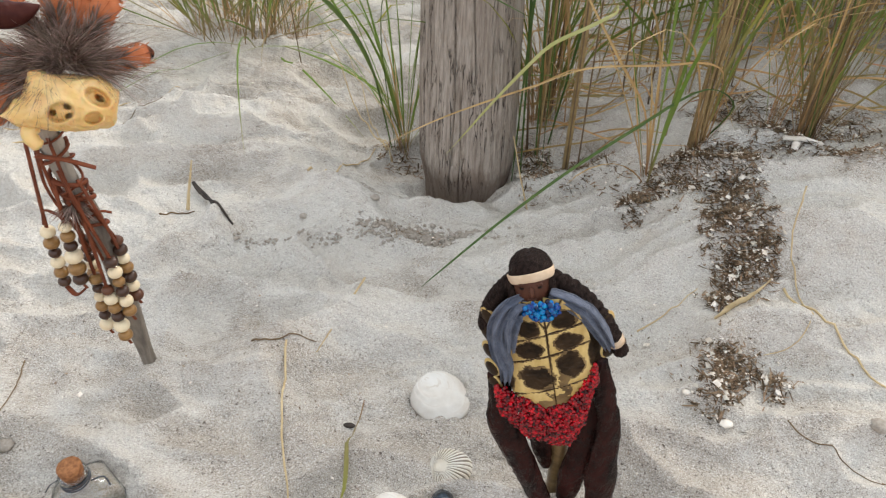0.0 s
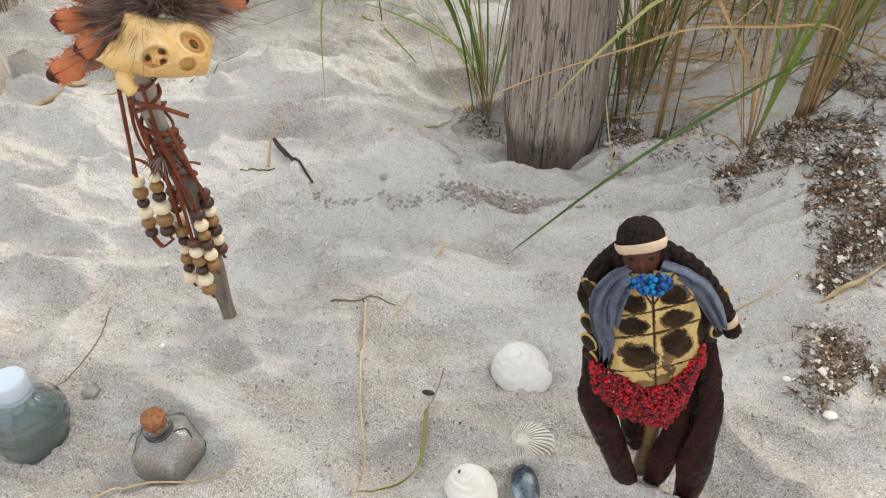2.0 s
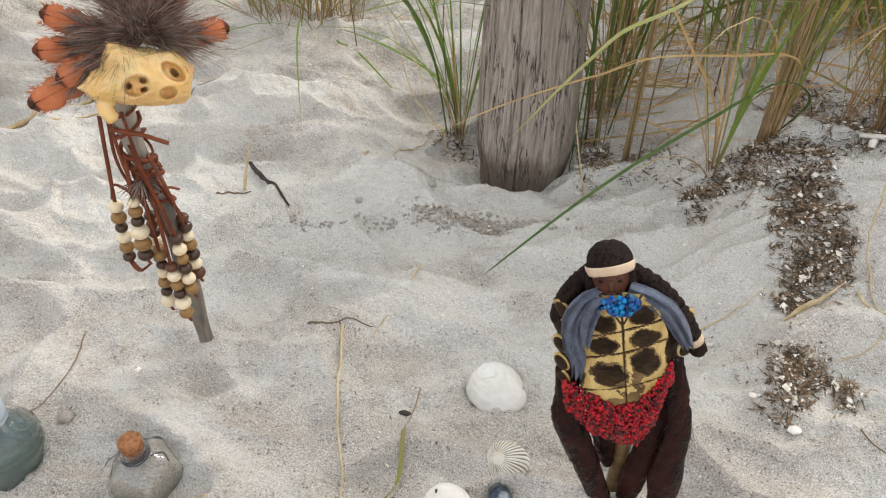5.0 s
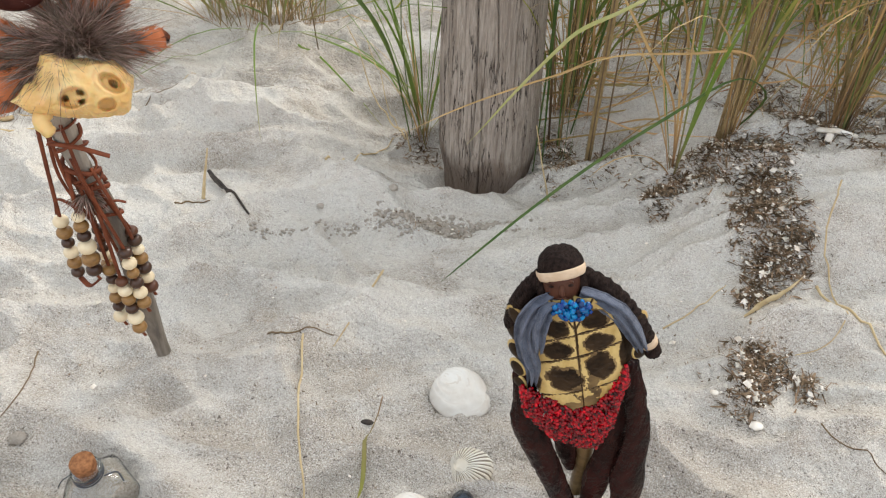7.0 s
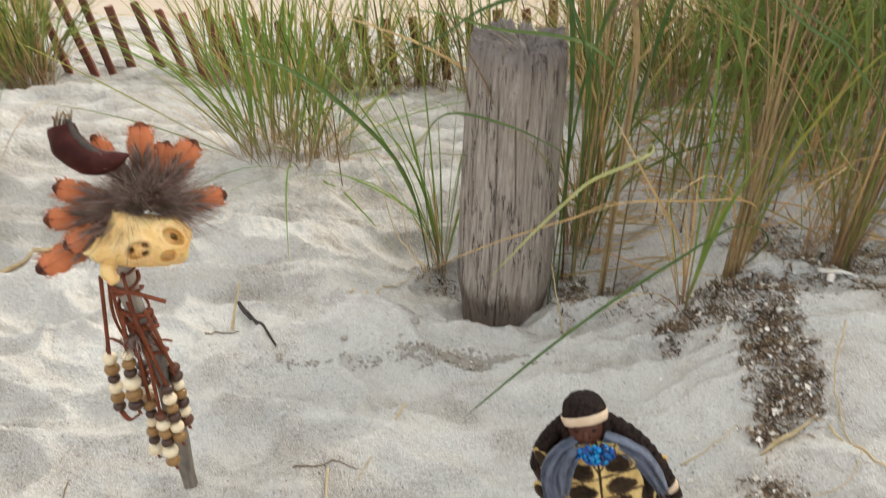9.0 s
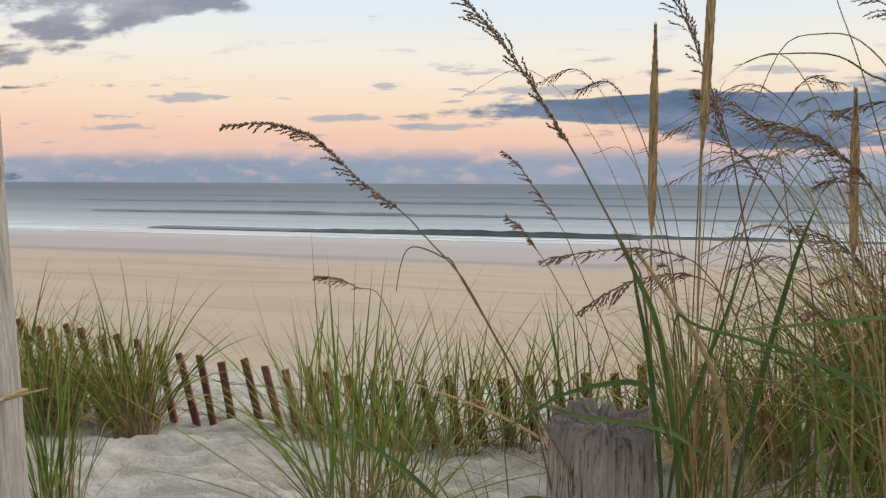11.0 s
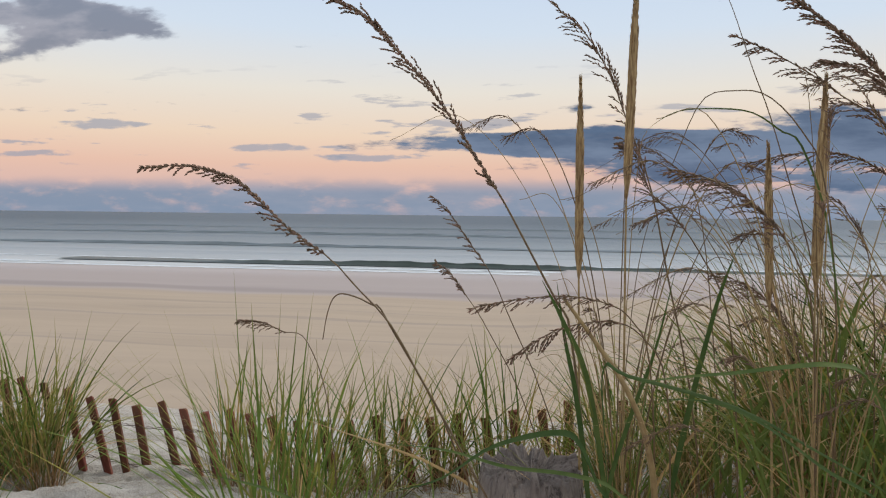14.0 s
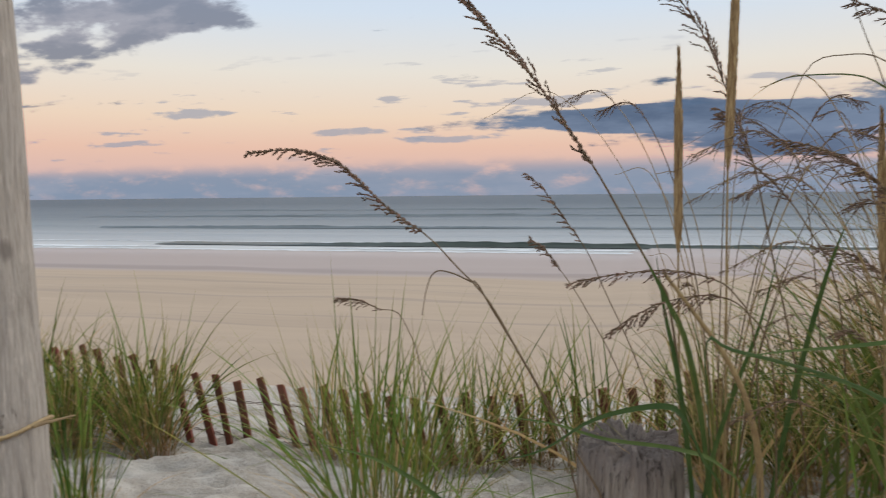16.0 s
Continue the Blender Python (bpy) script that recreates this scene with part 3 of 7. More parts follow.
def ground_z(x, y):
    """Height of the sand: a hollow by the post, a bank on its right, a fall to the fence, then down to the beach."""
    z = 0.042
    z += 0.135 * sm((x - 0.26) / 0.36) * math.exp(-max(0.0, 0.98 - y) ** 2 / 0.045) * (1 - 0.35 * sm((y - 1.5) / 1.0))
    z -= 0.045 * bump2(x, y, 0.12, 1.10, 0.16, 0.13)
    z -= 0.030 * bump2(x, y, -0.02, 1.22, 0.12, 0.10)
    z += 0.055 * bump2(x, y, -0.33, 1.17, 0.17, 0.075, -0.1)
    z += 0.020 * bump2(x, y, -0.16, 0.98, 0.20, 0.05, 0.1)
    z += 0.022 * bump2(x, y, -0.42, 0.86, 0.26, 0.07, 0.2)
    z -= 0.015 * bump2(x, y, -0.10, 0.82, 0.16, 0.06, 0.15)
    z += 0.014 * bump2(x, y, -0.02, 0.70, 0.20, 0.035, 0.2)
    z -= 0.015 * sm((0.62 - y) / 0.15) * sm((x + 0.1) / 0.2)
    z += 0.015 * bump2(x, y, -0.15, 0.56, 0.06, 0.12, -0.3)
    z -= 0.20 * sm((y - 1.45) / 1.15) * (1 - 0.25 * sm((x + 0.9) / 0.9))
    z += 0.05 * bump2(x, y, -0.9, 2.2, 0.7, 0.18)
    near = sm((4.0 - y) / 1.2)
    if near > 0:
        fine = sm((y - 0.2) / 0.3)
        z += near * 0.018 * noise.noise(V(x * 3.1 + 4.2, y * 5.2, 0.3))
        warp = 0.5 * noise.noise(V(x * 2.2, y * 2.2, 6.6))
        crest = 1 - abs(noise.noise(V(x * 3.4 + y * 1.6 + warp, y * 8.0 - x * 2.2 + 2 * warp, 1.3)))
        z += near * 0.044 * (crest ** 3 - 0.45) * fine
        if -0.9 < x < 0.75 and 0.4 < y < 1.6:
            z += sum(ridge(x, y, *c) for c in CRESTS) - 0.004
        z += near * 0.011 * noise.noise(V(x * 9.0 + y * 3.0, y * 15.0 - x * 4, 1.3)) * fine
        rough = sm(1.6 * noise.noise(V(x * 4.0 + 2, y * 5.0, 7.7)) + 0.2)
        z += near * fine * 0.0045 * rough * noise.noise(V(x * 48.0, y * 60.0, 4.4))
        # the water bottle stands in a hole of its own
        z -= 0.11 * sm((0.0335 - math.hypot(x + 0.374, y - 0.452)) / 0.006)
        fold = 1 - abs(noise.noise(V(x * 7.0 + y * 5.0 + warp, y * 15.0 - x * 3.0, 8.8)))
        z += near * 0.017 * (fold ** 5 - 0.3) * fine
        z += near * 0.005 * noise.noise(V(x * 26.0, y * 34.0, 2.7))
        z += near * 0.003 * noise.noise(V(x * 75.0, y * 75.0, 5.1))
    if y > 2.7:
        z -= 1.85 * sm((y - 2.75) / 7.0)
        z += 0.10 * noise.noise(V(x * 0.21, y * 0.5, 9.0)) * sm((y - 3) / 2) * sm((36 - y) / 8)
        z -= 0.485 * sm((y - 14.0) / 26.0) + 2.6 * sm((y - 40.0) / 50.0)
    return z


# ---- ground and water ----
def spaced(parts):
    out = []
    for a, b, n in parts:
        out += list(np.linspace(a, b, n, endpoint=False))
    return out + [parts[-1][1]]


def sheet(xs, ys, zf):
    nx = len(xs)
    verts = [(x, y, zf(x, y)) for y in ys for x in xs]
    faces = [(j * nx + i, j * nx + i + 1, (j + 1) * nx + i + 1, (j + 1) * nx + i) for j in range(len(ys) - 1) for i in range(nx - 1)]
    s = Shape()
    s.v, s.f, s.m, s.uv = verts, faces, [0] * len(faces), [(0, 0)] * len(verts)
    return s


gx = spaced([(-4500, -200, 6), (-200, -20, 10), (-20, -2.4, 22), (-2.4, -0.75, 70), (-0.75, 0.85, 330), (0.85, 2.2, 45), (2.2, 20, 22), (20, 200, 10), (200, 4500, 6)])
gy = spaced([(-4500, -100, 5), (-100, -2, 12), (-2, 0.3, 24), (0.3, 1.35, 250), (1.35, 2.8, 95), (2.8, 10, 40), (10, 44, 60), (44, 120, 12), (120, 4600, 5)])
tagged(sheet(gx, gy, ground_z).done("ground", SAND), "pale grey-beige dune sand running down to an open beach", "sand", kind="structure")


def water_material():
    m = bpy.data.materials.new("grey_blue_sea")
    m.use_nodes = True
    nt = m.node_tree
    N, L = nt.nodes.new, nt.links.new
    b = nt.nodes["Principled BSDF"]
    b.inputs["Specular IOR Level"].default_value = 0.35
    b.inputs["Roughness"].default_value = 0.42
    b.inputs["IOR"].default_value = 1.33
    geo = N("ShaderNodeNewGeometry")
    # pale near the shore, passing to dark slate blue further out
    sp = N("ShaderNodeSeparateXYZ")
    L(geo.outputs["Position"], sp.inputs[0])
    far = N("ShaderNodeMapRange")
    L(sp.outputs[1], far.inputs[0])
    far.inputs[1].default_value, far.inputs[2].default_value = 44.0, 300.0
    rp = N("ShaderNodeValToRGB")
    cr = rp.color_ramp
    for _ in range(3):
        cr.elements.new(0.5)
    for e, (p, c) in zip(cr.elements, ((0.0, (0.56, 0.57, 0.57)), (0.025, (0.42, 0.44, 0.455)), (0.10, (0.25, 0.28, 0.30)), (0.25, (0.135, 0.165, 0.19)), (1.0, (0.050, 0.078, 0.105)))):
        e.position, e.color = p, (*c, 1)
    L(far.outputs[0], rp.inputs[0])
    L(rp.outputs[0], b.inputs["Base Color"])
    mp = N("ShaderNodeMapping")
    mp.inputs["Scale"].default_value = (0.25, 1.0, 1)
    L(geo.outputs["Position"], mp.inputs[0])
    n = N("ShaderNodeTexNoise")
    n.inputs["Scale"].default_value, n.inputs["Detail"].default_value = 1.3, 6
    L(mp.outputs[0], n.inputs["Vector"])
    bp = N("ShaderNodeBump")
    bp.inputs["Strength"].default_value, bp.inputs["Distance"].default_value = 0.6, 0.25
    L(n.outputs[0], bp.inputs["Height"])
    L(bp.outputs[0], b.inputs["Normal"])
    return m


SEA = -2.5
WAVES = [(57.5, 0.24, 1.1, 3.0), (73.0, 0.25, 1.6, 4.0), (96.0, 0.25, 2.2, 5.0), (128.0, 0.28, 3.0, 7.0), (175.0, 0.3, 4.0, 9.0)]


def sea_z(x, y):
    z = SEA
    for i, (c, h, steep, back) in enumerate(WAVES):
        d = y - c - 1.4 * noise.noise(V(x * 0.02, i * 3.1, 0)) * (1 + c / 60)
        hh = h * (0.72 + 0.5 * noise.noise(V(x * 0.045 + i * 7, i, 1)))
        w = steep if d < 0 else back
        z += max(0.0, hh) * math.exp(-(d / w) ** 2)
    return z


wx = spaced([(-4500, -160, 8), (-160, -70, 20), (-70, 60, 130), (60, 160, 20), (160, 4500, 8)])
wy = spaced([(34.0, 44.0, 14), (44.0, 49.5, 44), (49.5, 62, 40), (62, 110, 60), (110, 260, 40), (260, 4600, 12)])
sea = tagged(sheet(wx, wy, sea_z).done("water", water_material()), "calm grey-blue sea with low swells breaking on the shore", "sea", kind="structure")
FOAM = material("sea_foam", (0.84, 0.86, 0.87), (0.66, 0.70, 0.73), 2.0, (0.2, 1, 1), 0.8, 0.0)
foam = Shape()
rf = random.Random(5)
# (distance, width, steepness of its face, share of the line that breaks, where it starts)
for row, (y0, w0, thick, gap, start) in enumerate(((41.2, 0.9, 0.02, -0.30, -75), (43.2, 1.2, 0.03, -0.12, -75), (48.6, 1.0, 0.05, -0.10, -75))):
    for i in range(300):
        x0 = -75 + i * 0.5 + rf.uniform(-0.25, 0.25)
        k = noise.noise(V(x0 * 0.06, row * 5.0, 2)) + 0.30 * noise.noise(V(x0 * 0.6, row, 7))
        if k < gap or x0 < start:
            continue
        yy = y0 + 1.1 * noise.noise(V(x0 * 0.035, row, 4)) + rf.uniform(-0.15, 0.15)
        pts = [V(x0 + s * 0.5, yy + rf.uniform(-0.08, 0.08), sea_z(x0 + s * 0.5, yy) + 0.02) for s in (-1.2, -0.6, 0, 0.6, 1.2)]
        ww = w0 * (0.45 + 0.9 * max(0, k - gap)) * rf.uniform(0.6, 1.2)
        foam.strip(pts, [ww * q for q in (0.3, 0.9, 1, 0.8, 0.2)], V(0, 1, 0), 0.03 + thick * 0.3)
foam.done("foam", FOAM, sea, "broken white foam lines", kind="stuff")


# the breaking wave nearest the shore: a dark green face under a thin crest
# the dark reflection on the wave's face is put into this green
BREAKER = material("green_wave_face_shaded", (0.035, 0.052, 0.044), (0.075, 0.095, 0.085), 1.4, (0.15, 1, 2), 0.35, 0.3, 3.0, spec=0.25)


def wave_line(y1, span, heights, mat_, label, seed, width=1.0):
    """A low ridge of water along the shore at the distance y1, its steep face to the beach."""
    verts, faces = [], []
    xs_ = np.linspace(-span, span, 180)
    for x in xs_:
        hgt = float(np.interp(x / span, (-1, -0.7, -0.59, -0.24, 0, 0.24, 0.59, 1), heights)) * (1 + 0.45 * noise.noise(V(x * 0.22, seed, 4)) + 0.3 * noise.noise(V(x * 0.9, seed, 9)))
        y0 = y1 + 0.8 * noise.noise(V(x * 0.05, 2, seed))
        for q, z in ((-0.55, -0.06), (-0.25, 0.35), (-0.08, 0.8), (0.0, 1.0), (0.3, 0.9), (1.0, 0.45), (2.2, -0.15)):
            verts.append(V(x, y0 + q * width, SEA + 0.06 + hgt * z))
    for i in range(len(xs_) - 1):
        for j in range(6):
            faces.append((7 * i + j, 7 * i + 7 + j, 7 * i + 8 + j, 7 * i + 1 + j))
    wave = Shape()
    wave.add(verts, faces)
    wave.done("wave", mat_, sea, label)


# the swells' dark face lines are put into this slate tone
SWELL = material("slate_swell_shaded", (0.11, 0.14, 0.155), (0.18, 0.21, 0.225), 1.4, (0.15, 1, 2), 0.4, 0.3, 3.0, spec=0.3)
wave_line(45.2, 34, (0.02, 0.04, 0.18, 0.29, 0.24, 0.15, 0.10, 0.04), BREAKER, "dark green breaking wave", 0)
wave_line(70.0, 60, (0.14, 0.24, 0.26, 0.16, 0.08, 0.14, 0.05, 0.1), SWELL, "low slate swell", 3, 1.2)
wave_line(112.0, 100, (0.06, 0.20, 0.24, 0.30, 0.12, 0.20, 0.22, 0.1), SWELL, "low slate swell", 6, 1.6)
wave_line(160.0, 130, (0.1, 0.22, 0.10, 0.24, 0.30, 0.22, 0.1, 0.1), SWELL, "low slate swell", 9, 2.0)


# ---- posts ----
def crack(a, z, seed):
    """Depth of the long drying cracks of a post at angle a and height z."""
    d = 0.0
    for k in range(24):
        c = 2 * math.pi * k / 24 + 0.3 * noise.noise(V(k * 3.3, z * 3, seed)) + noise.noise(V(k * 7.7, 0, seed)) * 0.4
        w = 0.011 + 0.006 * noise.noise(V(k, 4, seed))
        on = sm(2.2 * noise.noise(V(k * 5.1, z * 5.5, seed + 3)) + 0.35)
        e = (a - c + math.pi) % (2 * math.pi) - math.pi
        d = max(d, on * math.exp(-(e / w) ** 2))
    return d


def post(name, foot, head, r0, r1, seed, mat_, label, rag=0.03, around=400, rows=80):
    foot, head = Vector(foot), Vector(head)
    verts, faces, uvs = [], [], []
    for i in range(rows + 1):
        t = i / rows
        for j in range(around):
            a = 2 * math.pi * j / around
            c, s = math.cos(a), math.sin(a)
            top = rag * (noise.noise(V(c * 1.7, s * 1.7, seed)) + 0.6 * noise.noise(V(c * 6, s * 6, seed + 1)) + 0.35 * noise.noise(V(c * 19, s * 19, seed + 2)))
            p = foot.lerp(head, t) + V(0, 0, top * t ** 8)
            r = r0 + (r1 - r0) * t
            r *= 1 + 0.035 * noise.noise(V(c * 1.3, s * 1.3, p.z * 2.5 + seed)) + 0.008 * noise.noise(V(c * 9, s * 9, p.z * 3 + seed))
            r -= 0.007 * crack(a, p.z, seed) + 0.0008 * noise.noise(V(c * 60, s * 60, p.z * 11))
            if p.z < 0.06:
                r *= 1 - 0.12 * sm((0.06 - p.z) / 0.08)
            if t > 0.96:
                r *= 1 - 0.06 * ((t - 0.96) / 0.04) ** 2
            verts.append(p + V(c * r, s * r, 0))
            uvs.append((j / around, t))
    for i in range(rows):
        for j in range(around):
            faces.append((i * around + j, i * around + (j + 1) % around, (i + 1) * around + (j + 1) % around, (i + 1) * around + j))
    k0 = rows * around
    for ring in range(1, 7):
        q = 1 - ring / 6.5
        for j in range(around):
            e = verts[k0 + j] - head
            z = e.z * q + 0.6 * rag * noise.noise(V(e.x * q * 45, e.y * q * 45, seed + 5)) + 0.35 * rag * noise.noise(V(e.x * q * 160, e.y * q * 160, seed + 6)) - 0.3 * rag * (1 - q)
            verts.append(head + V(e.x * q, e.y * q, z))
            uvs.append((0.5, 1))
        a0, b0 = k0 + (ring - 1) * around, k0 + ring * around
        for j in range(around):
            faces.append((a0 + j, a0 + (j + 1) % around, b0 + (j + 1) % around, b0 + j))
    faces.append(tuple(range(len(verts) - around, len(verts))))
    sh = Shape()
    sh.add(verts, faces, 0, uvs)
    return tagged(sh.done(name, mat_), label, "post", "beach posts")


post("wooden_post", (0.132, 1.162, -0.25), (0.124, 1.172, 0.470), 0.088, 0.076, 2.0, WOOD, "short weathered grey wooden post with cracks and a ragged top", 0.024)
big = post("wooden_post", (-0.946, 1.07, -0.3), (-1.015, 1.08, 1.75), 0.112, 0.098, 8.0, WOOD_PALE, "tall pale weathered wooden post with long drying cracks", 0.02, 260, 110)

loop = Shape()
pts = []
for i in range(61):
    a = 2 * math.pi * i / 60
    pts.append(V(-0.976 + 0.118 * math.cos(a), 1.072 + 0.118 * math.sin(a), 0.417 + 0.032 * math.cos(a) + 0.003 * math.sin(5 * a)))
pts = pts[:-1]
for ph in (0.0, 2.1, 4.2):
    loop.tube([p + V(math.cos(4 * math.pi * i / 5 + ph) * 0.0016, math.sin(4 * math.pi * i / 5 + ph) * 0.0016, math.cos(4 * math.pi * i / 5 + ph) * 0.0024) for i, p in enumerate(pts + [pts[0]])], 0.0030, 6)
tail = spline([(-0.858, 1.08, 0.448), (-0.835, 1.09, 0.454), (-0.80, 1.11, 0.462)], 14)
loop.tube(tail, [0.004 * (1 - 0.6 * i / 13) for i in range(14)], 6)
tagged(loop.done("rope", ROPE, big), "sandy rope tied round the post")
trail = Shape()
tp = [V(x, y, ground_z(x, y) + 0.003) for x, y in [(q.x, q.y) for q in spline([(-0.93, 0.93, 0), (-0.84, 0.97, 0), (-0.76, 1.06, 0), (-0.68, 1.18, 0), (-0.60, 1.24, 0)], 30)]]
trail.tube(tp, 0.0045, 7, bulge=lambda i, a: 1 + 0.18 * math.sin(3 * a + i * 1.1))
tagged(trail.done("rope", ROPE), "loose straw-coloured rope lying on the sand", "rope")


# ---- sand fence ----
def slat_mesh(seed):
    r = random.Random(seed)
    sh = Shape()
    n, w, t = 9, 0.0155, 0.0045
    verts, faces = [], []
    for i in range(n + 1):
        z = -0.75 + 0.75 * i / n
        for sx, sy in ((-1, -1), (1, -1), (1, 1), (-1, 1)):
            verts.append(V(sx * (w + r.uniform(-0.0012, 0.0012)), sy * (t + r.uniform(-0.0008, 0.0008)), z + (r.uniform(-0.008, 0.004) if i == n else 0)))
    for i in range(n):
        for j in range(4):
            faces.append((4 * i + j, 4 * i + (j + 1) % 4, 4 * i + 4 + (j + 1) % 4, 4 * i + 4 + j))
    faces += [(3, 2, 1, 0), tuple(range(4 * n, 4 * n + 4))]
    sh.add(verts, faces)
    return sh


def fence_top(x):
    return float(np.interp(x, [-3.2, -2.0, -1.6, -1.4, -0.8, -0.25, 0.05, 0.15, 0.33, 0.7, 1.6, 3.0], [0.24, 0.192, 0.14, 0.11, 0.108, 0.135, 0.162, 0.19, 0.225, 0.20, 0.24, 0.24]))


def fence_y(x):
    return 2.62 + 0.04 * math.sin(x * 1.9) + 0.03 * math.sin(x * 4.1)


fence = base_at("sand_fence", -0.5, 2.62, ground_z(-0.5, 2.62), "dark brown wooden slat fence half buried in sand, wired together", "fence")
rs = random.Random(11)
kinds = []
for k in range(3):
    ob = slat_mesh(30 + k).done("slat", SLAT, fence, smooth=False)
    kinds.append(ob)
x, n = -3.1, 0
while x < 3.0:
    lean = radians(float(np.interp(x, [-3, -1.2, -0.4, 0.1, 1.5], [-13, -13, -11, -6, -1])) + rs.uniform(-2.5, 2.5))
    m = Matrix.Translation((x, fence_y(x) + rs.uniform(-0.012, 0.012), fence_top(x) + rs.uniform(-0.022, 0.014))) @ Euler((rs.uniform(-0.06, 0.06), lean, rs.uniform(-0.25, 0.25))).to_matrix().to_4x4()
    if n < 3:
        ob = kinds[n]
    else:
        ob = new("slat", kinds[n % 3].data)
        ob.parent = fence
        ob.matrix_parent_inverse = Matrix.Translation(-WORLD[fence.name])
    ob.matrix_basis = m
    n += 1
    x += rs.uniform(0.088, 0.1)
for dz in (-0.09, -0.24):
    wsh = Shape()
    for q in (0, math.pi):
        line = [V(xx, fence_y(xx) + 0.007 * math.cos(xx * 66 + q), fence_top(xx) + dz + 0.004 * math.sin(xx * 66 + q)) for xx in np.linspace(-3.1, 2.9, 300)]
        wsh.tube(line, 0.0013, 4)
    wsh.done("wire", WIRE, fence, "twisted rusty wire")


# ---- beach grass ----
def clump(x, y, spread, n_green, n_dry, height, lean_dir=None, olive=0.3, width=0.0055, tilt=0.35, label="", seed=0, dry_height=0.55, single=False, bow=0.0, green=None):
    r = random.Random(seed)
    z = ground_z(x, y)
    e = base_at("beach_grass", x, y, z, label or "clump of green beach grass with dry straw at its foot", "grass", "beach grass clumps")
    for nm, mat_, count, hh in (("green_blades", green or GREEN, int(n_green * (1 - olive)), height), ("olive_blades", OLIVE, int(n_green * olive), height * 0.95), ("dry_blades", STRAW, n_dry, height * dry_height)):
        if not count:
            continue
        sh = Shape()
        for i in range(count):
            a, q = r.uniform(0, 2 * math.pi), math.sqrt(r.random())
            bx, by = x + spread * q * math.cos(a), y + spread * q * math.sin(a) * 0.8
            yaw = a + r.uniform(-0.9, 0.9) if r.random() < 0.55 else r.uniform(0, 2 * math.pi)
            lean = abs(r.gauss(0, tilt)) * (0.35 + 0.8 * q)
            if lean_dir is not None and r.random() < 0.6:
                yaw = lean_dir + r.gauss(0, 0.5)
                lean = abs(r.gauss(tilt * 0.8, tilt * 0.5))
            ln = hh * r.uniform(0.55, 1.12)
            curl = bow + abs(r.gauss(0.35, 0.35)) * (1.3 if nm == "dry_blades" else 1.0)
            if r.random() < (0.32 if nm == "dry_blades" else 0.12):
                curl += r.uniform(0.5, 1.3)
            one = Shape() if single else sh
            one.blade((bx, by, ground_z(bx, by) - 0.008), yaw, lean, ln, curl, width * r.uniform(0.55, 1.15) * (0.6 if nm == "dry_blades" else 1.0), 8, r)
            if single:
                one.done(nm[:-1], mat_, e)
        if not single:
            sh.done(nm, mat_, e, kind="stuff")
    return e


def rooted(pts):
    """The line with its foot set into the sand."""
    x, y, z = pts[0]
    return [(x, y, min(z, ground_z(x, y) - 0.01))] + list(pts[1:])


def leaf(parent, pts, width, mat_=None, side=(0, 0, 1), n=22, name="long_blade"):
    sh = Shape()
    p = spline(rooted(pts), n)
    ws = [width * min(1.0, 0.3 + 1.6 * i / n) * max(0.07, 1 - (i / (n - 1)) ** 3.5) for i in range(n)]
    sh.strip(p, ws, Vector(side), 0.25)
    return sh.done(name, mat_ or LEAF, parent)


def stalk(parent, pts, r=0.0016, mat_=None, n=26):
    sh = Shape()
    p = spline(rooted(pts), n)
    sh.tube(p, [r * (1 - 0.6 * i / (n - 1)) for i in range(n)], 6)
    return sh.done("seed_stalk", mat_ or DARKSTEM, parent)


def grain(sh, p, d, ln, w):
    d = d.normalized()
    s = d.cross(V(0.3, 0.5, 0.8)).normalized()
    o = d.cross(s)
    mid = p + d * (ln * 0.45)
    sh.add([p, mid + s * w, mid + o * w, mid - s * w, mid - o * w, p + d * ln],
           [(0, 2, 1), (0, 3, 2), (0, 4, 3), (0, 1, 4), (5, 1, 2), (5, 2, 3), (5, 3, 4), (5, 4, 1)])


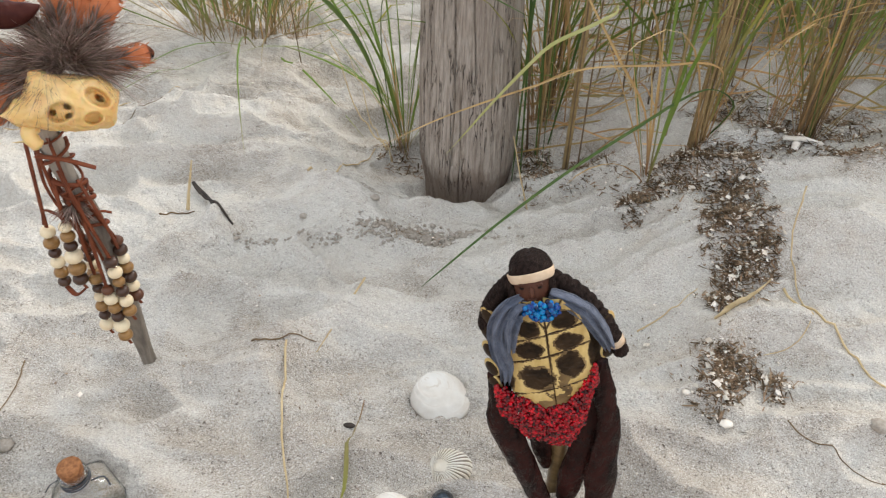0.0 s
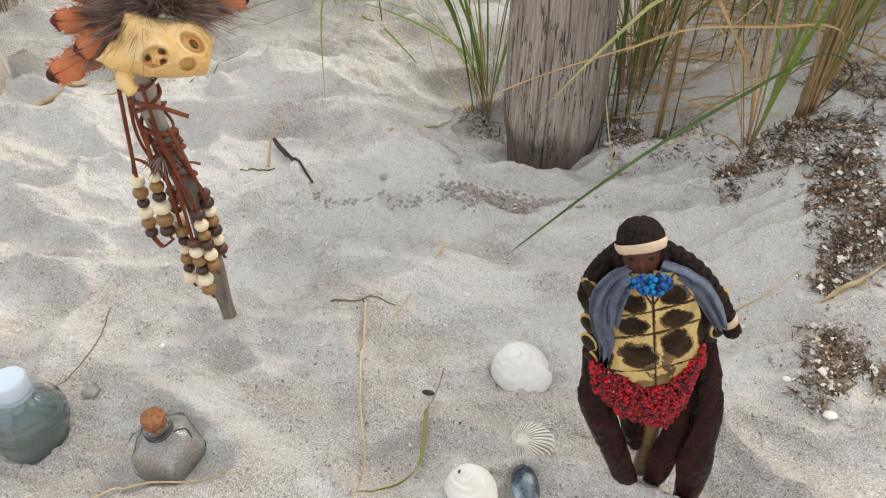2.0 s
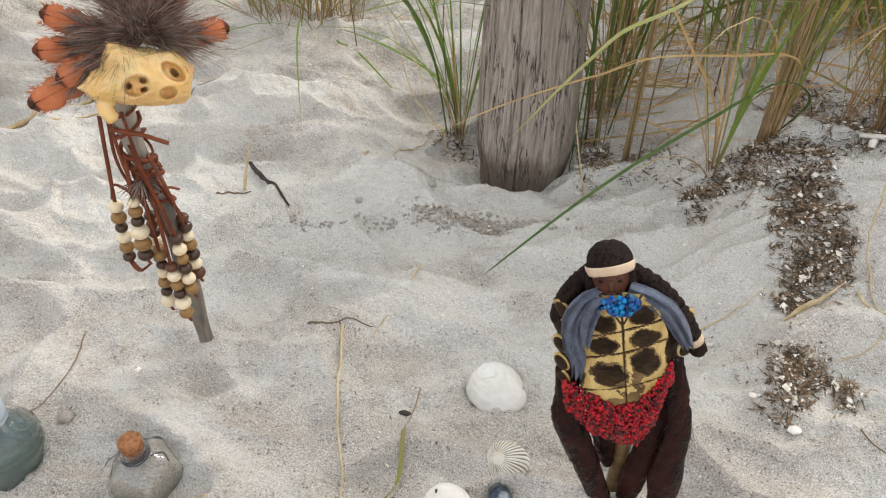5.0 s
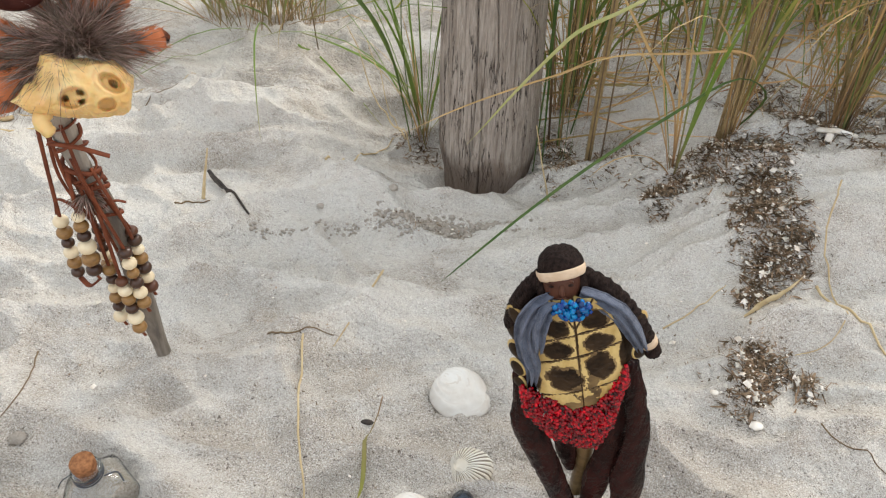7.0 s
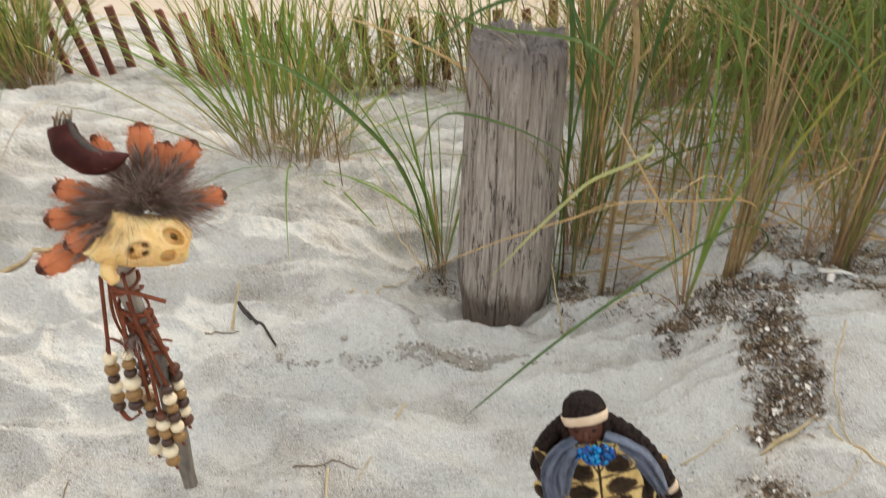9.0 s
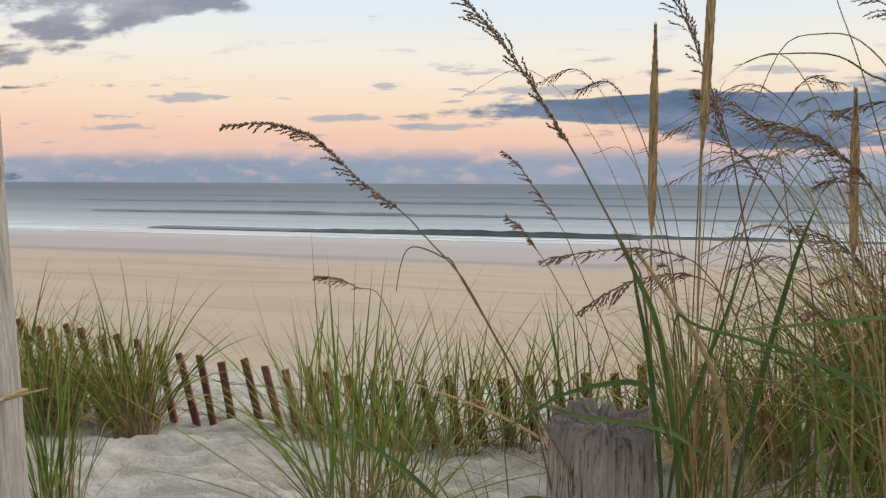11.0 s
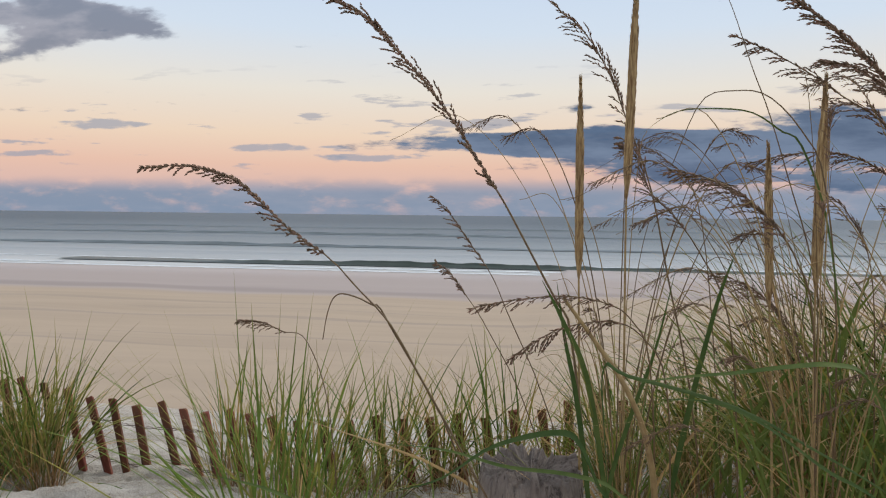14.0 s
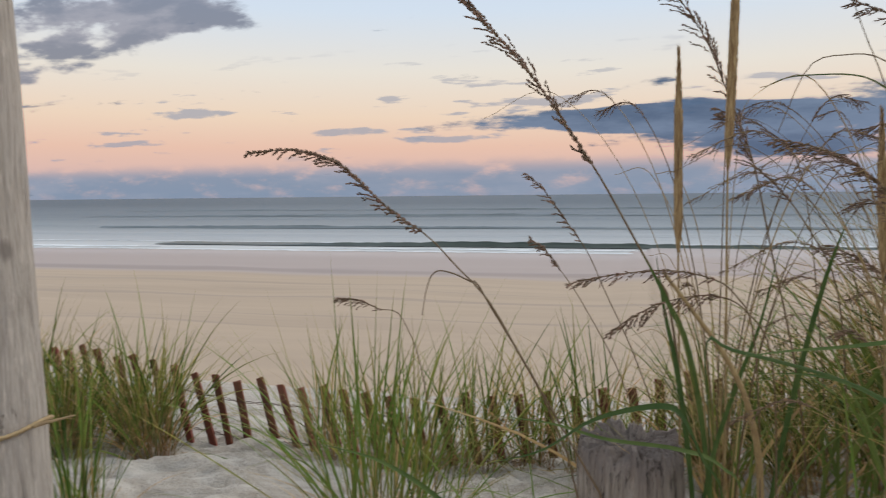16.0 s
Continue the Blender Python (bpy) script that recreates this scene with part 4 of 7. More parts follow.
def plume(st, pts, start, seed, size=0.03, dense=3, droop=0.5, fat=0.60):
    """Seed branchlets along the end of a stalk's line, from the share start to its tip."""
    r = random.Random(seed)
    p = spline(rooted(pts), 90)
    sh = Shape()
    k0 = int(start * 90)
    for i in range(k0, 89):
        t = (i - k0) / max(1, 89 - k0)
        d = (p[min(i + 1, 89)] - p[i - 1]).normalized()
        if r.random() < (1.0 if fat > 0.9 else 0.72):
            a = r.uniform(0, 2 * math.pi)
            s = d.cross(V(0, 0, 1)).normalized()
            o = s.cross(d)
            out = (s * math.cos(a) + o * math.sin(a)) * 0.30 + d * 1.0 + V(0, 0, -droop * 0.5)
            ln = size * (0.35 + 0.75 * math.sin(math.pi * min(1, t * 0.9 + 0.12))) * r.uniform(0.6, 1.15)
            q = [p[i] + out.normalized() * (ln * u) + V(0, 0, -droop * ln * u * u * 0.6) for u in np.linspace(0, 1, 5)]
            sh.tube(q, 0.0004, 3)
            for c in range(dense * 2 + 1):
                u = 0.2 + 0.8 * c / (dense * 2)
                k = min(3, int(u * 4))
                b = q[k].lerp(q[k + 1], u * 4 - k)
                grain(sh, b, (q[k + 1] - q[k]).normalized() + V(r.uniform(-1, 1), r.uniform(-1, 1), r.uniform(-1, 1)) * 0.45, r.uniform(0.0055, 0.009), 0.0014 * fat)
        for _ in range(7 if fat > 0.9 else 1):
            grain(sh, p[i], d + V(r.uniform(-1, 1), r.uniform(-1, 1), r.uniform(-1, 1)) * 0.4, 0.009, 0.0016 * fat)
    return sh.done("seed_plume", PLUME, st, "brown drooping seed plume", kind="stuff")


def spike(parent, foot, top, low, r=0.0062, seed=0):
    """A straight straw stalk with a dense cylindrical seed head from low to top."""
    rr = random.Random(seed)
    top, low = Vector(top), Vector(low)
    st = stalk(parent, [foot, Vector(foot).lerp(low, 0.5) + V(0.004, 0, 0), low, low.lerp(top, 0.6)], 0.0022, STEM)
    sh = Shape()
    n = 40
    line = [low.lerp(top, i / n) for i in range(n + 1)]
    sh.tube(line, [r * min(1, 0.25 + 6 * i / n) * min(1, 0.12 + 2.6 * (1 - i / n)) for i in range(n + 1)], 9, bulge=lambda i, a: 1 + 0.05 * noise.noise(V(math.cos(a) * 3, math.sin(a) * 3, i * 0.9 + seed)))
    d = (top - low).normalized()
    for i in range(420):
        t = rr.random()
        a = rr.uniform(0, 2 * math.pi)
        rad = r * min(1, 0.25 + 6 * t) * min(1, 0.12 + 2.6 * (1 - t)) * 0.85
        o = V(math.cos(a), math.sin(a), 0)
        grain(sh, low.lerp(top, t) + o * rad, d + o * 0.12, rr.uniform(0.008, 0.014), 0.0005)
    sh.done("seed_spike", SPIKE, st, "dense straw-coloured seed spike")


mid = clump(-0.43, 1.59, 0.10, 108, 40, 0.62, None, 0.4, 0.0070, 0.58, "spreading clump of green beach grass on open sand", 1, single=True)
clump(-0.33, 1.66, 0.05, 30, 26, 0.50, None, 0.4, 0.0050, 0.5, "", 2)
clump(-1.08, 1.41, 0.05, 60, 40, 0.46, None, 0.2, 0.0055, 0.22, "upright clump of green beach grass beside the tall post", 3)
left = clump(0.008, 1.215, 0.012, 20, 8, 0.50, math.pi * 0.97, 0.0, 0.0066, 0.18, "bright green beach grass growing against the short post", 4, single=True)
by_post = clump(0.262, 1.295, 0.030, 34, 44, 0.68, None, 0.35, 0.0050, 0.22, "tall straw-footed beach grass with seed heads beside the short post", 5, 0.8, True, 0.45, DEEP)
few = clump(0.416, 1.047, 0.006, 7, 5, 0.56, None, 0.2, 0.008, 0.24, "few stiff beach grass stems rising from shell debris", 6, single=True)
few2 = clump(0.487, 1.075, 0.014, 11, 7, 0.74, None, 0.3, 0.0055, 0.22, "loose beach grass clump rising from shell debris", 7, 0.8, True, 0.55, DEEP)
bank = clump(0.655, 1.110, 0.018, 22, 12, 0.82, None, 0.35, 0.0056, 0.22, "green beach grass clump with orange-brown dry stalks", 8, 0.8, True, 0.6, DEEP)
clump(0.602, 1.116, 0.010, 5, 14, 0.50, math.pi * 0.2, 0.5, 0.0050, 0.22, "leaning rusty beach grass stems beside a green clump", 9, 0.9)
rk = random.Random(77)
BACK = [(0.63, 1.555, 0.045, 0.80), (0.71, 1.60, 0.05, 0.82), (0.82, 1.80, 0.06, 0.82), (0.70, 1.98, 0.06, 0.76), (0.94, 1.64, 0.06, 0.86), (0.98, 1.98, 0.07, 0.80), (0.54, 2.12, 0.06, 0.66),
        (1.10, 1.42, 0.055, 0.82), (1.14, 1.62, 0.07, 0.84), (1.18, 1.88, 0.07, 0.80), (0.88, 2.15, 0.07, 0.74), (0.36, 2.25, 0.06, 0.60), (0.92, 1.40, 0.02, 0.84), (1.35, 1.75, 0.08, 0.8)]
tall = []
for i, (x, y, s, h) in enumerate(BACK):
    tall.append(clump(x, y, s, 74 if 1 < i < 12 else 26, 56 if 1 < i < 12 else 26, h, math.pi * 1.05, 0.35, 0.0062, 0.28, "tall dense beach grass, green over rusty dry stalks", 100 + i, 0.95, False, 0.65, DEEP))
ROWS_BY_FENCE = [(-2.25, 2.42), (-1.98, 2.36), (-1.76, 2.42), (-1.60, 2.34), (-1.86, 2.20), (-2.12, 2.12), (-0.98, 2.52), (-0.72, 2.46), (-0.58, 2.40), (-0.40, 2.44), (-0.22, 2.50), (-0.02, 2.46), (0.18, 2.42), (0.38, 2.48),
                 (0.60, 2.40), (0.85, 2.46), (1.10, 2.38), (1.4, 2.45), (1.7, 2.4)]
for i, (x, y) in enumerate(ROWS_BY_FENCE):
    dense = 1.0 if x < -1.5 or x > 0.5 else 0.52
    clump(x, y, 0.08, int(100 * dense), int(70 * dense), rk.uniform(0.46, 0.66), None, 0.55, 0.0080, 0.46, "beach grass growing along the slat fence", 200 + i, 0.85, False, 0.15)

# broad dark leaves low in the tall grass
for k in range(60):
    src, o = (bank, WORLD[bank.name]) if k % 3 else (few2, WORLD[few2.name])
    bx, by = o.x + rk.uniform(-0.10, 0.26), o.y + rk.uniform(0.16, 0.42)
    dx, dy, tz = rk.gauss(0.0, 0.14), rk.gauss(-0.04, 0.06), rk.uniform(0.46, 0.78)
    leaf(src, [(bx, by, 0.1), (bx + 0.12 * dx, by + 0.2 * dy, 0.15 + 0.35 * tz), (bx + 0.45 * dx, by + 0.6 * dy, 0.10 + 0.70 * tz), (bx + dx, by + dy, tz)], rk.uniform(0.006, 0.010), DEEP, (math.cos(k * 1.7), math.sin(k * 1.7) * 0.5, 0.1), 12, "broad_blade")
for k in range(70):
    bx, by = rk.uniform(0.24, 0.80), rk.uniform(1.24, 1.55)
    dx, dy, tz = rk.gauss(0.0, 0.22), rk.gauss(-0.03, 0.06), rk.uniform(0.30, 0.62)
    leaf(by_post if bx < 0.42 else few2, [(bx, by, 0.1), (bx + 0.15 * dx, by + 0.2 * dy, 0.08 + 0.35 * tz), (bx + 0.5 * dx, by + 0.6 * dy, 0.06 + 0.70 * tz), (bx + dx, by + dy, tz)], rk.uniform(0.003, 0.007), (DEEP, GREEN, STRAW)[k % 3], (math.cos(k * 2.3), math.sin(k * 2.3) * 0.5, 0.1), 12, "thin_blade")

# single long leaves that arch over the sand and the post
leaf(few2, [(0.500, 1.10, 0.15), (0.515, 1.05, 0.23), (0.448, 0.99, 0.283), (0.355, 0.92, 0.257), (0.272, 0.85, 0.232), (0.196, 0.785, 0.200), (0.126, 0.72, 0.166), (0.104, 0.70, 0.154)], 0.0072, LEAF, (0.6, -0.6, 0.2), 30)
leaf(by_post, [(0.262, 1.28, 0.05), (0.325, 1.12, 0.32), (0.320, 1.02, 0.368), (0.286, 0.99, 0.361), (0.243, 0.985, 0.338), (0.215, 0.98, 0.310), (0.166, 0.98, 0.245), (0.135, 0.98, 0.20), (0.106, 0.98, 0.159)], 0.0058, LIME, (0.5, -0.5, -0.5), 34)
leaf(by_post, [(0.26, 1.15, 0.08), (0.245, 1.04, 0.42), (0.210, 0.98, 0.522), (0.189, 0.98, 0.568), (0.169, 0.98, 0.582), (0.123, 0.98, 0.574), (0.076, 0.98, 0.555), (0.021, 0.98, 0.516), (-0.042, 0.98, 0.495)], 0.014, None, (0.1, 1, 0.35), 30)
leaf(by_post, [(0.27, 1.16, 0.08), (0.265, 1.06, 0.42), (0.235, 1.02, 0.50), (0.180, 1.0, 0.525), (0.100, 1.0, 0.53), (0.030, 1.0, 0.545), (-0.05, 1.0, 0.55)], 0.008, None, (0.1, 1, 0.45), 30)
leaf(bank, [(0.655, 1.09, 0.15), (0.59, 1.03, 0.46), (0.536, 0.98, 0.582), (0.499, 0.98, 0.662), (0.464, 0.98, 0.676), (0.417, 0.98, 0.672), (0.357, 0.98, 0.662), (0.296, 0.98, 0.654), (0.240, 0.98, 0.643)], 0.014, None, (0.1, 1, 0.25), 34)
leaf(by_post, [(0.255, 1.16, 0.08), (0.225, 1.05, 0.50), (0.215, 1.01, 0.650), (0.245, 1.0, 0.648), (0.363, 1.0, 0.618), (0.456, 1.0, 0.571), (0.528, 1.0, 0.530), (0.571, 1.0, 0.494)], 0.009, None, (0.1, 1, 0.4), 34)
leaf(bank, [(0.66, 1.10, 0.15), (0.60, 1.0, 0.42), (0.505, 0.95, 0.533), (0.448, 0.95, 0.567), (0.383, 0.95, 0.613), (0.33, 0.96, 0.632), (0.27, 0.97, 0.63)], 0.0075, None, (0.1, 1, 0.5), 30)
leaf(by_post, [(0.25, 1.2, 0.05), (0.232, 1.12, 0.40), (0.20, 1.05, 0.62), (0.165, 1.02, 0.71), (0.14, 1.0, 0.76)], 0.008, None, (1, 0.2, 0.1))
leaf(by_post, [(0.27, 1.22, 0.05), (0.31, 1.15, 0.40), (0.33, 1.12, 0.56), (0.36, 1.10, 0.72), (0.385, 1.10, 0.80)], 0.009, None, (1, 0.2, 0.1))
leaf(left, [(-0.01, 1.21, 0.0), (-0.045, 1.17, 0.22), (-0.13, 1.12, 0.36), (-0.22, 1.08, 0.44), (-0.32, 1.06, 0.47)], 0.0095, None, (0.4, 0.8, 0.3))
leaf(left, [(-0.005, 1.21, 0.0), (-0.02, 1.18, 0.25), (0.02, 1.10, 0.37), (0.12, 1.03, 0.39), (0.22, 1.0, 0.36)], 0.006, None, (0.2, 0.8, 0.5))
leaf(by_post, [(0.28, 1.2, 0.06), (0.30, 1.10, 0.24), (0.22, 1.02, 0.255), (0.10, 0.98, 0.22), (0.0, 0.96, 0.17)], 0.0032, STRAW, (0.2, 0.3, 1), 24, "dry_blade")
leaf(few2, [(0.49, 1.08, 0.14), (0.487, 1.04, 0.27), (0.455, 1.02, 0.307), (0.392, 1.02, 0.300), (0.317, 1.02, 0.293), (0.269, 1.02, 0.279), (0.194, 1.02, 0.237)], 0.0036, STRAW, (0.2, 0.3, 1), 24, "dry_blade")
leaf(few, [(0.417, 1.048, 0.11), (0.394, 1.05, 0.207), (0.343, 1.05, 0.288), (0.297, 1.05, 0.358), (0.25, 1.05, 0.43)], 0.0045, STRAW, (1, 0.2, 0), 16, "dry_blade")

# seed heads against the sea and sky
FOOT = (0.235, 1.20, 0.05)
c = [(0.19, 1.19, 0.05), (0.11, 1.10, 0.36), (0.033, 1.12, 0.498), (-0.031, 1.12, 0.608), (-0.076, 1.12, 0.683), (-0.126, 1.12, 0.734), (-0.163, 1.12, 0.772), (-0.227, 1.12, 0.815), (-0.278, 1.12, 0.862), (-0.322, 1.12, 0.890), (-0.383, 1.12, 0.905), (-0.46, 1.12, 0.902)]
plume(stalk(by_post, c, 0.0016), c, 0.56, 1, 0.026, 3, 0.30, 1.15)
stalk(by_post, [(0.10, 1.15, 0.06), (0.05, 1.13, 0.42), (-0.076, 1.125, 0.678), (-0.105, 1.125, 0.708), (-0.142, 1.125, 0.722), (-0.160, 1.125, 0.716), (-0.170, 1.125, 0.690), (-0.176, 1.125, 0.655)], 0.0016)
c = [FOOT, (0.205, 1.15, 0.45), (0.177, 1.15, 0.674), (0.161, 1.15, 0.710), (0.133, 1.15, 0.761), (0.088, 1.15, 0.844), (0.064, 1.15, 0.883), (0.006, 1.15, 0.972), (-0.039, 1.15, 1.032), (-0.085, 1.15, 1.081), (-0.126, 1.15, 1.123), (-0.194, 1.15, 1.159)]
plume(stalk(by_post, c, 0.0020), c, 0.53, 2, 0.046, 4, 0.22, 1.35)
c = [(0.40, 1.30, 0.1), (0.37, 1.26, 0.50), (0.319, 1.25, 0.757), (0.292, 1.25, 0.884), (0.253, 1.25, 0.989), (0.236, 1.25, 1.036), (0.214, 1.25, 1.079), (0.188, 1.25, 1.117), (0.142, 1.25, 1.159)]
plume(stalk(tall[0], c, 0.0015), c, 0.42, 3, 0.040, 4, 0.35, 0.9)
c = [(0.70, 1.25, 0.15), (0.67, 1.2, 0.65), (0.649, 1.2, 0.882), (0.618, 1.2, 0.973), (0.594, 1.2, 1.023), (0.569, 1.2, 1.054), (0.536, 1.2, 1.086), (0.492, 1.2, 1.125), (0.46, 1.2, 1.145)]
plume(stalk(bank, c, 0.0017), c, 0.36, 4, 0.042, 4, 0.3, 1.1)
c = [(0.69, 1.25, 0.15), (0.665, 1.2, 0.60), (0.651, 1.2, 0.813), (0.619, 1.2, 0.928), (0.596, 1.2, 0.962), (0.575, 1.2, 0.982), (0.539, 1.2, 1.005), (0.502, 1.2, 1.033), (0.442, 1.2, 1.069), (0.397, 1.2, 1.090)]
plume(stalk(bank, c, 0.0016), c, 0.34, 7, 0.044, 4, 0.35, 0.9)
c = [(0.66, 1.18, 0.15), (0.645, 1.16, 0.65), (0.624, 1.15, 0.930), (0.596, 1.15, 0.985), (0.574, 1.15, 1.007), (0.554, 1.15, 1.022), (0.527, 1.15, 1.037), (0.495, 1.15, 1.045)]
plume(stalk(bank, c, 0.0015), c, 0.40, 8, 0.036, 4, 0.4, 0.8)
c = [(0.50, 1.12, 0.15), (0.49, 1.11, 0.50), (0.478, 1.1, 0.714), (0.456, 1.1, 0.785), (0.435, 1.1, 0.820), (0.411, 1.1, 0.847), (0.386, 1.1, 0.867), (0.345, 1.1, 0.888), (0.299, 1.1, 0.899)]
plume(stalk(few2, c, 0.0015), c, 0.46, 6, 0.036, 4, 0.45, 0.9)
c = [(0.44, 1.26, 0.12), (0.42, 1.22, 0.50), (0.398, 1.2, 0.698), (0.358, 1.2, 0.785), (0.322, 1.2, 0.837), (0.286, 1.2, 0.874), (0.27, 1.2, 0.918), (0.246, 1.2, 0.942)]
plume(stalk(tall[1], c, 0.0014), c, 0.50, 9, 0.034, 3, 0.4, 0.8)
c = [(0.70, 1.30, 0.12), (0.68, 1.26, 0.55), (0.661, 1.25, 0.763), (0.627, 1.25, 0.884), (0.597, 1.25, 0.916), (0.551, 1.25, 0.932), (0.49, 1.25, 0.931), (0.428, 1.25, 0.917)]
plume(stalk(tall[1], c, 0.0014), c, 0.46, 10, 0.040, 3, 0.5, 0.8)
c = [(0.30, 1.14, 0.08), (0.292, 1.11, 0.45), (0.279, 1.1, 0.648), (0.256, 1.1, 0.700), (0.227, 1.1, 0.721), (0.168, 1.1, 0.731), (0.093, 1.1, 0.722), (0.039, 1.1, 0.709)]
plume(stalk(by_post, c, 0.0013), c, 0.55, 51, 0.020, 2, 0.5, 0.7)
c = [(0.32, 1.14, 0.08), (0.312, 1.11, 0.43), (0.301, 1.1, 0.619), (0.271, 1.1, 0.678), (0.231, 1.1, 0.699), (0.169, 1.1, 0.689), (0.131, 1.1, 0.669), (0.098, 1.1, 0.645)]
plume(stalk(by_post, c, 0.0013), c, 0.50, 52, 0.024, 3, 0.6, 0.8)
c = [(0.22, 1.27, 0.08), (0.18, 1.26, 0.40), (0.137, 1.25, 0.560), (0.083, 1.25, 0.682), (0.056, 1.25, 0.743), (0.020, 1.25, 0.795), (-0.008, 1.25, 0.835), (-0.039, 1.25, 0.866)]
plume(stalk(by_post, c, 0.0011), c, 0.60, 53, 0.016, 2, 0.4, 0.7)
c = [(0.20, 1.27, 0.08), (0.16, 1.26, 0.36), (0.111, 1.25, 0.541), (0.048, 1.25, 0.663), (0.016, 1.25, 0.711), (-0.007, 1.25, 0.742), (-0.034, 1.25, 0.763)]
plume(stalk(by_post, c, 0.0011), c, 0.66, 54, 0.013, 2, 0.4, 0.7)
c = [(-0.26, 1.52, 0.02), (-0.285, 1.5, 0.42), (-0.334, 1.5, 0.579), (-0.387, 1.5, 0.600), (-0.435, 1.5, 0.618), (-0.481, 1.5, 0.619)]
plume(stalk(mid, c, 0.0013), c, 0.56, 70, 0.022, 2, 0.5, 0.8)
for k in range(8):
    q = rk.uniform(0, 1)
    bx, by = 0.50 + 0.45 * q + rk.uniform(-0.05, 0.05), rk.uniform(1.15, 1.5)
    tz, dx = rk.uniform(0.72, 1.0), rk.uniform(0.08, 0.26)
    c = [(bx, by, 0.15), (bx - 0.02, by - 0.02, 0.45), (bx - 0.3 * dx, by - 0.03, tz - 0.14), (bx - 0.6 * dx, by - 0.03, tz - 0.04), (bx - dx, by - 0.03, tz)]
    plume(stalk(tall[k % 6], c, 0.0013), c, 0.55, 20 + k, 0.030, 2, 0.45, 0.6)
# bare stems and arching leaves among them
stalk(bank, [(0.56, 1.22, 0.15), (0.54, 1.2, 0.55), (0.509, 1.2, 0.764), (0.473, 1.2, 0.890), (0.444, 1.2, 0.984), (0.420, 1.2, 1.047), (0.396, 1.2, 1.117), (0.38, 1.2, 1.157)], 0.0012)
stalk(few2, [(0.52, 1.14, 0.15), (0.515, 1.12, 0.65), (0.494, 1.12, 0.878), (0.465, 1.12, 0.947), (0.422, 1.12, 0.994), (0.381, 1.12, 1.002), (0.339, 1.12, 0.989), (0.305, 1.12, 0.908)], 0.0013)
leaf(few2, [(0.52, 1.13, 0.15), (0.518, 1.11, 0.60), (0.495, 1.1, 0.814), (0.459, 1.1, 0.927), (0.432, 1.1, 0.949), (0.397, 1.1, 0.972), (0.349, 1.1, 0.977), (0.301, 1.1, 0.972), (0.259, 1.1, 0.943)], 0.009, None, (0, 1, 0.25), 30)
stalk(by_post, [(0.30, 1.15, 0.05), (0.295, 1.12, 0.40), (0.281, 1.1, 0.528), (0.251, 1.1, 0.609), (0.206, 1.1, 0.675), (0.166, 1.1, 0.729)], 0.0055, STEM)
leaf(by_post, [(0.225, 1.15, 0.05), (0.212, 1.11, 0.35), (0.201, 1.1, 0.485), (0.185, 1.1, 0.599), (0.169, 1.1, 0.674), (0.157, 1.1, 0.750)], 0.008, None, (1, 0.2, 0.1))
leaf(by_post, [(0.21, 1.15, 0.05), (0.217, 1.11, 0.35), (0.231, 1.1, 0.479), (0.259, 1.1, 0.580), (0.286, 1.1, 0.663), (0.309, 1.1, 0.768)], 0.007, None, (1, 0.2, 0.1))
spike(by_post, (0.195, 1.21, 0.05), (0.184, 1.15, 1.025), (0.187, 1.15, 0.750), 0.0058, 1)
spike(by_post, (0.252, 1.20, 0.05), (0.257, 1.15, 1.177), (0.249, 1.15, 0.862), 0.0060, 2)
spike(few2, (0.45, 1.13, 0.14), (0.431, 1.15, 0.934), (0.439, 1.15, 0.720), 0.0052, 3)
spike(few2, (0.49, 1.13, 0.15), (0.500, 1.15, 1.023), (0.496, 1.15, 0.745), 0.0072, 4)


# thin bare and lightly seeded stems leaning over one another
for k in range(140):
    src = (tall[k % 8], tall[k % 5], bank, (by_post, few2)[k % 8 > 3])[k % 4]
    o = WORLD[src.name]
    bx, by = o.x + rk.uniform(-0.014, 0.014), o.y + rk.uniform(-0.014, 0.014)
    tz = rk.uniform(0.55, 1.02)
    dx, dy = (rk.gauss(0.16, 0.20) if k % 4 < 2 else rk.gauss(0.04, 0.15)), rk.gauss(-0.02, 0.06)
    dx = max(-0.20, min(0.34, dx))
    c = [(bx, by, ground_z(bx, by)), (bx - 0.10 * dx, by + 0.2 * dy, 0.16 + 0.33 * tz), (bx - 0.42 * dx, by + 0.6 * dy, 0.10 + 0.72 * tz), (bx - 0.85 * dx, by + 0.9 * dy, 0.04 + 0.95 * tz), (bx - 1.25 * dx, by + dy, tz + 0.03 - 0.25 * abs(dx))]
    st_ = stalk(src, c, rk.uniform(0.0007, 0.0014), DARKSTEM if rk.random() < 0.3 else STEM)
    if rk.random() < 0.5:
        plume(st_, c, 0.70, 300 + k, 0.018, 1, 0.5, 0.45)


# ---- the staff with skull, feathers and beads ----
SR, SU, SF = V(0.832, 0.554, 0.0), V(-0.243, 0.364, 0.898), V(0.498, -0.748, 0.438)
staff = base_at("decorated_staff", -0.227, 0.64, ground_z(-0.227, 0.64), "driftwood staff with yellow skull, orange feathers, leather laces and beads", "staff")
rod = Shape()
rod_line = spline([(-0.228, 0.652, -0.03), (-0.227, 0.64, 0.06), (-0.217, 0.625, 0.20), (-0.216, 0.616, 0.29), (-0.221, 0.609, 0.36), (-0.222, 0.606, 0.425)], 40)
rod.tube(rod_line, [0.0098 + 0.0012 * math.sin(i * 0.6) for i in range(40)], 14, bulge=lambda i, a: 1 + 0.10 * noise.noise(V(math.cos(a) * 2, math.sin(a) * 2, i * 0.22)) - 0.10 * math.exp(-((a - 4.4) / 0.12) ** 2))
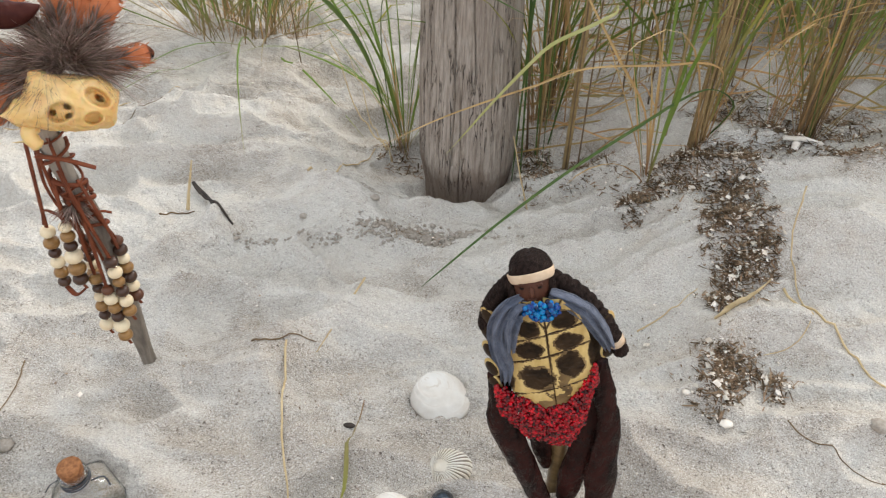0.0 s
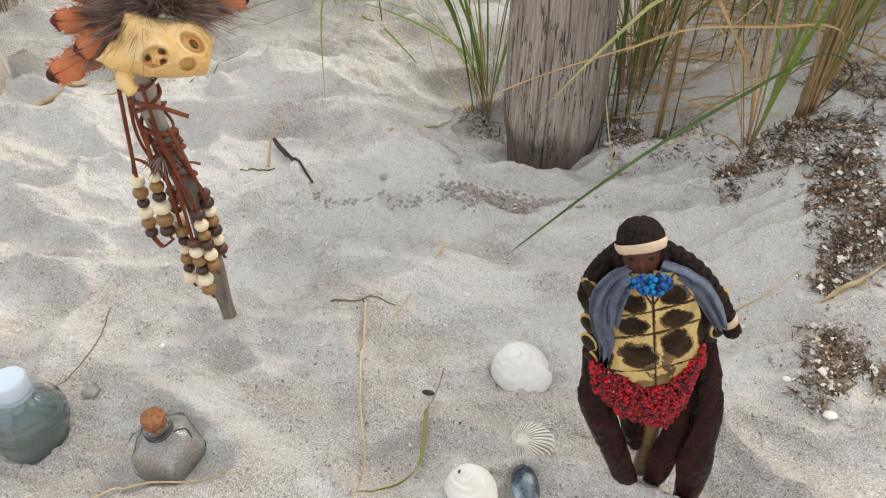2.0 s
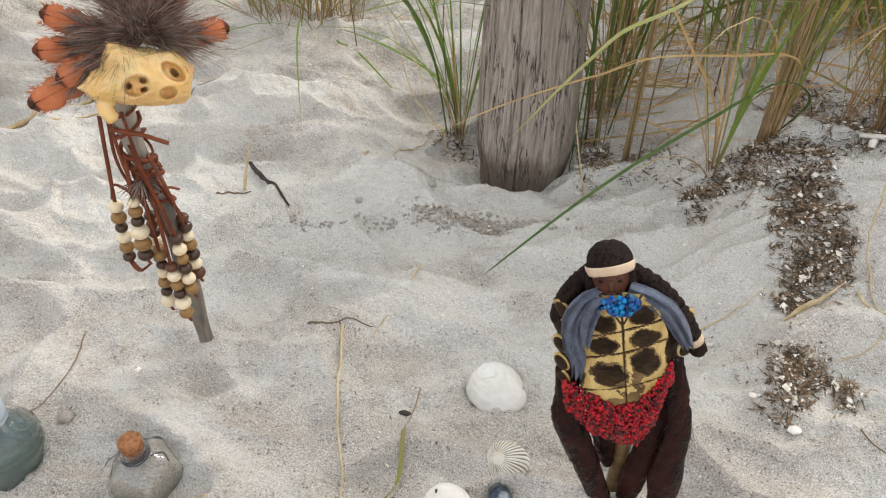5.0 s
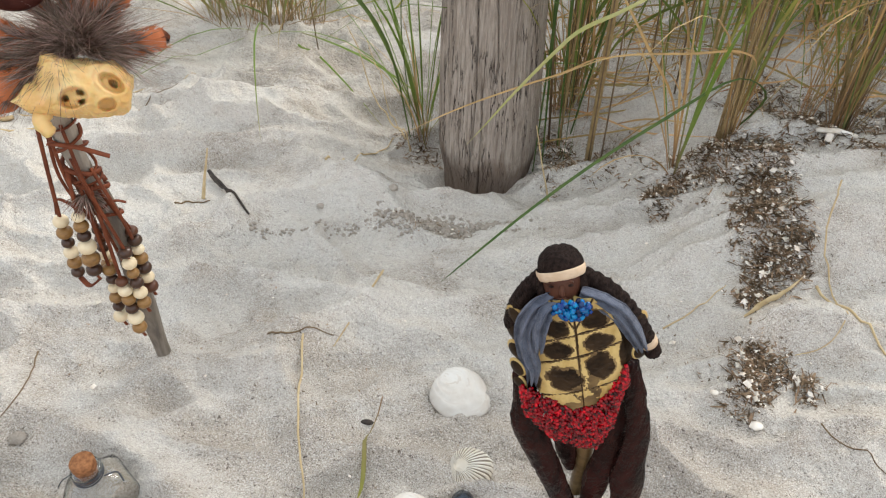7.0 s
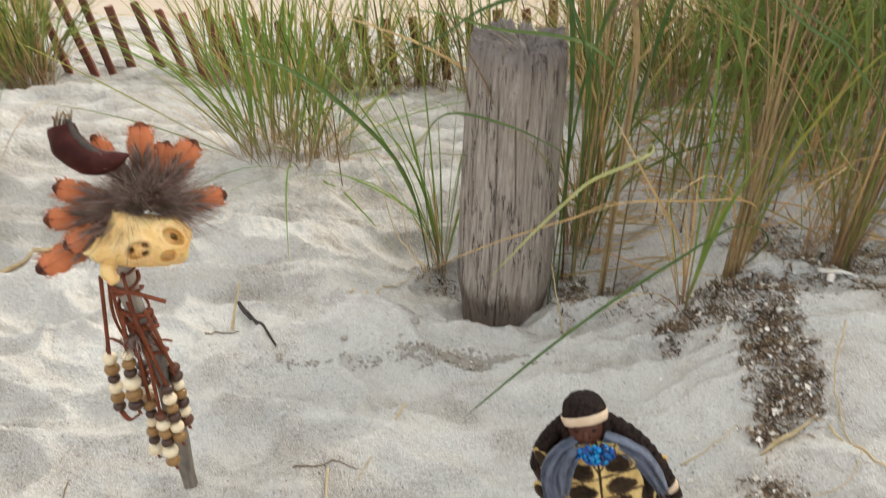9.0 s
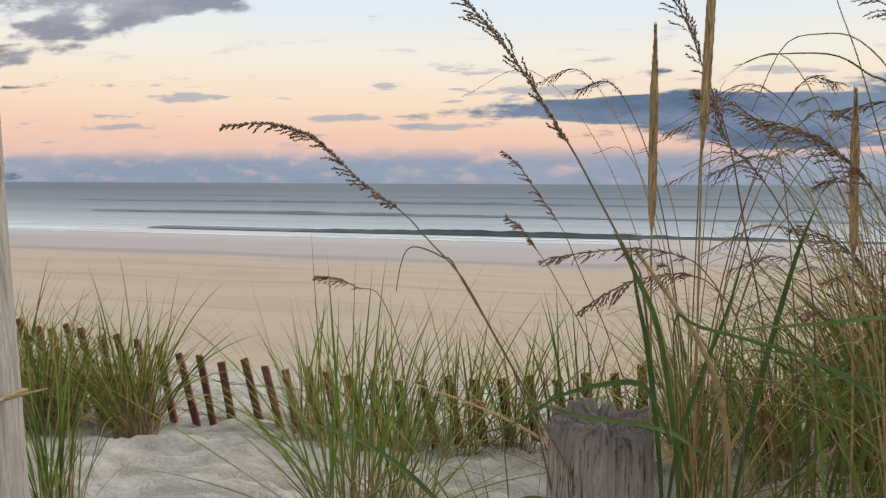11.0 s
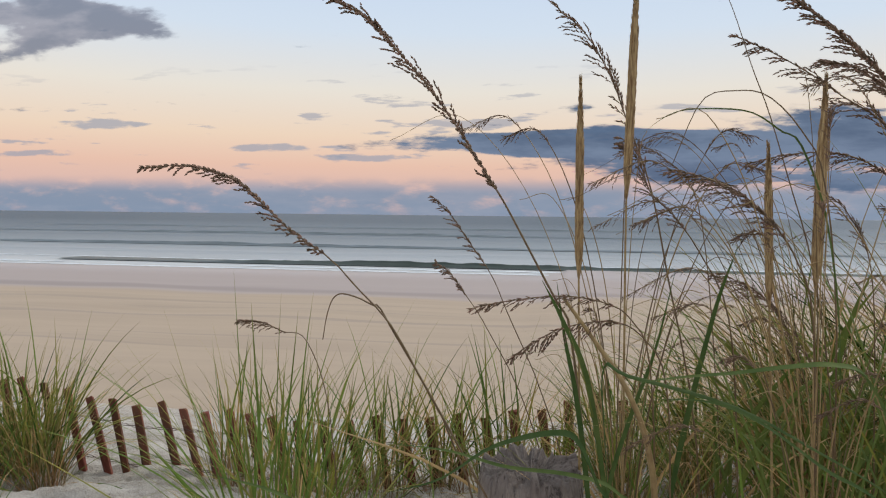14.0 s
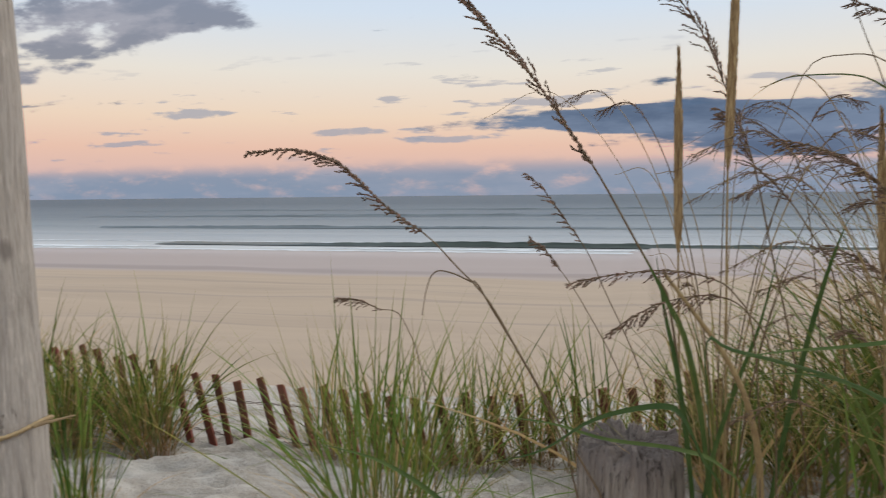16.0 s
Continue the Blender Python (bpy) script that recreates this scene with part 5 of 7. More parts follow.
rod.done("stick", STICK, staff, "grey weathered driftwood stick")

# skull: sockets sunk into a rounded mass, a narrow snout and a hooked jaw behind
SC = V(-0.188, 0.601, 0.4325)
HOLES = [(-0.0060, -0.0090, 0.0108, 0.0082, 0.15), (0.0245, -0.0030, 0.0066, 0.0106, 0.7), (0.0165, -0.0190, 0.0070, 0.0050, 0.1)]
PITS = [(-0.0120, -0.0080, 0.0026, 0.0022, 0.3), (-0.0010, -0.0130, 0.0028, 0.0020, 0.2), (0.0000, -0.0055, 0.0028, 0.0022, -0.5), (0.026, -0.004, 0.0026, 0.004, 0.6)]


def in_hole(q, hole):
    hx, hz, rx, rz, tn = hole
    c, s = math.cos(tn), math.sin(tn)
    dx, dz = q.x - hx, q.z - hz
    return math.hypot((dx * c + dz * s) / rx, (-dx * s + dz * c) / rz)


def skull_mesh():
    sh = Shape()
    nu, nv = 230, 190
    top_x = [-0.052, -0.040, -0.028, -0.022, -0.0185, -0.011, -0.003, 0.0096, 0.022, 0.031, 0.038, 0.043]
    top_z = [0.0, 0.006, 0.014, 0.024, 0.0325, 0.030, 0.025, 0.019, 0.0165, 0.0175, 0.012, 0.000]
    low_x = [-0.052, -0.042, -0.030, -0.0175, -0.010, 0.0096, 0.025, 0.034, 0.0405, 0.043]
    low_z = [-0.003, -0.013, -0.019, -0.021, -0.0245, -0.0290, -0.0300, -0.0260, -0.015, -0.003]
    verts, faces = [], []
    for i in range(nv + 1):
        th = math.pi * i / nv
        x = -0.0045 - 0.0475 * math.cos(th)
        t, b = float(np.interp(x, top_x, top_z)), float(np.interp(x, low_x, low_z))
        mid_z, half = (t + b) / 2, max(0.0004, (t - b) / 2) * min(1.0, math.sin(th) * 1.5)
        deep = 0.027 * math.sin(th) ** 0.6 * (1 - 2.5 * max(0.0, -x - 0.02))
        for j in range(nu):
            ph = 2 * math.pi * j / nu
            y, z = math.cos(ph), math.sin(ph)
            z = math.copysign(abs(z) ** 0.85, z)
            q = V(x, y * deep, mid_z + z * half)
            k = 0.0024 * noise.noise(q * 75) + 0.0012 * noise.noise(q * 210) + 0.0006 * noise.noise(q * 600)
            q += V(0, y, z) * k
            if y > 0:
                sink = 0.0
                for hole in HOLES:
                    e = in_hole(q, hole)
                    sink = max(sink, 0.011 * sm((1.06 - e) / 0.30))
                    q.y += 0.0010 * math.exp(-((e - 1.25) / 0.2) ** 2) * y
                for pit in PITS:
                    sink += 0.015 * sm((1.1 - in_hole(q, pit)) / 0.3)
                q.y -= sink * min(1.0, y * 2.5)
                q.y -= 0.004 * math.exp(-((q.x + 0.022) / 0.010) ** 2 - ((q.z - 0.004) / 0.012) ** 2)
            verts.append(SC + SR * q.x + SF * q.y + SU * q.z)
    for i in range(nv):
        for j in range(nu):
            faces.append((i * nu + j, i * nu + (j + 1) % nu, (i + 1) * nu + (j + 1) % nu, (i + 1) * nu + j))
    sh.add(verts, faces)

    def at(x, z, y=0.0):
        return SC + SR * x + SU * z + SF * y

    # hooked jaw behind
    sh.tube(spline([at(-0.030, -0.012, 0.004), at(-0.034, -0.020, 0.007), at(-0.0335, -0.027, 0.008), at(-0.0300, -0.0335, 0.007)], 16), [0.0075 - 0.0022 * (i / 15) for i in range(15)] + [0.003], 14, bulge=lambda i, a: 1 + 0.22 * noise.noise(V(math.cos(a) * 2, math.sin(a) * 2, i * 0.5)))
    sh.tube(spline([at(-0.036, -0.025, 0.008), at(-0.040, -0.0275, 0.008)], 4), [0.004, 0.0038, 0.0034, 0.002], 10)
    return sh.done("skull", BONE, staff, "yellowed animal skull with deep eye sockets")


skull_mesh()

# feathers radiate from behind the skull's crown
FC = SC + SR * 0.008 + SU * 0.024 + SF * -0.004


def feather(dx, dz, length, width, fwd, seed):
    r = random.Random(seed)
    d = (SR * dx + SU * dz).normalized()
    across = d.cross(SF).normalized()
    sh = Shape()
    n = 22
    rows = []
    for i in range(n + 1):
        t = i / n
        rows.append((FC + d * (length * (0.10 + 0.9 * t)) + SF * (fwd * math.sin(t * 2.2) + 0.004 * t), width * (0.30 + 0.72 * sm(t * 1.7)) * (1 - 0.42 * max(0.0, t - 0.86) / 0.14)))
    verts, faces, uvs = [], [], []
    for i, (p, w) in enumerate(rows):
        for j in range(7):
            s = j / 3 - 1
            edge = 0.0026 * r.uniform(-1, 0.6) * s * abs(s) ** 3
            verts.append(p + across * (s * w / 2 + edge) + SF * (-0.35 * w * s * s * 0.5) - d * (w * 0.35 * s * s * (1 if i == n else 0.15)))
            uvs.append((j / 6, i / n))
    for i in range(n):
        for j in range(6):
            faces.append((7 * i + j, 7 * i + j + 1, 7 * i + j + 8, 7 * i + j + 7))
    sh.add(verts, faces, 0, uvs)
    sh.tube([p + SF * 0.0006 for p, w in rows[:-1]], 0.0005, 4)
    for k in range(240):
        t = r.uniform(0.25, 0.97)
        i = int(t * n)
        p, w = rows[i]
        sg = r.choice((-1, 1))
        b0 = p + across * (sg * w * r.uniform(0.34, 0.50)) - SF * (0.16 * w)
        out = (across * sg * r.uniform(0.3, 0.9) + d * r.uniform(0.6, 1.2) + SF * r.uniform(-0.4, 0.4)).normalized()
        ln = r.uniform(0.002, 0.0045)
        kk = len(sh.uv)
        sh.strip([b0, b0 + out * ln * 0.5, b0 + out * ln + d * ln * 0.2], [0.0008, 0.0006, 0.0002], d + SF * r.uniform(-1, 1), 0.1)
        sh.uv[kk:] = [(0.5, min(t, 0.92))] * 9
    vane = sh.done("feather", VANE, staff, "orange-brown feather with a black tip")
    fl = Shape()
    for k in range(340):
        t = r.uniform(0.0, 0.60)
        i = int(t * n)
        p = rows[i][0]
        s = r.choice((-1, 1))
        out = (across * s * r.uniform(0.4, 1.0) + d * r.uniform(0.5, 1.5) + SF * r.uniform(-0.5, 0.9)).normalized()
        ln = r.uniform(0.010, 0.024) * (1.1 - 0.6 * t)
        pts = [p + out * (ln * q) + d * (ln * 0.35 * q * q) + V(0, 0, -0.15 * ln * q * q) for q in (0, 0.35, 0.7, 1)]
        fl.strip(pts, [0.0007, 0.0008, 0.0006, 0.0002], across + SF * r.uniform(-1, 1), 0.2)
    fl.done("down", FLUFF, vane, "grey-brown down", kind="stuff")


# (towards, up, width, forward): where each feather's tip lies
for k, (dx, dz, wd, fw) in enumerate(((0.072, 0.001, 0.019, 0.010), (0.056, 0.055, 0.022, 0.006), (0.032, 0.059, 0.018, -0.006), (0.012, 0.079, 0.022, 0.004), (-0.029, 0.074, 0.017, -0.008),
                                      (-0.069, 0.035, 0.020, 0.004), (-0.083, 0.008, 0.020, -0.004), (-0.072, -0.018, 0.020, 0.012), (-0.097, -0.034, 0.022, 0.008))):
    ln = math.hypot(dx, dz)
    feather(dx, dz, ln, wd, fw, 40 + k)
fl = Shape()
rr = random.Random(9)
for k in range(3400):
    a = rr.uniform(-0.25, 3.6)
    out = (SR * math.cos(a) + SU * math.sin(a) * 0.9 + SF * rr.uniform(-0.3, 0.7)).normalized()
    ln = rr.uniform(0.018, 0.042)
    p0 = FC + out * rr.uniform(0.0, 0.014) + SF * rr.uniform(0, 0.008)
    b = V(rr.uniform(-1, 1), rr.uniform(-1, 1), rr.uniform(-1, 0.3)) * 1.0
    pts = [p0 + out * (ln * q) + b * (ln * q * q) for q in (0, 0.3, 0.65, 1)]
    fl.strip(pts, [0.0004, 0.0005, 0.0004, 0.00015], out.cross(V(rr.uniform(-1, 1), rr.uniform(-1, 1), rr.uniform(-1, 1))).normalized(), 0.2)
fl.done("down", FLUFF, staff, "dark grey-brown fluffy down round the feathers", kind="stuff")

# dark split pod over the feathers
POD_SLIT = 2.2
pod = Shape()
pl = spline([FC + SR * a + SU * b + SF * 0.021 for a, b in ((-0.0500, 0.0830), (-0.0480, 0.0670), (-0.0385, 0.0540), (-0.0260, 0.0480), (-0.0130, 0.0490), (-0.0030, 0.0510))], 30)
pod.tube(pl, [float(np.interp(i / 29, (0, 0.2, 0.45, 0.65, 0.85, 1), (0.0110, 0.0140, 0.0134, 0.0104, 0.0056, 0.0010))) for i in range(30)], 24, flat=(1.0, 0.85), bulge=lambda i, a: 1 + 0.07 * noise.noise(V(math.cos(a) * 2, math.sin(a) * 2, i * 0.4)) - 0.55 * max(0.0, 1 - i / 17) * math.exp(-(((a - POD_SLIT + math.pi) % (2 * math.pi) - math.pi) / 0.42) ** 2))
# dark tube along the upper side, drawn as the shade inside the slit
pod.tube([p + SU * (0.0072 - 0.004 * k / 17) + SR * 0.0060 + SF * 0.0052 for k, p in enumerate(pl[1:18])], [0.0048 * math.sin(math.pi * (0.12 + 0.84 * k / 16)) for k in range(17)], 10, 2)
fibres = Shape()
for k in range(16):
    q = pl[0] + SR * rr.uniform(-0.006, 0.008) + SU * rr.uniform(-0.003, 0.002) + SF * rr.uniform(-0.002, 0.006)
    fibres.tube([q, q + SU * 0.006 + SR * 0.002, q + SU * 0.010 + SR * rr.uniform(0, 0.006)], 0.0009, 4)
fibres.done("pod_fibres", DARKSTEM, pod.done("seed_pod", [POD, STRAW, TWIG], staff, "dark maroon split seed pod"), "dry fibres in the pod's mouth", kind="stuff")


# leather lacing
def lace(name, pts, r=0.0016, flat=(1.5, 0.7), n=24):
    sh = Shape()
    sh.tube(spline(pts, n), r, 6, flat=flat)
    return sh.done(name, LEATHER, staff)


def on_rod(z, a, out=0.0125):
    i = min(range(40), key=lambda k: abs(rod_line[k].z - z))
    return rod_line[i] + V(math.cos(a) * out, math.sin(a) * out, z - rod_line[i].z)


for z0, turns, step, ph in ((0.398, 2.6, -0.030, 0.0), (0.385, 1.3, 0.010, 1.5), (0.340, 2.0, -0.034, 2.6), (0.322, 1.2, 0.010, 0.6), (0.330, 1.6, 0.036, 4.0)):
    lace("leather_lace", [on_rod(z0 + step * k / 8, ph + 2 * math.pi * k / 8, 0.0128 + 0.001 * (k % 2)) for k in range(int(turns * 8) + 1)], n=int(turns * 26))
for a0, z0, z1, bow in ((4.2, 0.40, 0.262, 0.004), (5.3, 0.395, 0.250, 0.006), (3.9, 0.39, 0.285, 0.007), (5.9, 0.345, 0.255, 0.012), (5.0, 0.36, 0.215, 0.002)):
    lace("leather_lace", [on_rod(z0, a0), on_rod((z0 + z1) / 2, a0 - 0.15, 0.0135 + bow), on_rod(z1, a0 + 0.1, 0.0135 + bow * 0.5)], 0.0014, (1.4, 0.7))
lace("leather_lace", [SC + SR * -0.036 + SU * -0.040, SC + SR * -0.016 + SU * -0.047 + SF * 0.012, SC + SR * 0.006 + SU * -0.060 + SF * 0.010], 0.002)
lace("leather_lace", [on_rod(0.30, 5.2), on_rod(0.30, 5.2) + SR * 0.012 + SU * 0.004, on_rod(0.30, 5.2) + SR * 0.022], 0.0014)

COLOUR = {"c": BEAD_CREAM, "t": BEAD_TAN, "d": BEAD_DARK, "r": BEAD_RED}


def strand(a, b, code, sizes, top):
    """Beads on a lace from a down to b, hung from top."""
    a, b = Vector(a), Vector(b)
    total = sum(sizes)
    s = 0.0
    lace("leather_lace", [Vector(top), Vector(top).lerp(a, 0.5) + SF * 0.004, a, a.lerp(b, 0.5), b, b + V(0.003, 0, -0.012)], 0.0015)
    ln = (b - a).length
    d = (b - a).normalized()
    for k, (ch, z) in enumerate(zip(code, sizes)):
        t = (s + z / 2) / total
        s += z
        p = a - d * (ln * 0.08) + d * (ln * 1.16 * t)
        rad = 0.0075 * z
        sh = Shape()
        sh.ball(p, (rad, rad, rad * 0.90), 0, 16, 10, warp=lambda u: 1 - 0.10 * abs(u.z) ** 8)
        sh.done("bead", COLOUR[ch], staff)


strand((-0.255, 0.600, 0.284), (-0.260, 0.600, 0.215), "ctdctd", [1, 1.05, 0.85, 1, 1, 0.9], on_rod(0.388, 3.7, 0.019))
strand((-0.230, 0.594, 0.296), (-0.236, 0.594, 0.226), "ctdctd", [0.85, 0.95, 0.9, 1.2, 1.2, 1.05], on_rod(0.35, 4.2))
strand((-0.200, 0.600, 0.250), (-0.199, 0.600, 0.178), "dctdct", [0.95, 1, 0.85, 0.95, 1, 1], on_rod(0.36, 5.0))
strand((-0.226, 0.603, 0.222), (-0.234, 0.603, 0.149), "tdctdc", [1, 0.8, 0.85, 1, 0.85, 1.1], on_rod(0.33, 4.6))
strand((-0.211, 0.594, 0.214), (-0.210, 0.594, 0.145), "rctdct", [0.85, 1, 0.95, 0.95, 1.15, 1.05], on_rod(0.33, 5.3))
strand((-0.201, 0.622, 0.258), (-0.201, 0.622, 0.181), "rdctdcr", [0.85, 1, 0.9, 1, 1.05, 1, 1.1], on_rod(0.33, 5.6))
strand((-0.241, 0.628, 0.252), (-0.246, 0.628, 0.190), "drdctd", [0.9, 0.85, 0.9, 0.85, 1, 0.9], on_rod(0.34, 3.3))
lace("leather_lace", [(-0.260, 0.600, 0.208), (-0.248, 0.594, 0.203), (-0.236, 0.594, 0.212)], 0.0018)
lace("leather_lace", [(-0.256, 0.600, 0.292), (-0.247, 0.597, 0.312), (-0.232, 0.595, 0.308), (-0.230, 0.594, 0.300)], 0.0014)
fl = Shape()
for k in range(120):
    out = V(rr.uniform(-1, 1), rr.uniform(-1.2, 0.4), rr.uniform(-1, 0.4)).normalized()
    p0 = on_rod(0.318, 4.6, 0.012)
    ln = rr.uniform(0.010, 0.026)
    fl.strip([p0 + out * (ln * q) + V(0, 0, -0.3 * ln * q * q) for q in (0, 0.35, 0.7, 1)], [0.0014, 0.0016, 0.001, 0.0003], V(rr.uniform(-1, 1), rr.uniform(-1, 1), 0.2), 0.2)
fl.done("down", FLUFF, staff, "tuft of brown down under the lacing", kind="stuff")


# ---- the doll: one plain mesh ----
HAIR = material("dark_brown_hair", (0.010, 0.006, 0.005), (0.042, 0.026, 0.021), 130, (3, 3, 0.5), rough=0.6, bump=1.0, bump_scale=420, spec=0.10, bump_distance=0.003)
SKIN = material("brown_clay", (0.085, 0.032, 0.018), (0.055, 0.020, 0.012), 80, spec=0.2, rough=0.38, bump=0.2)
BAND = material("tan_hide_band", (0.62, 0.47, 0.33), (0.54, 0.39, 0.26), 90, rough=0.8, bump=0.4)
CLOTH = material("slate_blue_cloth", (0.135, 0.150, 0.195), (0.070, 0.080, 0.110), 90, rough=0.95, bump=0.9, bump_scale=700, sheen=0.15)
PLATE = material("yellow_scute", (0.66, 0.49, 0.20), (0.47, 0.31, 0.10), 90, (1, 1, 0.35), rough=0.28, bump=0.35, bump_scale=130, third=(0.34, 0.21, 0.07), spec=0.3)
SPOT = material("dark_scute", (0.016, 0.010, 0.006), (0.050, 0.030, 0.016), 70, rough=0.34, bump=0.3, bump_scale=160, spec=0.08)
BELLY = material("brown_scute", (0.17, 0.105, 0.045), (0.075, 0.045, 0.020), 60, rough=0.30, bump=0.35, bump_scale=130, third=(0.30, 0.20, 0.085))
BLUE = material("blue_glass_beads", (0.001, 0.018, 0.17), (0.002, 0.12, 0.30), 260, rough=0.07, bump=0.0, spec=0.45, coat=0.0, island=0.9, hue=0.03)
RED = material("red_glass_beads", (0.38, 0.0012, 0.007), (0.06, 0.0003, 0.0015), 260, rough=0.07, bump=0.0, spec=0.45, coat=0.0, island=0.9, hue=0.0)
LEG = material("glossy_dark_pod_leg", (0.006, 0.0025, 0.0022), (0.030, 0.008, 0.006), 45, (2, 2, 0.7), rough=0.24, bump=0.9, bump_scale=55, spec=0.13, bump_distance=0.006, third=(0.035, 0.009, 0.007))
DMATS = [HAIR, SKIN, BAND, CLOTH, PLATE, SPOT, BLUE, RED, LEG, STICK, BELLY]
d = Shape()
DR, DU, DF = V(0.977, 0.0, 0.21), V(-0.21, 0.0, 0.977), V(0.0, -1.0, 0.0)
DC = V(0.243, 0.524, 0.246)


def dp(r, u, f=0.0):
    return DC + DR * r + DU * u + DF * f


AX = [DR, DU, DF]
d.ball(dp(-0.003, 0.018, -0.002), (0.0515, 0.078, 0.0245), 5, 40, 28, AX)


# the belly plate: one shield with sunk seams and dark blotches on yellow
BLOTS = ((-0.0125, 0.0670, 0.0095, 0.0098, 0.5), (0.0175, 0.0755, 0.0098, 0.0105, -0.3), (-0.0140, 0.0425, 0.0120, 0.0095, 0.25), (0.0190, 0.0500, 0.0112, 0.0098, 0.2),
         (-0.0110, 0.0080, 0.0140, 0.0150, 0.2), (0.0190, 0.0225, 0.0115, 0.0165, 0.2), (-0.0365, 0.005, 0.005, 0.016, 0.0), (0.0385, 0.030, 0.004, 0.018, 0.0))
SEAMS = (0.0590, 0.0345, -0.0085, -0.0380)
TILT = 0.27


def half_width(u):
    return float(np.interp(u, (-0.074, -0.045, -0.015, 0.03, 0.055, 0.080, 0.098), (0.008, 0.018, 0.0360, 0.0385, 0.0350, 0.0285, 0.016)))


n_r, n_u = 120, 170
verts, faces, slots = [], [], []
for i in range(n_u + 1):
    u = -0.074 + 0.172 * i / n_u
    half = half_width(u)
    for j in range(n_r + 1):
        r = half * (2 * j / n_r - 1) + 0.001
        wob = 0.0012 * noise.noise(V(r * 90, u * 90, 3))
        f = 0.0285 - 4.6 * r * r - 0.05 * abs(u - 0.01) ** 1.2 + 0.0010 * noise.noise(V(r * 60, u * 60, 1)) + 0.0004 * noise.noise(V(r * 260, u * 260, 5))
        f -= 0.004 * sm((u - 0.088) / 0.010) * math.exp(-(r - 0.002) ** 2 / 0.00004)
        groove = math.exp(-((r - 0.002 + wob) / 0.0009) ** 2)
        for q in SEAMS:
            groove = max(groove, math.exp(-((u - q - TILT * r + wob) / 0.0009) ** 2))
        verts.append(dp(r, u, f - 0.0013 * groove))
for i in range(n_u):
    for j in range(n_r):
        k = i * (n_r + 1) + j
        faces.append((k, k + 1, k + n_r + 2, k + n_r + 1))
        u = -0.074 + 0.172 * (i + 0.5) / n_u
        r = half_width(u) * (2 * (j + 0.5) / n_r - 1) + 0.001
        n1 = 0.45 * noise.noise(V(r * 130, u * 130, 9)) + 0.25 * noise.noise(V(r * 420, u * 420, 2))
        e = min(math.hypot(((r - a) * math.cos(tn) + (u - c) * math.sin(tn)) / p, ((u - c) * math.cos(tn) - (r - a) * math.sin(tn)) / q) for a, c, p, q, tn in BLOTS) + n1 * 0.5
        seam = min([abs(r - 0.002)] + [abs(u - q - TILT * r) for q in SEAMS])
        if u > 0.066:
            seam = min(seam, abs(abs(r - 0.002) - 0.50 * (u - 0.066)))
        brown = seam < 0.0011 + 0.0016 * n1 or e < 1.10 or u < -0.022 + TILT * r + 0.012 * n1 or (u < 0.012 and abs(r - 0.006) < 0.012 and n1 > -0.05)
        slots.append(5 if e < 0.94 or seam < 0.0005 else 10 if brown else 4)
k0 = len(d.f)
d.add(verts, faces, 4)
d.m[k0:] = slots
for sgn, ups in ((-1, (0.070, 0.051, 0.029, 0.006, -0.014)), (1, (0.056, 0.040, 0.023))):
    for k, u in enumerate(ups):
        rr0 = 0.0480 + 0.0035 * math.sin(math.pi * (u + 0.02) / 0.11) if sgn > 0 else float(np.interp(u, (-0.02, 0.004, 0.029, 0.0515, 0.0685, 0.083), (0.0525, 0.0515, 0.0500, 0.0480, 0.0455, 0.0420)))
        n0 = (DR * (sgn * 0.62) + DF * 0.78).normalized()
        t0 = DU.cross(n0).normalized()
        d.ball(dp(sgn * rr0, u, 0.0105), (0.0094, 0.0105, 0.0026), 4, 16, 8, [t0, DU, n0])
        d.ball(dp(sgn * (rr0 + 0.0004), u, 0.0120), (0.0074, 0.0086, 0.0026), 5, 16, 8, [t0, DU, n0])
# head, hair, band
HC = V(0.2160, 0.520, 0.3465)
# the face looks a little upwards
HF = (DF * math.cos(0.52) + DU * math.sin(0.52)).normalized()
HU = (DU * math.cos(0.52) - DF * math.sin(0.52)).normalized()
HA = [DR, HF, HU]


def hp(r, f, u):
    return HC + DR * r + HF * f + HU * u


d.ball(hp(0, 0.001, -0.003), (0.0150, 0.0165, 0.0225), 1, 30, 22, HA, warp=lambda u: 1 - 0.10 * max(0, -u.z) ** 2)
# hair drawn back from a middle parting
d.ball(hp(0, -0.0015, 0.0080), (0.0178, 0.0178, 0.0165), 0, 72, 48, HA, warp=lambda u: 1 + 0.010 * math.sin(60 * u.y) * (1 - u.z * u.z) + 0.03 * noise.noise(u * 5) - 0.06 * math.exp(-(u.x / 0.07) ** 2) * max(0, u.z))
d.ball(hp(0.0005, 0.0170, -0.0085), (0.0023, 0.0030, 0.0050), 1, 10, 8, HA)
for sgn in (-1, 1):
    d.ball(hp(sgn * 0.0060, 0.0146, -0.0050), (0.0034, 0.0018, 0.0012), 0, 10, 6, HA)
    d.ball(hp(sgn * 0.0058, 0.0150, -0.0022), (0.0042, 0.0020, 0.0012), 1, 10, 6, HA)
    d.ball(hp(sgn * 0.0152, -0.001, -0.008), (0.0052, 0.0085, 0.0150), 0, 16, 12, HA, warp=lambda u: 1 + 0.10 * noise.noise(u * 7))
d.ball(hp(0.0, 0.0150, -0.0145), (0.0042, 0.0020, 0.0012), 1, 10, 6, HA)
ring = [hp(0.0182 * math.cos(a), 0.0184 * math.sin(a) - 0.001, 0.0030 + 0.0022 * math.cos(a)) for a in np.linspace(0, 2 * math.pi, 49)]
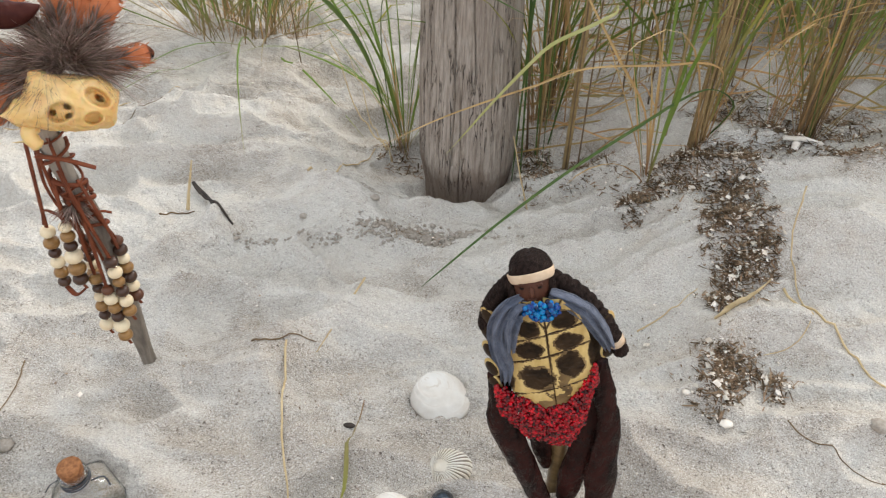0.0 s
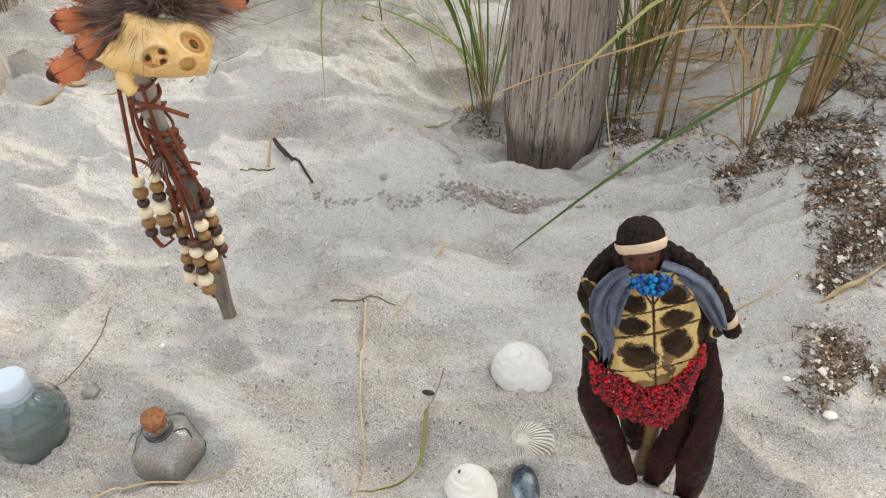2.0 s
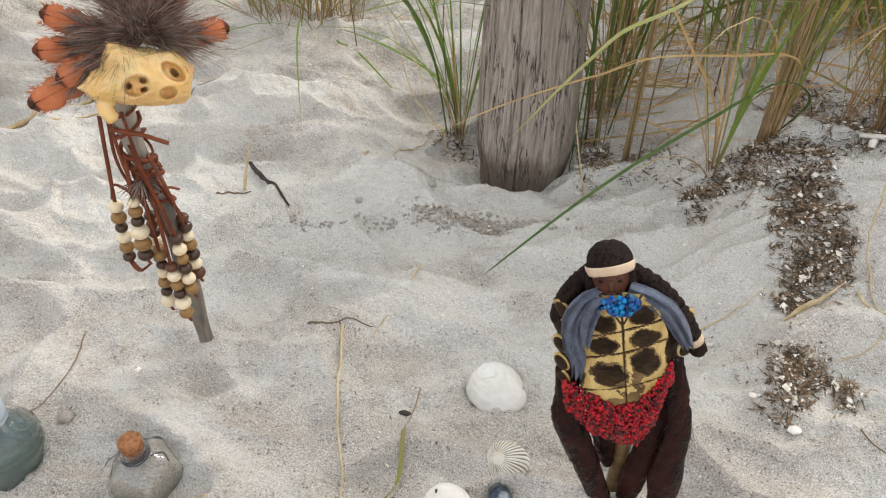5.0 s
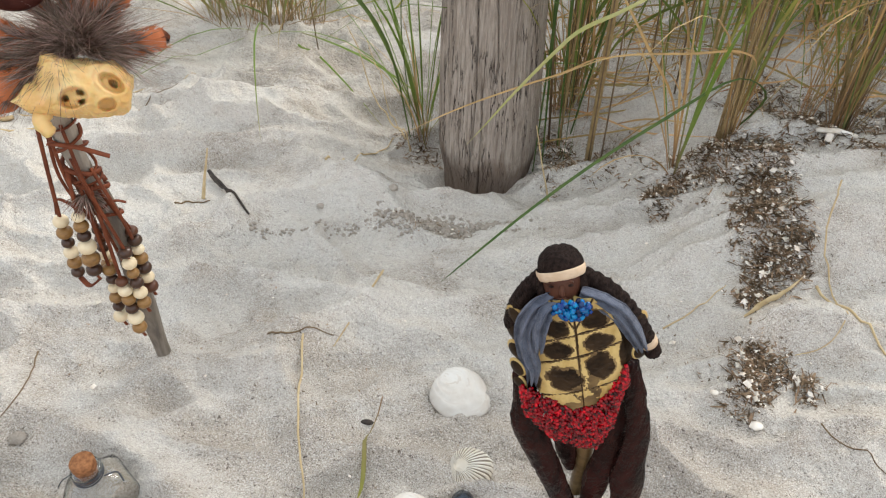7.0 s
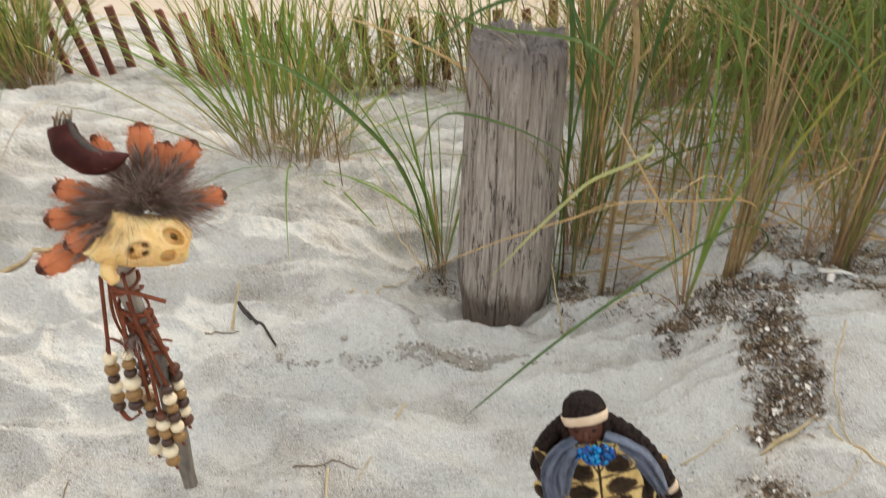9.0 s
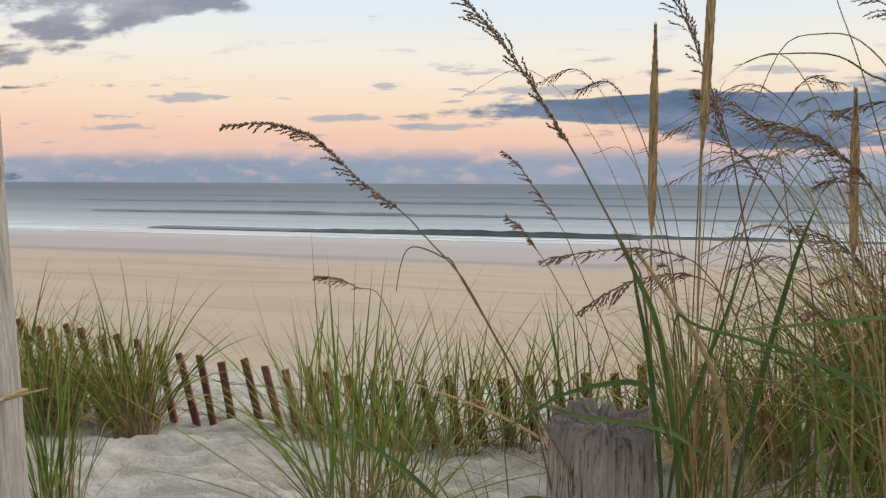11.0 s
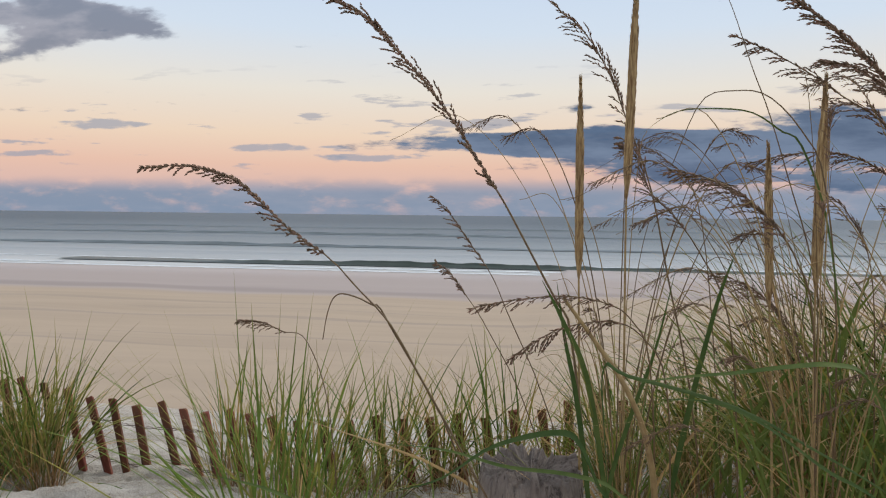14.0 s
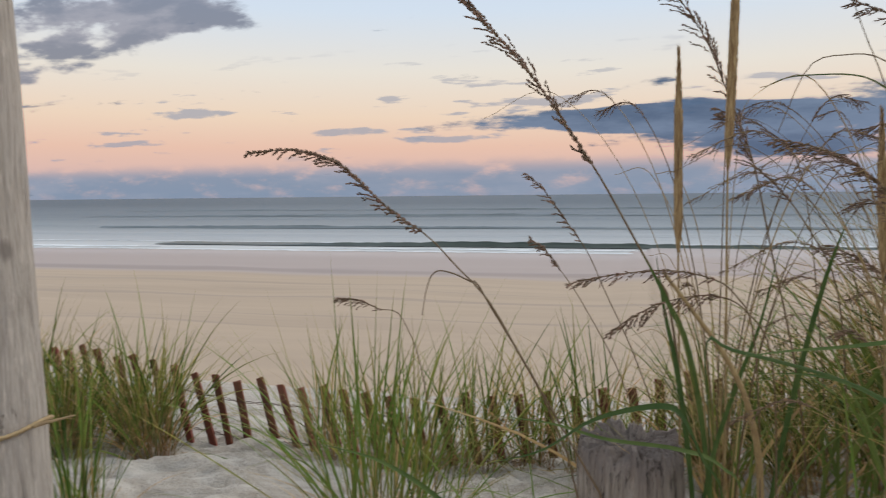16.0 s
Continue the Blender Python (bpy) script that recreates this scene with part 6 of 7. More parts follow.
d.tube(ring, 0.0040, 10, 2, flat=(0.22, 1.0), up=tuple(HU))
# three-strand braids over the shoulders, a band at the end of the long one
for pts, r0 in (([(0.2015, 0.522, 0.340), (0.191, 0.518, 0.327), (0.1845, 0.517, 0.309), (0.1825, 0.518, 0.288)], 0.0074), ([(0.230, 0.522, 0.347), (0.247, 0.517, 0.3425), (0.263, 0.514, 0.331), (0.278, 0.513, 0.313), (0.289, 0.513, 0.295), (0.2955, 0.514, 0.284)], 0.0074)):
    line = spline(pts, 70)
    for ph in (0.0, 2.1, 4.2):
        strand_ = []
        for i, p in enumerate(line):
            dd = (line[min(i + 1, 69)] - line[max(i - 1, 0)]).normalized()
            sd = dd.cross(V(0, 1, 0)).normalized()
            strand_.append(p + sd * (0.0036 * math.sin(i * 0.36 + ph)) + V(0, -0.0026 * math.cos(2 * (i * 0.36 + ph)), 0))
        d.tube(strand_, [r0 * 0.62 * (1 - 0.12 * i / 69) for i in range(70)], 10, 0)
d.tube([(0.2905, 0.5135, 0.2925), (0.2935, 0.5137, 0.2870)], 0.0080, 14, 2)
d.ball((0.2985, 0.514, 0.2790), (0.0072, 0.007, 0.0085), 0, 16, 12, warp=lambda u: 1 + 0.2 * noise.noise(u * 5))


def cloth(line, widths, seed, folds=3, depth=0.0022):
    """A folded length of cloth hanging along line, with a ragged end."""
    n, m = 46, 30
    p = spline(line, n)
    verts, faces = [], []
    for side in (0, 1):
        for i in range(n):
            dd = (p[min(i + 1, n - 1)] - p[max(i - 1, 0)]).normalized()
            sd = dd.cross(V(0, -1, 0.15)).normalized()
            nn = sd.cross(dd).normalized()
            if nn.y > 0:
                nn = -nn
            w = float(np.interp(i / (n - 1), np.linspace(0, 1, len(widths)), widths))
            for j in range(m + 1):
                q = 2 * j / m - 1
                wave = depth * math.sin(folds * math.pi * (q + 0.25 * noise.noise(V(i * 0.05, seed, 0)))) + 0.0022 * noise.noise(V(q * 3, i * 0.16, seed)) + 0.0008 * noise.noise(V(q * 9, i * 0.4, seed))
                rag = 0.005 * noise.noise(V(q * 7, seed, 2)) * (i / (n - 1)) ** 6
                verts.append(p[i] + sd * (q * w) + nn * (wave - 0.5 * w * q * q - 0.0011 * side) + dd * rag)
    row = m + 1
    for side in (0, 1):
        for i in range(n - 1):
            for j in range(m):
                a = side * n * row + i * row + j
                f = (a, a + 1, a + row + 1, a + row)
                faces.append(f if side else tuple(reversed(f)))
    o = n * row
    for i in range(n - 1):
        for j in (0, m):
            a = i * row + j
            faces.append((a, a + row, o + a + row, o + a))
    for i in (0, n - 1):
        for j in range(m):
            a = i * row + j
            faces.append((a, a + 1, o + a + 1, o + a))
    d.add(verts, faces, 3)


# shawl: two ends over one shoulder, one over the other
cloth([(0.211, 0.503, 0.338), (0.198, 0.494, 0.333), (0.1915, 0.489, 0.314), (0.196, 0.485, 0.290), (0.2025, 0.484, 0.272), (0.2035, 0.484, 0.256)], (0.0055, 0.0072, 0.0080, 0.0080, 0.0064, 0.0044), 1, 2.4, 0.0022)
cloth([(0.214, 0.501, 0.336), (0.206, 0.489, 0.331), (0.2035, 0.4845, 0.318), (0.204, 0.4825, 0.296)], (0.005, 0.0065, 0.0062, 0.0040), 4, 2)
cloth([(0.230, 0.504, 0.342), (0.247, 0.499, 0.340), (0.263, 0.499, 0.328), (0.277, 0.501, 0.308), (0.288, 0.503, 0.288)], (0.0055, 0.0068, 0.0076, 0.0072, 0.0048), 7, 2.4, 0.0022)
# glass beads at the neck and hips
rb = random.Random(21)
for k in range(120):
    a = rb.uniform(0, 2 * math.pi)
    q = math.sqrt(rb.random())
    c = dp(0.0015 + 0.0150 * q * math.cos(a), 0.0895 + 0.0085 * q * math.sin(a) + 0.0030 * abs(q * math.cos(a)), 0.0275 + rb.uniform(0, 0.004))
    d.ball(c, rb.uniform(0.0017, 0.0026), 6, 10, 7)
for k in range(1900):
    r = rb.uniform(-0.0515, 0.0405)
    top = float(np.interp(r, (-0.050, -0.030, -0.008, 0.0114, 0.028, 0.039), (-0.0097, -0.019, -0.034, -0.028, -0.007, 0.016)))
    low = float(np.interp(r, (-0.050, -0.033, -0.009, 0.0085, 0.0246, 0.0375), (-0.050, -0.074, -0.084, -0.089, -0.060, -0.008)))
    t = rb.random()
    c = dp(r, low + (top - low) * t + rb.gauss(0, 0.0015), 0.0275 - 3.8 * r * r + 0.004 * math.sin(math.pi * t) + rb.uniform(-0.001, 0.0022))
    d.ball(c, rb.uniform(0.0013, 0.0021), 7, 8, 6)
# three flat twisted pod legs and a supporting stick
for pts, rad, sd in (([(0.196, 0.516, 0.232), (0.203, 0.511, 0.193), (0.206, 0.509, 0.166), (0.219, 0.508, 0.135), (0.235, 0.506, 0.098), (0.253, 0.505, 0.052), (0.268, 0.504, 0.004)], (0.008, 0.0125, 0.0140, 0.0142, 0.0130, 0.0112, 0.0068), 1),
                     ([(0.288, 0.522, 0.200), (0.290, 0.519, 0.165), (0.289, 0.518, 0.130), (0.285, 0.516, 0.091), (0.282, 0.514, 0.050), (0.279, 0.513, 0.010)], (0.010, 0.0115, 0.0138, 0.0138, 0.0112, 0.0050), 2),
                     ([(0.282, 0.514, 0.262), (0.290, 0.510, 0.235), (0.296, 0.509, 0.215), (0.304, 0.507, 0.186), (0.307, 0.506, 0.149), (0.310, 0.505, 0.103), (0.313, 0.504, 0.060), (0.313, 0.503, 0.015)], (0.008, 0.0100, 0.0102, 0.0098, 0.0122, 0.0156, 0.0142, 0.0085), 3),
                     ([(0.232, 0.530, 0.185), (0.243, 0.529, 0.140), (0.252, 0.527, 0.100), (0.258, 0.526, 0.075)], (0.011, 0.0115, 0.010, 0.004), 4)):
    line = spline(pts, 60)
    wi = [float(np.interp(i / 59, np.linspace(0, 1, len(rad)), rad)) for i in range(60)]
    d.tube(line, wi, 36, 8, flat=(1.0, 0.52), up=(0, 1, 0.1), bulge=lambda i, a: 1 + 0.13 * noise.noise(V(i * 0.16, math.cos(a) * 1.5, math.sin(a) * 1.5 + sd * 5)) + 0.09 * noise.noise(V(i * 0.45, math.cos(a) * 3, math.sin(a) * 3 + sd)) + 0.10 * math.exp(-(((a - 1.1 * math.sin(i * 0.07 + sd) - 3.6 + math.pi) % (2 * math.pi) - math.pi) / 0.13) ** 2))
d.tube(spline([(0.258, 0.532, 0.17), (0.268, 0.530, 0.110), (0.272, 0.530, -0.02)], 16), 0.0085, 12, 10)
tagged(d.done("doll", DMATS), "small doll with tortoise-shell body, blue shawl and red beads", "doll")


# ---- shells ----
# shade between the ribs, put into a darker shell colour
GROOVE_SHADE = material("shell_groove_shade", (0.22, 0.18, 0.135), (0.30, 0.25, 0.19), 60, rough=0.7, bump=0.2)
GROWTH = material("shell_growth_rings", (0.64, 0.59, 0.53), (0.58, 0.52, 0.45), 40, rough=0.5, bump=0.3, bump_scale=160)
def bivalve(x, y, size, squash, turn, mat_, ribs, dome, label, tip=0.12, lift=0.0):
    """A domed half shell, hollow side down: growth rings, or radial ribs."""
    sh = Shape()
    nr, na = 26, 260 if ribs else 96
    z0 = ground_z(x, y)
    verts, faces, slot = [], [], []
    c, s = math.cos(turn), math.sin(turn)
    hx, hy = -0.62, 0.30
    for inner in (0, 1):
        for i in range(nr + 1):
            t = i / nr
            for j in range(na):
                a = 2 * math.pi * j / na
                ox = math.cos(a) * (1 + 0.05 * math.cos(2 * a)) * (1 - 0.06 * math.sin(3 * a))
                oy = math.sin(a) * squash
                u, v = hx * (1 - t) + ox * t, hy * (1 - t) * squash + oy * t
                h = dome * (1 - t ** 2.2) ** 0.62 * (1 - 0.25 * (1 - t) * 0.5)
                if ribs:
                    k = abs(math.sin(ribs * math.atan2(v - hy * squash, u - hx) * 0.5))
                    h += size * 0.13 * k * sm(t * 2) * (1 - 0.6 * t * (t > 0.96))
                    slot.append(1 if k < 0.42 and t > 0.3 else 0)
                else:
                    h += size * 0.034 * math.sin(t * 26 + 2 * noise.noise(V(a, t * 3, size * 90))) * sm(t * 2.5) * (0.4 + noise.noise(V(t * 9, 1, 2)) ** 2) + size * 0.012 * noise.noise(V(u * 2, v * 2, 3))
                    slot.append(1 if math.sin(t * 30 + 1.2 * noise.noise(V(a * 0.8, t * 2, size * 50))) + 0.5 * noise.noise(V(math.cos(a), math.sin(a), t * 5)) > 0.88 else 0)
                if inner:
                    h -= size * 0.05
                px, py = u * size, v * size
                wx, wy = x + px * c - py * s, y + px * s + py * c
                verts.append(V(wx, wy, z0 + lift + h + (0.0 if not inner else -0.001) - 0.002 + tip * (px * s + py * c) * 0.6))
    row = (nr + 1) * na
    for o in (0, row):
        for i in range(nr):
            for j in range(na):
                f = (o + i * na + j, o + (i + 1) * na + j, o + (i + 1) * na + (j + 1) % na, o + i * na + (j + 1) % na)
                faces.append(f if not o else tuple(reversed(f)))
    for j in range(na):
        faces.append((nr * na + j, row + nr * na + j, row + nr * na + (j + 1) % na, nr * na + (j + 1) % na))
    sh.add(verts, faces)
    for k, f in enumerate(sh.f):
        sh.m[k] = slot[min(f) % row] if max(f) < 2 * row else 0
    return tagged(sh.done("seashell", [mat_, GROOVE_SHADE if ribs else GROWTH]), label, "seashell", "seashells on the sand")


bivalve(0.136, 0.638, 0.0345, 0.96, -0.15, SHELL, 0, 0.019, "large smooth chalk-white clam shell lying on the sand", 0.30, 0.009)
bivalve(0.157, 0.532, 0.0232, 1.0, 0.75, RIBBED, 46, 0.013, "small ribbed cream cockle shell lying on the sand", 0.25, 0.004)
pierced = bivalve(0.104, 0.462, 0.0255, 0.92, -0.2, SHELL, 0, 0.014, "smooth white clam shell with a dark nick near its hinge", 0.25, 0.006)
# dark bead set on the shell for the shade of a small hole
nick = Shape()
nick.ball((0.090, 0.470, ground_z(0.104, 0.462) + 0.0185), (0.0013, 0.0024, 0.0012), 0, 10, 6)
nick.done("nick", TWIG, pierced, "small dark bead in place of a hole")
st = Shape()
st.ball((0.156, 0.476, ground_z(0.156, 0.476) + 0.010), (0.0145, 0.027, 0.017), 0, 26, 18, [V(0.96, 0.26, 0), V(-0.26, 0.96, 0), V(0, 0, 1)], warp=lambda u: 1 + 0.14 * noise.noise(u * 1.6 + V(3, 1, 0)))
tagged(st.done("polished_stone", BLACK_SHELL), "glossy blue-black stone with pale veins beside the shells", "stone")


# ---- bottles ----
def lathe(sh, c, axis, profile, n=40, m=0, bulge=None):
    axis = Vector(axis).normalized()
    s = axis.cross(V(0, 1, 0)).normalized()
    o = axis.cross(s)
    c = Vector(c)
    verts, faces = [], []
    for i, (r, h) in enumerate(profile):
        for j in range(n):
            a = 2 * math.pi * j / n
            k = r * (bulge(a, h) if bulge else 1)
            verts.append(c + axis * h + s * (k * math.cos(a)) + o * (k * math.sin(a)))
    for i in range(len(profile) - 1):
        for j in range(n):
            faces.append((i * n + j, i * n + (j + 1) % n, (i + 1) * n + (j + 1) % n, (i + 1) * n + j))
    faces.append(tuple(reversed(range(n))))
    faces.append(tuple(range((len(profile) - 1) * n, len(profile) * n)))
    sh.add(verts, faces, m)


BOTTLE = [(0.030, -0.095), (0.0335, -0.090), (0.0345, -0.02), (0.0365, 0.0), (0.0390, 0.008), (0.0402, 0.011), (0.0408, 0.014), (0.0386, 0.0165), (0.0410, 0.019), (0.0412, 0.023), (0.0388, 0.0255), (0.0404, 0.028), (0.0398, 0.032), (0.0370, 0.0345), (0.0374, 0.038), (0.0315, 0.046), (0.0250, 0.053), (0.0190, 0.058), (0.0170, 0.062), (0.0170, 0.068)]
gz = ground_z(-0.374, 0.400) + 0.004
wb = base_at("water_bottle", -0.374, 0.452, gz, "clear plastic water bottle with white cap, sunk in sand", "bottle")
ax_ = V(-0.05, 0.10, 1.0)
sh = Shape()
lathe(sh, (-0.374, 0.452, gz), ax_, BOTTLE, 56)
wall = len(sh.v)
lathe(sh, (-0.374, 0.452, gz), ax_, [(r - 0.0008, h - 0.0002) for r, h in BOTTLE], 56)
sh.f = [f if min(f) < wall else list(reversed(f)) for f in sh.f]
sh.done("bottle_body", PET, wb, "clear ridged plastic")
sh = Shape()
lathe(sh, (-0.374, 0.452, gz), ax_, [(r - 0.0016, h + (0.002 if i == 0 else 0)) for i, (r, h) in enumerate(BOTTLE[:12])] + [(0.036, 0.0335)], 56)
sh.done("water", WATER_IN, wb, "clear water inside")
sh = Shape()
lathe(sh, (-0.374, 0.452, gz), ax_, [(0.0172, 0.054), (0.0188, 0.0555), (0.0188, 0.058), (0.0172, 0.0595)], 40)
sh.done("neck_ring", CAP, wb)
sh = Shape()
lathe(sh, (-0.374, 0.452, gz), ax_, [(0.0176, 0.060), (0.0186, 0.0615), (0.0186, 0.077), (0.0181, 0.0790), (0.0163, 0.0800), (0.010, 0.0803), (0.001, 0.0803)], 96, bulge=lambda a, h: 1 + (0.010 * math.sin(48 * a) if 0.0612 < h < 0.078 else 0))
sh.done("cap", CAP, wb, "white plastic screw cap")

cx, cy = -0.213, 0.452
gz = ground_z(cx, cy)
cb = base_at("cork_bottle", cx, cy, gz, "small faceted glass bottle of sand with a cork stopper", "bottle")


def facet(a, h):
    """Five rounded flat sides on the body, a round neck."""
    w = 2 * math.pi / 5
    e = (a + 0.35) % w - w / 2
    flat = math.cos(w / 2) / math.cos(e) * 1.13
    k = sm((0.040 - h) / 0.014)
    return 1 + (flat - 1) * k


prof = [(0.020, -0.030), (0.030, -0.012), (0.0350, 0.006), (0.0355, 0.018), (0.0330, 0.028), (0.0260, 0.037), (0.0175, 0.0435), (0.0128, 0.047), (0.0122, 0.051), (0.0148, 0.0535), (0.0148, 0.0560), (0.0120, 0.0575)]
ax_ = V(-0.06, 0.02, 1.0)
sh = Shape()
lathe(sh, (cx, cy, gz), ax_, prof, 60, bulge=facet)
wall = len(sh.v)
lathe(sh, (cx, cy, gz), ax_, [(r - 0.0012, h - 0.0002) for r, h in prof], 60, bulge=facet)
sh.f = [f if min(f) < wall else list(reversed(f)) for f in sh.f]
sh.done("bottle_glass", GLASS, cb, "clear glass")
sh = Shape()
lathe(sh, (cx, cy, gz), ax_, [(max(0.001, r - 0.0018), h - 0.0005) for r, h in prof[:5]] + [(0.0270, 0.0320), (0.0150, 0.0345), (0.0, 0.0350)], 60, bulge=facet)
sh.done("sand_filling", FILL, cb, "packed beige sand inside")
sh = Shape()
lathe(sh, (cx, cy, gz), ax_, [(0.0090, 0.044), (0.0100, 0.050), (0.0110, 0.058), (0.0114, 0.0595), (0.0118, 0.068), (0.0110, 0.0698), (0.002, 0.0700)], 32, bulge=lambda a, h: 1 + 0.03 * noise.noise(V(math.cos(a) * 3, math.sin(a) * 3, h * 300)))
sh.done("cork", CORK, cb, "brown cork stopper")
sh = Shape()
for q in range(3):
    ring = [V(cx, cy, gz) + V(0.0142 * math.cos(a) - 0.003, 0.0142 * math.sin(a) + 0.001, 0.0475 + 0.0017 * q + 0.002 * math.sin(a + q)) for a in np.linspace(0, 2 * math.pi, 37)]
    sh.tube(ring, 0.0008, 5)
sh.tube(spline([V(cx - 0.016, cy, gz + 0.049), V(cx - 0.028, cy - 0.006, gz + 0.042), V(cx - 0.036, cy - 0.008, gz + 0.03)], 12), 0.0006, 5)
sh.tube(spline([V(cx + 0.014, cy, gz + 0.049), V(cx + 0.026, cy + 0.004, gz + 0.052), V(cx + 0.033, cy, gz + 0.044)], 12), 0.0009, 5)
sh.done("wire_wrap", DARKWIRE, cb, "dark wire wound round the neck")


# ---- straws, twigs and litter on the sand ----
def lying(name, pts, r, mat_, label, category, lift=0.0, taper=0.5, n=24, blade_width=0):
    sh = Shape()
    line = []
    for p in spline([(a, b, c if len(q) > 2 else 0) for q in pts for a, b, c in [(q[0], q[1], q[2] if len(q) > 2 else 0)]], n):
        line.append(V(p.x, p.y, ground_z(p.x, p.y) + r * 0.7 + lift + p.z))
    if blade_width:
        sh.strip(line, [blade_width * max(0.1, math.sin(math.pi * min(1, 0.12 + 0.88 * i / (n - 1)))) for i in range(n)], V(0.5, 0.5, 0.6), 0.2)
    else:
        sh.tube(line, [r * (1 - taper * i / (n - 1)) for i in range(n)], 7, bulge=lambda i, a: 1 + 0.15 * noise.noise(V(i * 0.7, math.cos(a), math.sin(a))))
    return tagged(sh.done(name, mat_), label, category)


S_ = "thin dry straw lying on the sand"
lying("straw", [(-0.119, 1.027), (-0.085, 1.11), (-0.043, 1.204)], 0.0019, PALE, S_, "straw")
lying("straw", [(0.013, 0.807, 0.014), (-0.025, 0.676, 0.004)], 0.0017, PALE, "yellow-green straw lying on the sand", "straw", n=2)
lying("straw", [(-0.060, 0.672, 0.004), (-0.046, 0.595, 0.005), (-0.027, 0.526, 0.003), (-0.014, 0.488, 0.003), (-0.013, 0.430, 0.002)], 0.0016, PALE, "long pale straw lying on the sand", "straw")
lying("grass_leaf", [(0.048, 0.609, 0.008), (0.043, 0.549, 0.008), (0.041, 0.493, 0.006), (0.013, 0.463, 0.004), (-0.031, 0.436, 0.003)], 0.001, OLIVE, "single yellow-green grass leaf lying on the sand", "leaf", blade_width=0.0052)
lying("straw", [(-0.264, 0.388, 0.004), (-0.221, 0.408, 0.006), (-0.172, 0.422, 0.006), (-0.131, 0.428, 0.004)], 0.0013, PALE, "thin pale straw lying in front of the cork bottle", "straw")
lying("twig", [(-0.303, 1.000, 0.004), (-0.269, 0.971, 0.003), (-0.240, 0.928), (-0.205, 0.902)], 0.0032, TWIG, "forked black seaweed twig on the sand", "twig", 0.001)
lying("twig", [(-0.298, 0.992, 0.006), (-0.262, 0.958, 0.006), (-0.243, 0.940)], 0.0020, TWIG, "black seaweed strand on the sand", "twig", 0.001)
lying("straw", [(-0.293, 0.944, 0.0), (-0.289, 0.955, 0.03), (-0.281, 0.970, 0.075)], 0.0030, PALE, "short orange-brown straw stuck upright in the sand", "straw", 0, 0.6)
lying("twig", [(-0.326, 0.918), (-0.321, 0.939), (-0.300, 0.936), (-0.280, 0.939)], 0.0016, DARKSTEM, "thin bent brown twig on the sand", "twig")
lying("twig", [(-0.103, 0.669), (-0.085, 0.664), (-0.061, 0.679), (-0.028, 0.691)], 0.0014, DARKSTEM, "thin dark twig on the sand", "twig")
lying("twig", [(-0.384, 0.628), (-0.377, 0.607), (-0.354, 0.547), (-0.365, 0.489)], 0.0010, DARKSTEM, "thin bent grey twig on the sand", "twig")
lying("reed_leaf", [(0.470, 0.757, 0.002), (0.508, 0.784, 0.006), (0.546, 0.812, 0.012)], 0.001, PALE, "broad dry tan reed leaf lying on the sand", "leaf", blade_width=0.010)
lying("straw", [(0.565, 0.81, 0.004), (0.61, 0.755), (0.66, 0.69), (0.72, 0.63)], 0.0018, PALE, "thick dry tan reed stalk on the sand", "straw", 0.001)
lying("straw", [(0.60, 0.93, 0.02), (0.575, 0.86, 0.01), (0.590, 0.79), (0.575, 0.74), (0.531, 0.724)], 0.0012, PALE, "bent dry grass stem on the sand", "straw")
lying("twig", [(0.533, 0.622), (0.58, 0.59), (0.634, 0.56)], 0.0009, DARKSTEM, "thin brown twig on the sand", "twig")
lying("twig", [(0.385, 0.772), (0.425, 0.788), (0.462, 0.820)], 0.0012, PALE, "thin pale twig on the sand", "twig")
lying("straw", [(-0.56, 1.16), (-0.50, 1.22), (-0.44, 1.30)], 0.0013, PALE, S_, "straw")
lying("twig", [(-0.50, 1.12), (-0.455, 1.19), (-0.42, 1.25)], 0.0009, DARKSTEM, "thin grey twig on the sand", "twig")
lying("straw", [(-0.02, 1.20, 0.004), (-0.08, 1.26, 0.05), (-0.14, 1.31, 0.13)], 0.0016, PALE, "leaning dry grass stem beside the post", "straw")
lying("straw", [(-0.01, 1.19, 0.004), (-0.06, 1.27, 0.03), (-0.12, 1.36, 0.10)], 0.0012, PALE, "leaning dry grass stem beside the post", "straw")
lying("straw", [(-0.75, 1.02), (-0.66, 1.10), (-0.58, 1.16)], 0.0024, PALE, "long dry reed stalk on the sand", "straw")
lying("straw", [(0.242, 1.052, -0.004), (0.222, 1.05, 0.075), (0.204, 1.05, 0.15)], 0.0016, PALE, "thin dry stem standing by the post", "straw")
cr = Shape()
for a, b in (((0.612, 1.082), (0.668, 1.072)), ((0.625, 1.060), (0.645, 1.108))):
    q = [V(*a, ground_z(*a) + 0.006), V(*b, ground_z(*b) + 0.006)]
    cr.tube([q[0], q[0].lerp(q[1], 0.5) + V(0, 0, 0.004), q[1]], [0.0052, 0.0056, 0.0046], 8, flat=(1, 0.6))
tagged(cr.done("bleached_stick", BITS), "white bleached forked stick lying by the grass", "stick")
bf = Shape()
bf.ball((0.036, 0.578, ground_z(0.036, 0.578) + 0.002), (0.0075, 0.0035, 0.0025), 0, 14, 8)
tagged(bf.done("seed_husk", TWIG), "small black seed husk on the sand", "husk")
